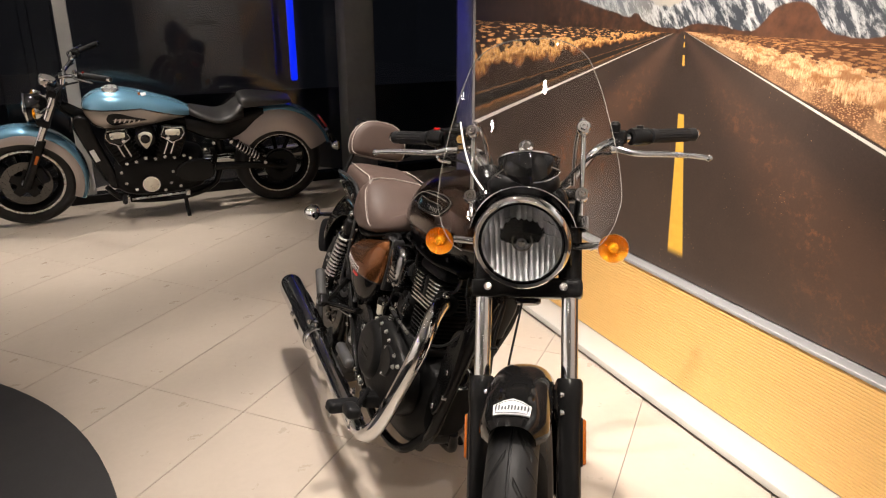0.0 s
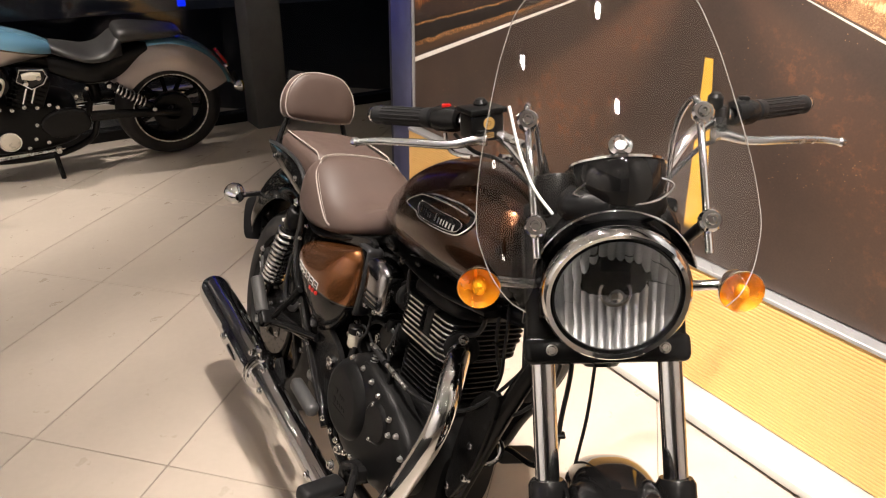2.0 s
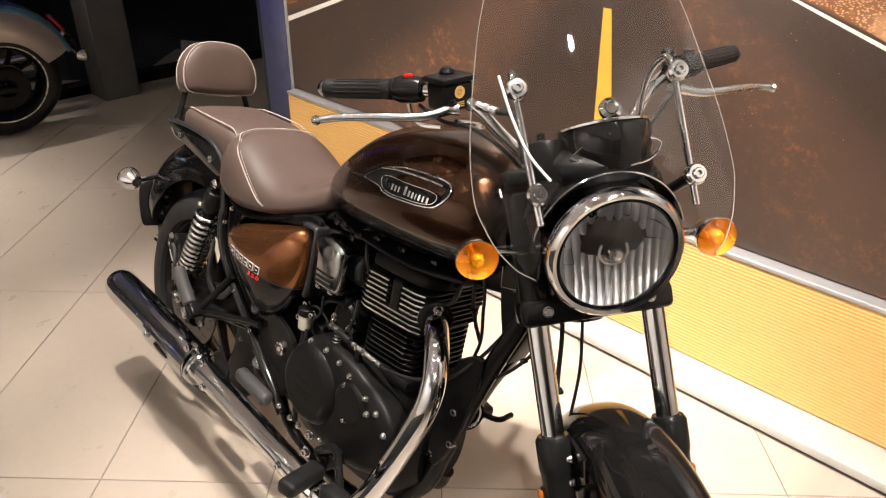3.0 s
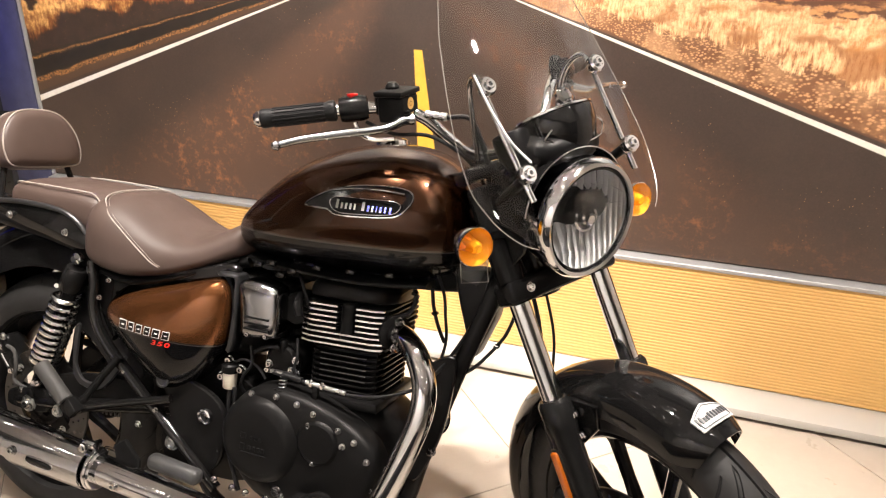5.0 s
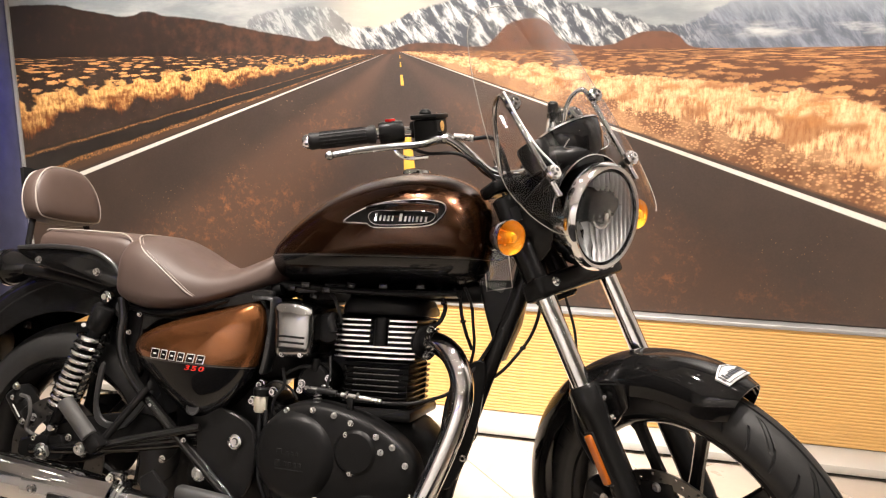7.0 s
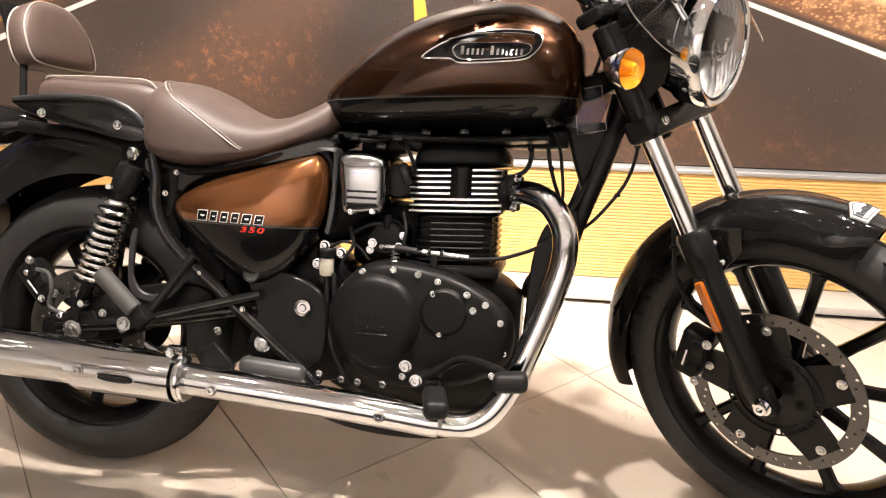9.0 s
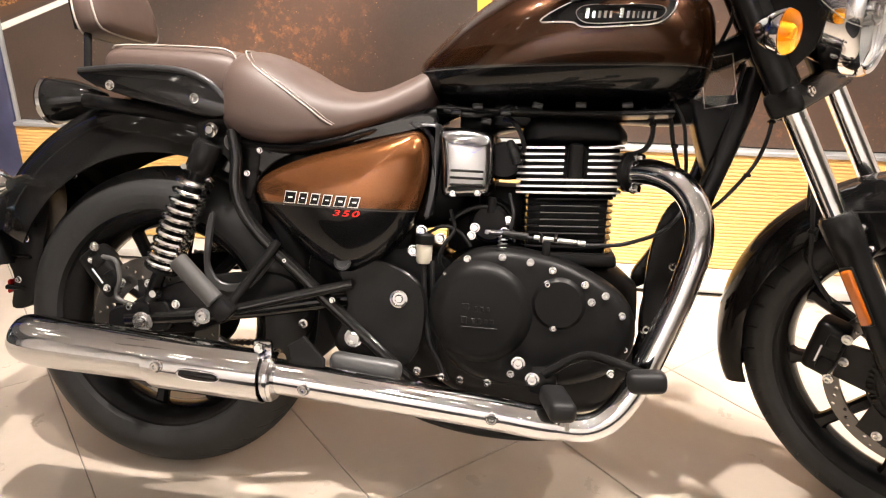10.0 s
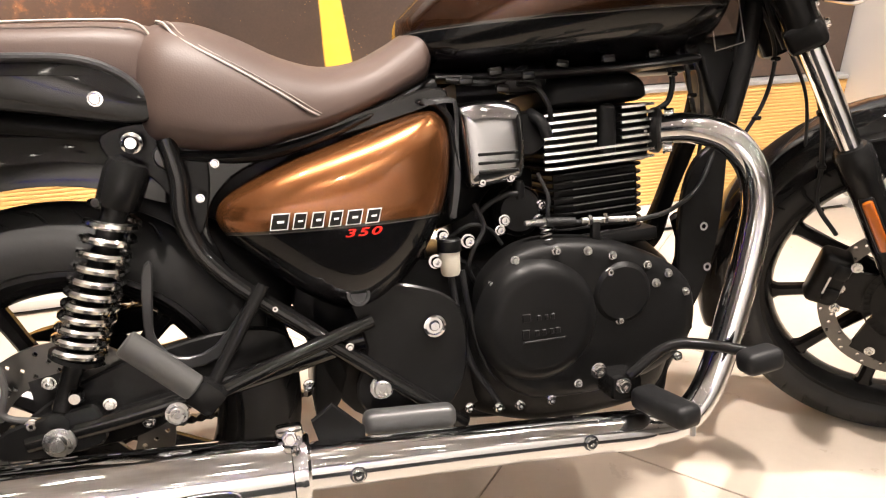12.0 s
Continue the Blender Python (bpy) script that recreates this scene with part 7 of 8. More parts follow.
# ---- engine bay details: hoses, wires, fittings
bp("horn_ring", turned([(0.026, 0.005), (0.030, 0.007), (0.033, 0.006), (0.034, 0.002)], (1.002, -0.020, 0.470), (0.8, -0.45, 0.25), 36), CHROME, "bright horn ring")
bp("horn_cap", turned([(0, 0.018), (0.006, 0.017), (0.010, 0.013), (0.011, 0.009)], (1.002, -0.020, 0.470), (0.8, -0.45, 0.25), 20), CHROME)
bp("vent_elbow", tube([(0.600, -0.098, 0.545), (0.622, -0.100, 0.562), (0.648, -0.100, 0.573), (0.668, -0.100, 0.574)], 0.0042, 5, 10), RUBBER, "thin rubber vent elbow")
bp("vent_nipple", turned([(0.0, -0.014), (0.008, -0.014), (0.0095, -0.004), (0.0095, 0.008), (0.007, 0.014), (0, 0.015)], (0.673, -0.090, 0.578), (0, 0, 1), 16), BLACK_MATT, "ribbed vent nipple")
bp("starter_ring", turned([(0.036, -0.088), (0.0385, -0.090), (0.0405, -0.084)], (0.672, 0, 0.545), (0, 1, 0), 32), BLACK_GLOSS)
bolts([(0.640, -0.094, 0.520), (0.706, -0.094, 0.552)], None, (0, -1, 0), 0.006, CHROME)
for pts, r in (([(0.925, -0.055, 0.770), (0.942, -0.062, 0.748), (0.950, -0.062, 0.724), (0.940, -0.066, 0.694), (0.915, -0.070, 0.680)], 0.0048),
               ([(0.960, -0.05, 0.775), (0.978, -0.055, 0.750), (0.985, -0.055, 0.715), (0.996, -0.05, 0.677), (1.01, -0.04, 0.64)], 0.0040),
               ([(0.985, -0.045, 0.775), (1.003, -0.05, 0.74), (1.010, -0.05, 0.70), (1.015, -0.045, 0.64), (1.00, -0.05, 0.57)], 0.0034),
               ([(1.120, -0.045, 0.840), (1.143, -0.048, 0.790), (1.151, -0.046, 0.744), (1.136, -0.042, 0.684), (1.103, -0.038, 0.632), (1.070, -0.035, 0.594), (1.03, -0.035, 0.565)], 0.0036),
               ([(0.60, -0.085, 0.44), (0.585, -0.105, 0.47), (0.592, -0.112, 0.50), (0.610, -0.110, 0.53), (0.600, -0.100, 0.565)], 0.0036),
               ([(0.560, -0.100, 0.52), (0.590, -0.108, 0.535), (0.620, -0.104, 0.525), (0.640, -0.100, 0.500)], 0.0030),
               ([(0.705, -0.09, 0.60), (0.715, -0.104, 0.565), (0.712, -0.108, 0.54), (0.72, -0.105, 0.515)], 0.0032),
               ([(0.680, -0.06, 0.735), (0.705, -0.092, 0.728), (0.722, -0.100, 0.700), (0.728, -0.094, 0.675)], 0.0040),
               ([(0.575, -0.075, 0.745), (0.62, -0.090, 0.738), (0.66, -0.088, 0.742), (0.70, -0.07, 0.760)], 0.0045)):
    bp("hose", tube(pts, r, 7, 8), RUBBER, "thin black rubber hose")
bp("frame_bracket", plate(rounded([(1.045, 0.620), (0.995, 0.600), (0.968, 0.540), (0.958, 0.440), (0.962, 0.360), (0.990, 0.350), (1.028, 0.440), (1.045, 0.540)], 4), -0.066, -0.052, 0.003, 1), BLACK_SATIN, "black bracket between front frame tube and engine")
bp("engine_hanger", plate(rounded([(1.085, 0.735), (1.062, 0.735), (1.040, 0.660), (1.012, 0.590), (0.975, 0.505), (0.945, 0.455), (0.950, 0.425), (0.985, 0.450), (1.012, 0.520), (1.050, 0.600), (1.078, 0.665)], 4), 0.030, 0.056, 0.004, 2), BLACK_SATIN, "black sheet hanger between engine and frame")
for x, y, z in ((0.948, -0.066, 0.735), (1.150, -0.050, 0.750), (1.120, -0.044, 0.655), (0.990, -0.055, 0.700)):
    bp("hose_clip", box((0.012, 0.014, 0.007), (x, y, z), None, 0.002, 1), BLACK_SATIN)
for x, y, z in ((0.640, -0.104, 0.752), (0.690, -0.104, 0.744), (0.745, -0.100, 0.758), (0.60, -0.09, 0.742), (0.82, -0.100, 0.762), (0.90, -0.090, 0.766), (0.655, -0.09, 0.728)):
    bp("connector", box((0.020, 0.012, 0.013), (x, y, z), Matrix.Rotation(radians(x * 900 % 40 - 20), 3, "Y"), 0.003, 2), BLACK_GLOSS, "small black wiring connector")
bp("coil_block", box((0.07, 0.05, 0.045), (0.70, -0.045, 0.742), None, 0.008, 2), BLACK_SATIN, "black ignition coil")
bp("plug_cap", tube([(0.700, -0.080, 0.690), (0.708, -0.105, 0.676), (0.716, -0.108, 0.655)], 0.0085, 5, 12), RUBBER, "rubber plug cap")
# dark air box, tray and splash guard that close the gaps of the frame
bp("air_box", body([(0.50, 0.06, 0.56, 0.70, 0.5, 3.5), (0.53, 0.09, 0.52, 0.715, 0.5, 3.5), (0.60, 0.085, 0.535, 0.71, 0.5, 3.5), (0.645, 0.055, 0.57, 0.70, 0.5, 3.2)], 24), BLACK_MATT, "black air box")
bp("tray", box((0.23, 0.15, 0.17), (0.475, 0, 0.405), None, 0.02, 2), BLACK_MATT, "black battery tray")
bp("splash_guard", plate(rounded([(0.335, 0.60), (0.38, 0.60), (0.40, 0.45), (0.395, 0.32), (0.36, 0.26), (0.342, 0.27), (0.350, 0.38), (0.342, 0.50)], 4), -0.085, 0.085, 0.004, 2), BLACK_MATT, "black splash guard")
bp("engine_mount", plate(rounded([(0.965, 0.440), (1.000, 0.505), (1.022, 0.505), (1.018, 0.470), (0.995, 0.400), (0.985, 0.345), (0.960, 0.345), (0.955, 0.39)], 4), -0.055, -0.043, 0.003, 1), BLACK_SATIN, "black front engine mount plate")
bolts([(1.005, -0.058, 0.485), (0.968, -0.058, 0.365), (1.012, -0.058, 0.415)], None, (0, -1, 0), 0.0085, CHROME, h=0.010)
bp("sprocket", turned([(0.035, 0.078), (0.098, 0.078), (0.102, 0.082), (0.098, 0.086), (0.035, 0.086)], (RX, 0, RZ), (0, 1, 0), 48), BLACK_SATIN, "dark rear chain sprocket")
for z0, z1 in ((0.418, 0.40), (0.214, 0.255)):
    links = bmesh.new()
    bars = []
    for k in range(69):
        f = k / 68
        wave = 0.0022 * (1 if k % 2 else -1)
        c = Vector((0.50 * f, 0.084, z0 + (z1 - z0) * f))
        bars.append([c + Vector((0, dy, dz)) for dy, dz in ((-0.006 - wave, -0.0055 + wave), (0.006 + wave, -0.0055 + wave), (0.006 + wave, 0.0055 - wave), (-0.006 - wave, 0.0055 - wave))])
    skin(links, bars)
    bp("chain_run", links, DISC_STEEL, "dull steel drive chain run", smooth=0)
bp("hugger", plate(rounded([(0.135, 0.516), (0.150, 0.53), (0.142, 0.46), (0.142, 0.43), (0.165, 0.40), (0.215, 0.408), (0.275, 0.478), (0.282, 0.468), (0.222, 0.392), (0.160, 0.385), (0.130, 0.418)], 3), -0.125, -0.117, 0.002, 1), GREY_PLASTIC, "bent grey hose bracket")
bp("arm_plate", plate(rounded([(-0.045, 0.300), (-0.035, 0.335), (0.03, 0.375), (0.12, 0.405), (0.24, 0.425), (0.31, 0.410), (0.31, 0.355), (0.20, 0.330), (0.10, 0.292), (0.0, 0.285)], 4), -0.115, -0.103, 0.003, 1), BLACK_SATIN, "black swing arm side plate")
bp("gearbox_back", plate(rounded([(0.33, 0.47), (0.47, 0.49), (0.60, 0.47), (0.64, 0.40), (0.63, 0.28), (0.55, 0.235), (0.42, 0.25), (0.36, 0.33)], 4), -0.085, -0.02, 0.006, 2), BLACK_MATT, "black gearbox rear casting")
bp("under_seat_panel", plate(rounded([(0.160, 0.700), (0.24, 0.690), (0.40, 0.700), (0.54, 0.735), (0.56, 0.715), (0.45, 0.685), (0.30, 0.650), (0.245, 0.615), (0.225, 0.570), (0.240, 0.520), (0.225, 0.505), (0.200, 0.550), (0.190, 0.620)], 4), -0.112, -0.096, 0.003, 1), BLACK_GLOSS, "glossy black panel under the seat edge")
bp("spine_cover", body([(0.60, 0.035, 0.700, 0.748, 0.5, 3), (0.66, 0.050, 0.704, 0.750, 0.5, 3), (0.80, 0.050, 0.735, 0.765, 0.5, 3), (0.96, 0.045, 0.735, 0.778, 0.5, 3), (1.02, 0.03, 0.74, 0.79, 0.5, 3)], 20), BLACK_MATT, "black cover under the tank")
# small bright fixings, added to stand in for scattered white glints
bolts([(0.245, -0.137, 0.655), (0.222, -0.139, 0.612), (0.300, -0.140, 0.455), (0.395, -0.146, 0.388)], None, (0, -1, 0), 0.0042, BRIGHT)
bolts([(0.606, -0.150, 0.264), (0.561, -0.152, 0.272), (0.640, -0.150, 0.262), (0.690, -0.150, 0.262), (0.905, -0.150, 0.300), (0.925, -0.145, 0.345)], None, (0, -1, 0), 0.0058, BRIGHT)
bolts([(0.075, -0.130, 0.350), (-0.020, -0.133, 0.338), (0.12, -0.132, 0.318), (0.335, -0.132, 0.335)], None, (0, -1, 0), 0.0065, BRIGHT)
bolts([(-0.120, -0.106, 0.420), (-0.085, -0.108, 0.365)], None, (0, -1, 0), 0.006, BRIGHT)

for x, z in ((-0.300, 0.52), (-0.310, 0.47), (-0.325, 0.40), (-0.340, 0.33)):
    bp("bracket_rib", box((0.050, 0.070, 0.010), (x - 0.015, 0, z), None, 0.003, 1), BLACK_SATIN, "black bracket rib")
bolts([(-0.305, -0.036, 0.50), (-0.322, -0.036, 0.44), (-0.343, -0.036, 0.35)], None, (0, -1, 0), 0.0055, BRIGHT)

bp("shield_slot", moved(body([(-0.034, 0.0035, -0.003, 0.003, 0.5, 2), (-0.028, 0.0040, -0.0065, 0.0065, 0.5, 2.4), (0.028, 0.0040, -0.0065, 0.0065, 0.5, 2.4), (0.034, 0.0035, -0.003, 0.003, 0.5, 2)], 16), Matrix.Translation((0.195, -0.2715, 0.262)) @ Matrix.Rotation(radians(3), 4, "Y")), BLACK_GLOSS, "dark slot in the heat shield", sh_)
bp("shield_rim", tube([(0.195 - 0.040, -0.2715, 0.264), (0.170, -0.2725, 0.2715), (0.220, -0.2715, 0.269), (0.195 + 0.040, -0.2705, 0.260), (0.220, -0.2715, 0.253), (0.170, -0.2725, 0.2555), (0.195 - 0.040, -0.2715, 0.264)], 0.0016, 5, 8), CHROME, "", sh_)

# added sheet that keeps the gap under the seat black
bp("inner_panel", plate(rounded([(0.17, 0.70), (0.30, 0.69), (0.42, 0.71), (0.42, 0.60), (0.30, 0.56), (0.22, 0.58), (0.18, 0.63)], 4), -0.078, 0.078, 0.005, 2), BLACK_MATT, "black panel under the seat")

# added block that makes the gap behind the starter dark
bp("gap_filler", box((0.15, 0.08, 0.14), (0.655, 0.02, 0.545), None, 0.02, 2), BLACK_MATT, "black filler block behind the starter")

# ---------------------------------------------------------------- the second motorcycle by the glazing
other = root("motorcycle", Matrix.Translation((-2.775, 0.28, FLOOR + 0.004)) @ Matrix.Rotation(radians(-91.8), 4, "Z") @ Matrix.Rotation(radians(-10), 4, "X"),
             "pale blue and taupe cruiser motorcycle parked by the dark glazing", "motorcycle")


def op(name, bm, mat, label="", parent=None, smooth=35.0):
    return part(name, bm, mat, parent or other, label, smooth)


HEAD2 = Vector((1.36, 0, 0.86))
AX2 = Vector((-math.sin(radians(29)), 0, math.cos(radians(29))))
TURN2 = Matrix.Translation(HEAD2) @ Matrix.Rotation(radians(6), 4, AX2) @ Matrix.Translation(-HEAD2)


def qp(name, bm, mat, label="", parent=None, smooth=35.0):
    ob = part(name, bm, mat, parent or other, label, smooth)
    if parent is None:
        ob.matrix_local = TURN2
    return ob


def second_bike():
    wheel(op, 0.0, 0.31, 0.312, 0.150, 0.215, 10, "black spoked rear wheel with a polished rim lip", (0.08, 0.12, 0.075))
    fw = wheel(qp, 1.64, 0.318, 0.318, 0.130, 0.215, 10, "black spoked front wheel with a polished rim lip", (0.095, 0.150, 0.068))
    for put, x, z in ((op, 0.0, 0.31), (qp, 1.64, 0.318)):
        for s in (-1, 1):
            put("rim_lip", turned([(0.221, 0.054 * s), (0.227, 0.056 * s), (0.228, 0.061 * s), (0.222, 0.064 * s), (0.214, 0.062 * s)], (x, 0, z), (0, 1, 0), 64, closed=True), STEEL, "polished rim lip")
    op("hub_cap", turned([(0, 0.10), (0.018, 0.10), (0.026, 0.09), (0.03, 0.06)], (0, 0, 0.31), (0, 1, 0), 24), STEEL)
    qp("hub_cap", turned([(0, 0.105), (0.018, 0.105), (0.03, 0.095), (0.035, 0.06)], (1.64, 0, 0.318), (0, 1, 0), 24), STEEL)
    op("belt_pulley", turned([(0.05, 0.085), (0.112, 0.085), (0.116, 0.09), (0.116, 0.11), (0.112, 0.115), (0.05, 0.11)], (0, 0, 0.31), (0, 1, 0), 48), BLACK_SATIN)
    # mudguards: taupe skirt, blue crown
    op("rear_mudguard", fender_body(0.02, 0.33, 0.415, 30, 160, 0.135, 0.165, 0.004, bmesh.new(), 0.12), TAUPE_PAINT, "taupe rear mudguard with a blue crown")
    op("mudguard_crown", fender_body(0.02, 0.33, 0.420, 68, 163, 0.085, 0.035, 0.004, bmesh.new(), 0.1), BLUE_PAINT, "pale blue mudguard crown")
    qp("front_mudguard", fender_body(1.64, 0.318, 0.370, 68, 205, 0.100, 0.085, 0.004, bmesh.new(), 0.12), TAUPE_PAINT, "taupe front mudguard with a blue crown")
    qp("mudguard_crown", fender_body(1.64, 0.318, 0.376, 66, 206, 0.086, 0.048, 0.004, bmesh.new(), 0.12), BLUE_PAINT, "pale blue mudguard crown")
    # tank
    secs = [(0.575, 0.03, 0.70, 0.74, 0.5, 2.2), (0.60, 0.075, 0.69, 0.765, 0.5, 2.3), (0.70, 0.125, 0.68, 0.812, 0.45, 2.4), (0.84, 0.155, 0.655, 0.858, 0.42, 2.4), (0.97, 0.165, 0.635, 0.895, 0.42, 2.4), (1.08, 0.160, 0.635, 0.905, 0.45, 2.4), (1.17, 0.135, 0.66, 0.880, 0.5, 2.4), (1.225, 0.09, 0.72, 0.840, 0.5, 2.2), (1.24, 0.03, 0.76, 0.81, 0.5, 2)]
    m = Mat("blue_over_taupe_tank_paint", (0.2, 0.4, 0.6), 0.25, 0.5, 1.0)
    x, y, z = m.xyz()
    line = z - ((x - 0.59) * 0.31).least(0.092) - 0.706
    lower = line.step(0.0, 0.002)
    col = mixed(lower, (0.36, 0.31, 0.28), (0.17, 0.38, 0.54))
    m.put("Base Color", mixed(line.band(-0.004, 0.004, 0.001), col, (0.02, 0.018, 0.016)))
    tk = op("fuel_tank", body(secs, 40, n=4), m, "pale blue fuel tank with a taupe side panel", smooth=60)
    op("fuel_cap", turned([(0, 0.012), (0.045, 0.012), (0.052, 0.006), (0.054, -0.01)], (1.055, 0.03, 0.902), (0.0, 0.2, 1), 32), STEEL, "round metal fuel cap", tk)
    op("tank_sticker", box((0.06, 0.035, 0.002), (0.875, 0.055, 0.863), Matrix.Rotation(radians(16), 3, "Y") @ Matrix.Rotation(radians(-16), 3, "X"), 0, 1), DECAL, "pale sticker", tk)
    op("tank_sticker", box((0.028, 0.03, 0.003), (0.895, 0.055, 0.8685), Matrix.Rotation(radians(16), 3, "Y") @ Matrix.Rotation(radians(-16), 3, "X"), 0, 1), AMBER_MARK, "orange sticker mark", tk)
    # plain dark wing-like emblem on the side panel
    xs = [q[0] for q in secs]

    def face(xx, d, zz):
        w, lo, hi, mid, sq = (float(np.interp(xx, xs, [q[k] for q in secs])) for k in range(1, 6))
        zc = lo + (hi - lo) * mid
        f = min(0.98, abs(zz - zc) / ((hi - zc) if zz > zc else (zc - lo)))
        return Vector((xx, w * (1 - f**sq) ** (1 / sq) + d, zz))

    em = op("emblem", plate(rounded([(1.10, 0.735), (1.08, 0.775), (1.02, 0.778), (0.94, 0.752), (0.86, 0.728), (0.93, 0.722), (1.0, 0.712), (1.06, 0.700)], 4), -0.004, 0.007, 0, 1, None, face), BLACK_SATIN, "dark swept emblem shape", tk, smooth=0)
    for k in range(6):
        a = 1.05 - 0.028 * k
        op("emblem_bar", plate([(a, 0.722 - 0.001 * k), (a + 0.010, 0.722 - 0.001 * k), (a - 0.004, 0.748 - 0.003 * k), (a - 0.010, 0.746 - 0.003 * k)], 0.007, 0.0085, 0, 1, None, face), TAUPE_PAINT, parent=em, smooth=0)
    # seats
    op("rider_seat", body([(0.24, 0.13, 0.66, 0.80, 0.5, 2.6), (0.28, 0.15, 0.665, 0.770, 0.5, 2.8), (0.34, 0.155, 0.655, 0.718, 0.5, 2.8), (0.42, 0.15, 0.655, 0.705, 0.5, 2.8), (0.51, 0.12, 0.675, 0.735, 0.5, 2.6), (0.59, 0.07, 0.70, 0.765, 0.5, 2.4)], 32), BLACK_LEATHER, "black leather rider seat", smooth=60)
    op("pillion_seat", body([(-0.10, 0.075, 0.762, 0.782, 0.5, 2.8), (-0.06, 0.10, 0.755, 0.795, 0.5, 3), (0.05, 0.12, 0.750, 0.812, 0.5, 3), (0.18, 0.125, 0.745, 0.828, 0.5, 3), (0.245, 0.115, 0.735, 0.822, 0.5, 2.8), (0.265, 0.07, 0.74, 0.80, 0.5, 2.4)], 32), BLACK_LEATHER, "black leather pillion seat", smooth=60)
    op("seat_frame", body([(0.10, 0.10, 0.60, 0.74, 0.5, 3), (0.30, 0.13, 0.53, 0.70, 0.5, 3), (0.45, 0.13, 0.52, 0.67, 0.5, 3), (0.62, 0.10, 0.60, 0.70, 0.5, 3)], 24), BLACK_SATIN)
    # engine
    op("crankcase", body([(0.52, 0.08, 0.24, 0.42, 0.5, 3), (0.56, 0.15, 0.20, 0.46, 0.5, 3.2), (0.75, 0.18, 0.17, 0.50, 0.5, 3.4), (1.0, 0.18, 0.18, 0.50, 0.5, 3.4), (1.10, 0.14, 0.22, 0.46, 0.5, 3)], 32), BLACK_MATT, "black V-twin engine case")
    op("primary_cover", plate(rounded([(0.47, 0.36), (0.50, 0.42), (0.60, 0.44), (0.70, 0.40), (0.72, 0.34), (0.66, 0.28), (0.55, 0.28), (0.48, 0.31)], 5), 0.15, 0.205, 0.015, 3), BLACK_SATIN, "black belt drive cover")
    op("clutch_badge", turned([(0, 0.215), (0.040, 0.215), (0.048, 0.210), (0.054, 0.205), (0.054, 0.17)], (0.885, 0, 0.295), (0, 1, 0), 36), CREAM_ENAMEL, "round cream engine badge")
    op("badge_ring", turned([(0.050, 0.212), (0.056, 0.212), (0.058, 0.204), (0.058, 0.18), (0.052, 0.18)], (0.885, 0, 0.295), (0, 1, 0), 36, closed=True), CHROME)
    for dx, tiltd in ((1.05, -24), (0.715, 24)):
        c = Vector((dx, 0.06, 0.57))
        t = Matrix.Rotation(radians(-tiltd), 3, "Y")
        cyl = op("cylinder", box((0.15, 0.20, 0.22), c + Vector((-0.02 if dx > 0.9 else 0.02, 0, -0.05)), t, 0.02, 2), BLACK_MATT, "black V-twin cylinder")
        for k in range(7):
            op("fin", box((0.165, 0.215, 0.006), c + t @ Vector((0, 0, -0.13 + 0.025 * k)) + Vector((-0.02 if dx > 0.9 else 0.02, 0, 0)), t, 0.002, 1), BLACK_SATIN, parent=cyl)
        f = lambda q: (c.x + q[0], 0.63 + q[1])
        sgn = 1 if dx > 0.9 else -1
        head_out = [f((0.075 * sgn, 0.01)), f((0.060 * sgn, 0.045)), f((-0.05 * sgn, 0.055)), f((-0.072 * sgn, -0.005)), f((-0.01 * sgn, -0.055)), f((0.05 * sgn, -0.03))]
        h2 = op("head_cover", plate(head_out, 0.155, 0.195, 0.008, 2), BLACK_GLOSS, "black head cover with bright rim")
        ring = [(x_, 0.197, z_) for x_, z_ in head_out]
        op("head_rim", tube(ring + ring[:1], 0.0045, 1, 8), CHROME, "bright rim", h2)
        op("head_cap", moved(body([(-0.045, 0.012, -0.014, 0.014, 0.5, 2.4), (0.0, 0.016, -0.022, 0.022, 0.5, 2.6), (0.045, 0.012, -0.014, 0.014, 0.5, 2.4)], 16), Matrix.Translation((c.x, 0.200, 0.648))), CREAM_ENAMEL, "cream cast cap", h2)
        for e in (-1, 1):
            op("cap_nut", turned([(0, 0.02), (0.012, 0.016), (0.016, 0)], (c.x + 0.032 * e, 0.198, 0.625 + 0.012 * e * sgn), (0, 1, 0), 14), CHROME, parent=h2)
        for e in (-0.02, 0.022):
            op("push_tube", rod((c.x + e + 0.012 * -sgn, 0.185, 0.580), (c.x + e - 0.045 * sgn, 0.175, 0.49), 0.0055, 10), CHROME, parent=h2)
    tear = rounded([(0.845, 0.64), (0.885, 0.658), (0.925, 0.64), (0.922, 0.60), (0.886, 0.545), (0.848, 0.60)], 4)
    ac = op("air_cover", plate(tear, 0.17, 0.215, 0.012, 3), CREAM_ENAMEL, "cream teardrop air cover")
    op("air_dial", turned([(0, 0.226), (0.020, 0.226), (0.030, 0.218), (0.032, 0.20)], (0.886, 0, 0.617), (0, 1, 0), 28), BLACK_GLOSS, "dark round centre", ac)
    op("air_body", turned([(0, 0.19), (0.06, 0.19), (0.068, 0.17), (0.068, 0.05)], (0.886, 0, 0.61), (0, 1, 0), 32), BLACK_SATIN)
    bolt_spots = [(0.62, 0.45), (0.66, 0.47), (0.72, 0.46), (0.78, 0.47), (0.84, 0.46), (0.90, 0.47), (0.96, 0.45), (1.02, 0.44), (1.06, 0.38), (1.04, 0.30), (0.98, 0.25), (0.80, 0.23), (0.76, 0.28), (0.74, 0.36), (0.70, 0.25), (0.52, 0.50), (0.46, 0.54)]
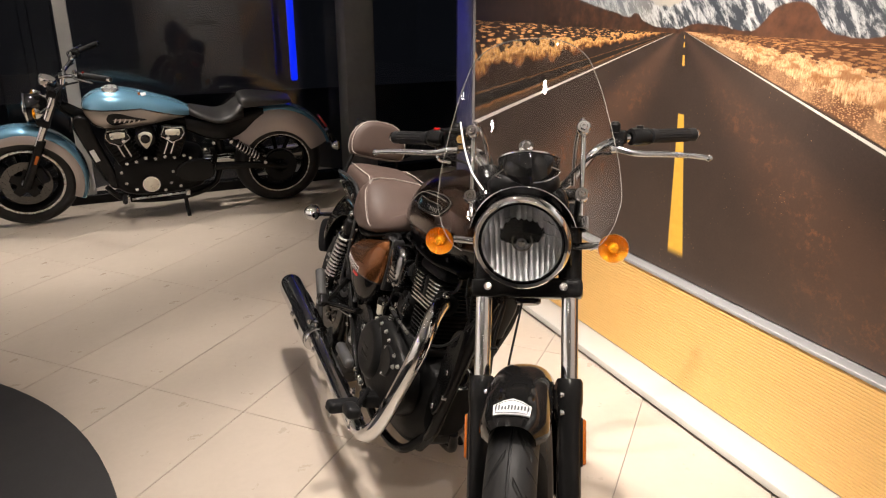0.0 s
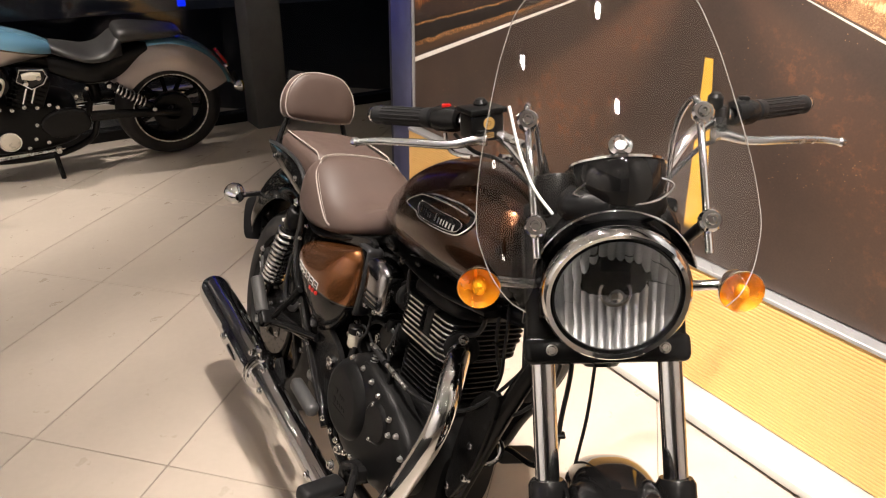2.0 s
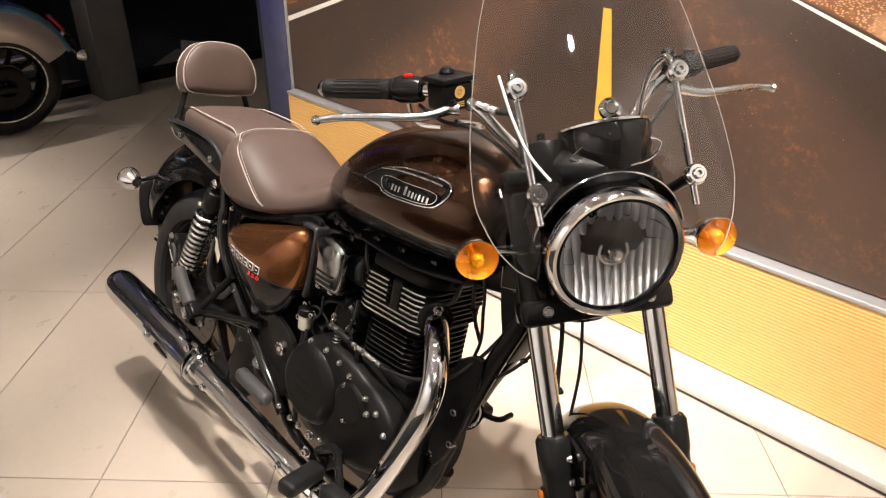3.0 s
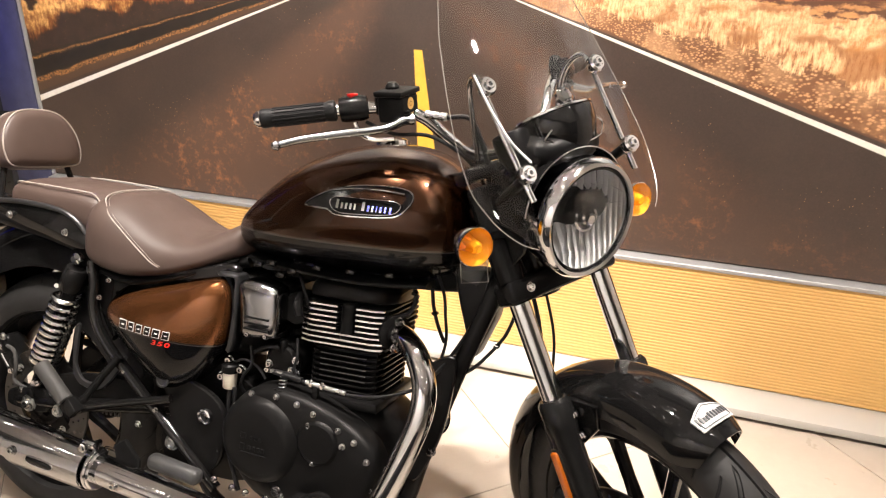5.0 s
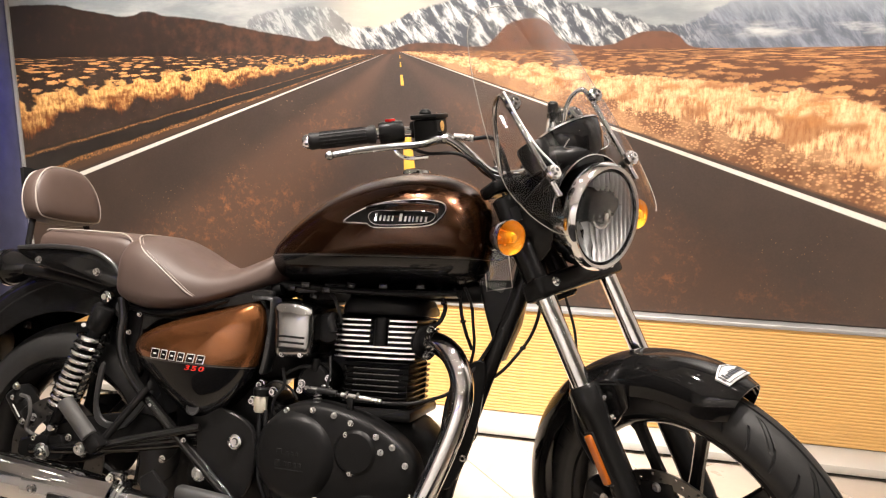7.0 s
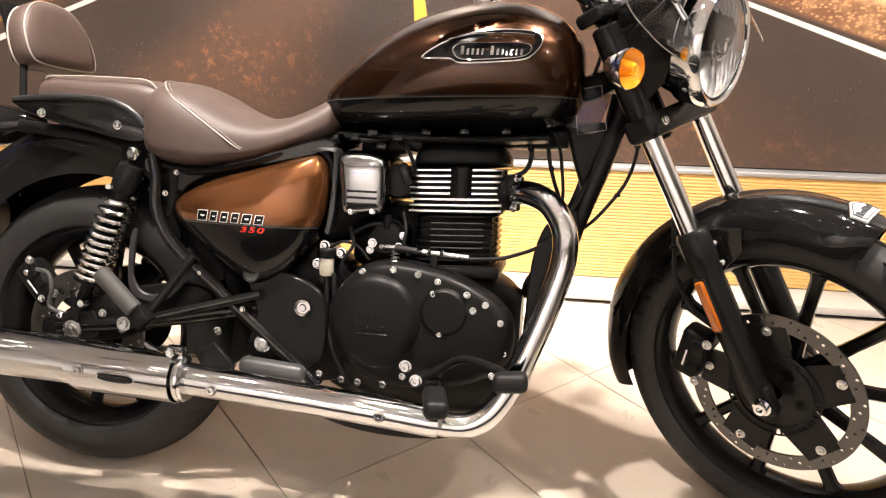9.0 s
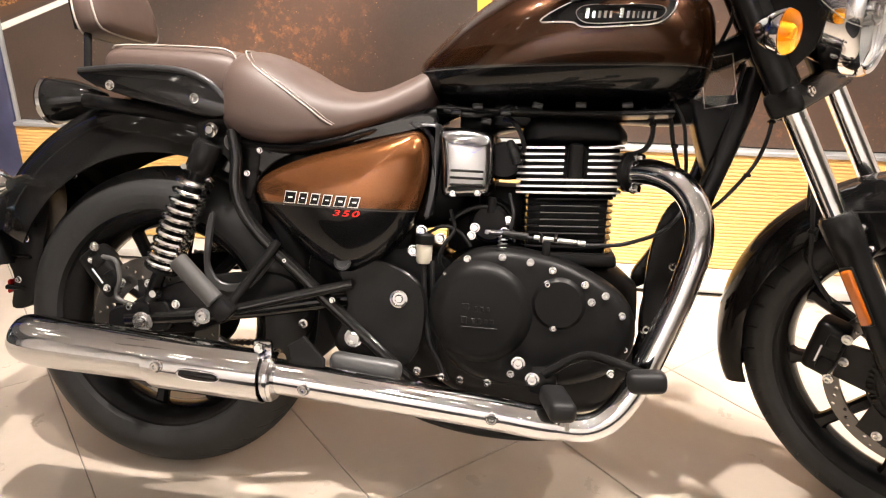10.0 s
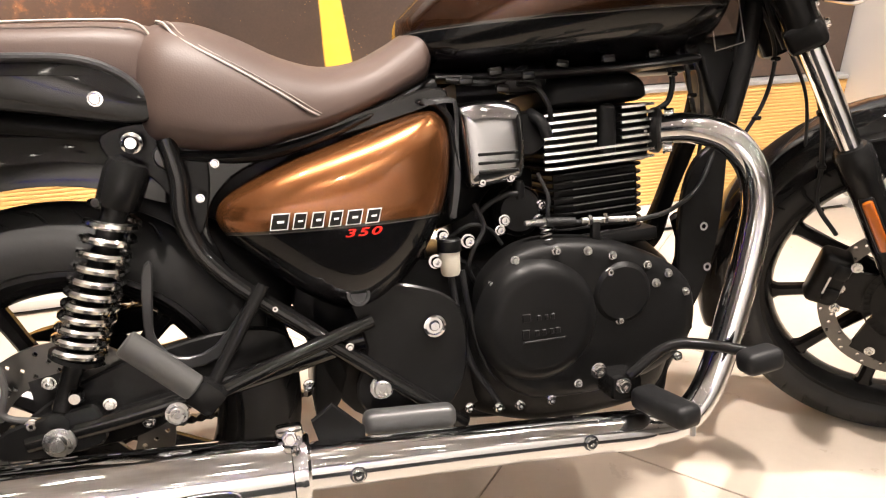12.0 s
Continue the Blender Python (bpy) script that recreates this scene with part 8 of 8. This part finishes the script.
    for x_, z_ in bolt_spots:
        op("bolt", bolt_head((x_, 0.178, z_), (0, 1, 0), 0.008, 0.008, sides=10), STEEL)
    # frame, exhaust, stand
    op("frame_cover", plate(rounded([(1.22, 0.74), (1.30, 0.74), (1.28, 0.62), (1.20, 0.42), (1.14, 0.26), (1.08, 0.26), (1.12, 0.42), (1.18, 0.60)], 4), 0.06, 0.12, 0.015, 3), BLACK_SATIN, "black radiator side cover")
    op("cover_label", box((0.03, 0.002, 0.085), (1.205, 0.1225, 0.49), Matrix.Rotation(radians(20), 3, "Y"), 0, 1), DECAL, "pale paper label", None)
    op("radiator", box((0.05, 0.20, 0.42), (1.22, 0, 0.50), Matrix.Rotation(radians(20), 3, "Y"), 0.01, 2), BLACK_MATT, "black radiator")
    op("frame_backbone", tube([(1.36, 0, 0.80), (1.15, 0, 0.70), (0.7, 0, 0.66), (0.45, 0, 0.58), (0.40, 0, 0.40)], 0.035, 5, 12), BLACK_SATIN)
    for s in (-1, 1):
        op("swing_arm", tube([(0.46, 0.15 * s, 0.36, 0.030), (0.30, 0.15 * s, 0.355, 0.026), (0.12, 0.145 * s, 0.335, 0.024), (-0.03, 0.14 * s, 0.315, 0.022)], 0.025, 5, 12), BLACK_SATIN, "black swing arm")
        op("shock_absorber", rod((0.345, 0.155 * s, 0.545), (0.12, 0.150 * s, 0.375), 0.020, 18), BLACK_SATIN, "rear shock absorber")
        op("spring", helix((0.315, 0.155 * s, 0.522), (0.165, 0.151 * s, 0.409), 0.030, 8, 0.0055), CHROME, "bright coil spring")
        op("shock_nut", turned([(0, 0.022), (0.012, 0.02), (0.018, 0)], (0.345, 0.172 * s, 0.545), (0, s, 0), 14), CHROME)
        op("shock_nut", turned([(0, 0.022), (0.012, 0.02), (0.018, 0)], (0.12, 0.17 * s, 0.375), (0, s, 0), 14), CHROME)
        op("lower_rail", tube([(1.17, 0.10 * s, 0.26), (1.05, 0.14 * s, 0.17), (0.70, 0.15 * s, 0.155), (0.48, 0.13 * s, 0.22), (0.42, 0.12 * s, 0.36)], 0.018, 5, 12), BLACK_SATIN)
        op("footpeg", rod((1.06, 0.19 * s, 0.215), (1.06, 0.30 * s, 0.220), 0.016, 14), RUBBER, "black rider footpeg")
        # fork and lamps
        qp("fork_tube", rod((1.385, 0.10 * s, 0.90), (1.535, 0.10 * s, 0.58), 0.022, 18), CHROME, "polished fork tube")
        qp("fork_slider", rod((1.505, 0.10 * s, 0.62), (1.645, 0.10 * s, 0.30), 0.030, 18), BLACK_SATIN, "black fork slider")
        qp("side_marker", box((0.02, 0.012, 0.06), (1.555, 0.133 * s, 0.50), Matrix.Rotation(radians(-25), 3, "Y"), 0.005, 2), AMBER_MARK, "amber fork reflector")
        signal(qp, (1.50, 0.175 * s, 0.825), (1, 0, 0), (1.43, 0.09 * s, 0.83))
        signal(op, (-0.405, 0.145 * s, 0.445), (-1, 0, 0), (-0.36, 0.05 * s, 0.46))
        pts = [(1.28, 0.10 * s, 1.0), (1.20, 0.25 * s, 1.065), (1.08, 0.37 * s, 1.075)]
        qp("grip", rod(pts[1], pts[2], 0.018, 16), RUBBER, "black rubber grip")
        qp("bar_end", rod(pts[2], (1.065, 0.386 * s, 1.076), 0.016, 14), CHROME)
        qp("switch_housing", box((0.05, 0.05, 0.045), (1.215, 0.225 * s, 1.058), None, 0.01, 2), BLACK_SATIN)
        qp("lever", tube([(1.26, 0.20 * s, 1.055, 0.009), (1.255, 0.27 * s, 1.06, 0.007), (1.17, 0.39 * s, 1.065, 0.006)], 0.007, 5, 10), ALLOY, "alloy hand lever")
    bar2 = tube([(1.20, -0.25, 1.065), (1.28, -0.10, 1.02), (1.33, 0.0, 0.995), (1.28, 0.10, 1.02), (1.20, 0.25, 1.065)], 0.013, 6, 14)
    qp("handlebar", bar2, CHROME, "chrome handlebar")
    for s in (-1, 1):
        qp("riser", rod((1.335, 0.05 * s, 0.93), (1.315, 0.05 * s, 1.01), 0.016, 14), CHROME, "chrome handlebar riser")
        qp("mirror_boss", box((0.03, 0.03, 0.03), (1.25, 0.16 * s, 1.055), None, 0.008, 2), CHROME, "chrome lever clamp")
        qp("clamp_screw", bolt_head((1.25, 0.16 * s, 1.071), (0, 0, 1), 0.008), BRIGHT)
        qp("cable", tube([(1.24, 0.19 * s, 1.01), (1.33, 0.13 * s, 0.97), (1.40, 0.08 * s, 0.90), (1.36, 0.05 * s, 0.78), (1.25, 0.05 * s, 0.70)], 0.006, 6, 8), RUBBER)
    qp("start_switch", box((0.014, 0.016, 0.010), (1.205, 0.235, 1.083), None, 0.003, 1), RED_LENS, "red switch")
    qp("bar_clamp", box((0.05, 0.13, 0.03), (1.318, 0, 1.005), None, 0.01, 2), CHROME, "chrome bar clamp")
    qp("lamp_ring", turned([(0.094, 0.0), (0.099, 0.004), (0.098, 0.014), (0.088, 0.016)], (1.55, 0, 0.80), (1, 0, 0), 36), CHROME, "chrome headlamp ring")
    qp("yoke", box((0.08, 0.26, 0.05), (1.385, 0, 0.915), Matrix.Rotation(radians(-29), 3, "Y"), 0.012, 2), BLACK_SATIN)
    qp("lower_yoke", box((0.08, 0.26, 0.05), (1.475, 0, 0.735), Matrix.Rotation(radians(-29), 3, "Y"), 0.012, 2), BLACK_SATIN)
    hl = qp("headlamp", turned([(0.0, -0.13), (0.05, -0.12), (0.085, -0.07), (0.095, 0.0), (0.092, 0.01), (0.08, 0.012)], (1.55, 0, 0.80), (1, 0, 0), 32), BLACK_GLOSS, "round black headlamp")
    qp("lamp_lens", turned([(0.085, 0.008), (0.06, 0.022), (0, 0.03)], (1.55, 0, 0.80), (1, 0, 0), 28), LENS, "", hl)
    qp("lamp_reflector", turned([(0.085, 0.006), (0.05, -0.03), (0, -0.05)], (1.55, 0, 0.80), (1, 0, 0), 24), CHROME, "", hl)
    qp("gauge", turned([(0, -0.04), (0.04, -0.03), (0.055, 0.0), (0.055, 0.02), (0.05, 0.026), (0, 0.026)], (1.41, 0, 0.965), (-0.4, 0, 0.9), 28), CHROME, "round chrome gauge")
    qp("front_hose", tube([(1.30, 0.15, 1.0), (1.36, 0.14, 0.93), (1.40, 0.11, 0.82), (1.48, 0.115, 0.66), (1.57, 0.10, 0.45)], 0.006, 6, 8), RUBBER)
    qp("brake_caliper", box((0.06, 0.06, 0.12), (1.545, 0.085, 0.38), Matrix.Rotation(radians(20), 3, "Y"), 0.015, 2), BLACK_MATT, "black brake caliper")
    op("gear_rod", rod((1.02, 0.20, 0.192), (0.665, 0.20, 0.208), 0.007, 10), STEEL, "bright gear linkage rod")
    op("gear_joint", box((0.04, 0.03, 0.05), (1.05, 0.205, 0.20), None, 0.01, 2), STEEL)
    op("gear_joint", box((0.03, 0.03, 0.04), (0.66, 0.205, 0.21), None, 0.01, 2), STEEL)
    op("side_stand", tube([(0.68, 0.15, 0.20), (0.675, 0.18, 0.12), (0.665, 0.215, 0.02), (0.66, 0.225, -0.038)], 0.014, 5, 12), BLACK_SATIN, "black side stand")
    op("stand_foot", box((0.05, 0.04, 0.010), (0.655, 0.230, -0.040), Matrix.Rotation(radians(10), 3, "X"), 0.003, 1), BLACK_MATT)
    op("exhaust", tube([(0.9, -0.18, 0.35, 0.025), (0.6, -0.22, 0.28, 0.03), (0.2, -0.24, 0.27, 0.05), (-0.3, -0.25, 0.29, 0.05)], 0.04, 5, 20), CHROME, "chrome exhaust")
    tl = op("tail_lamp", box((0.02, 0.07, 0.10), (-0.335, 0, 0.590), Matrix.Rotation(radians(35), 3, "Y"), 0.008, 2), RED_LENS, "red tail lamp")
    op("plate_bracket", box((0.03, 0.09, 0.16), (-0.42, 0, 0.43), Matrix.Rotation(radians(25), 3, "Y"), 0.008, 2), BLACK_SATIN)


second_bike()

floor_tiles()
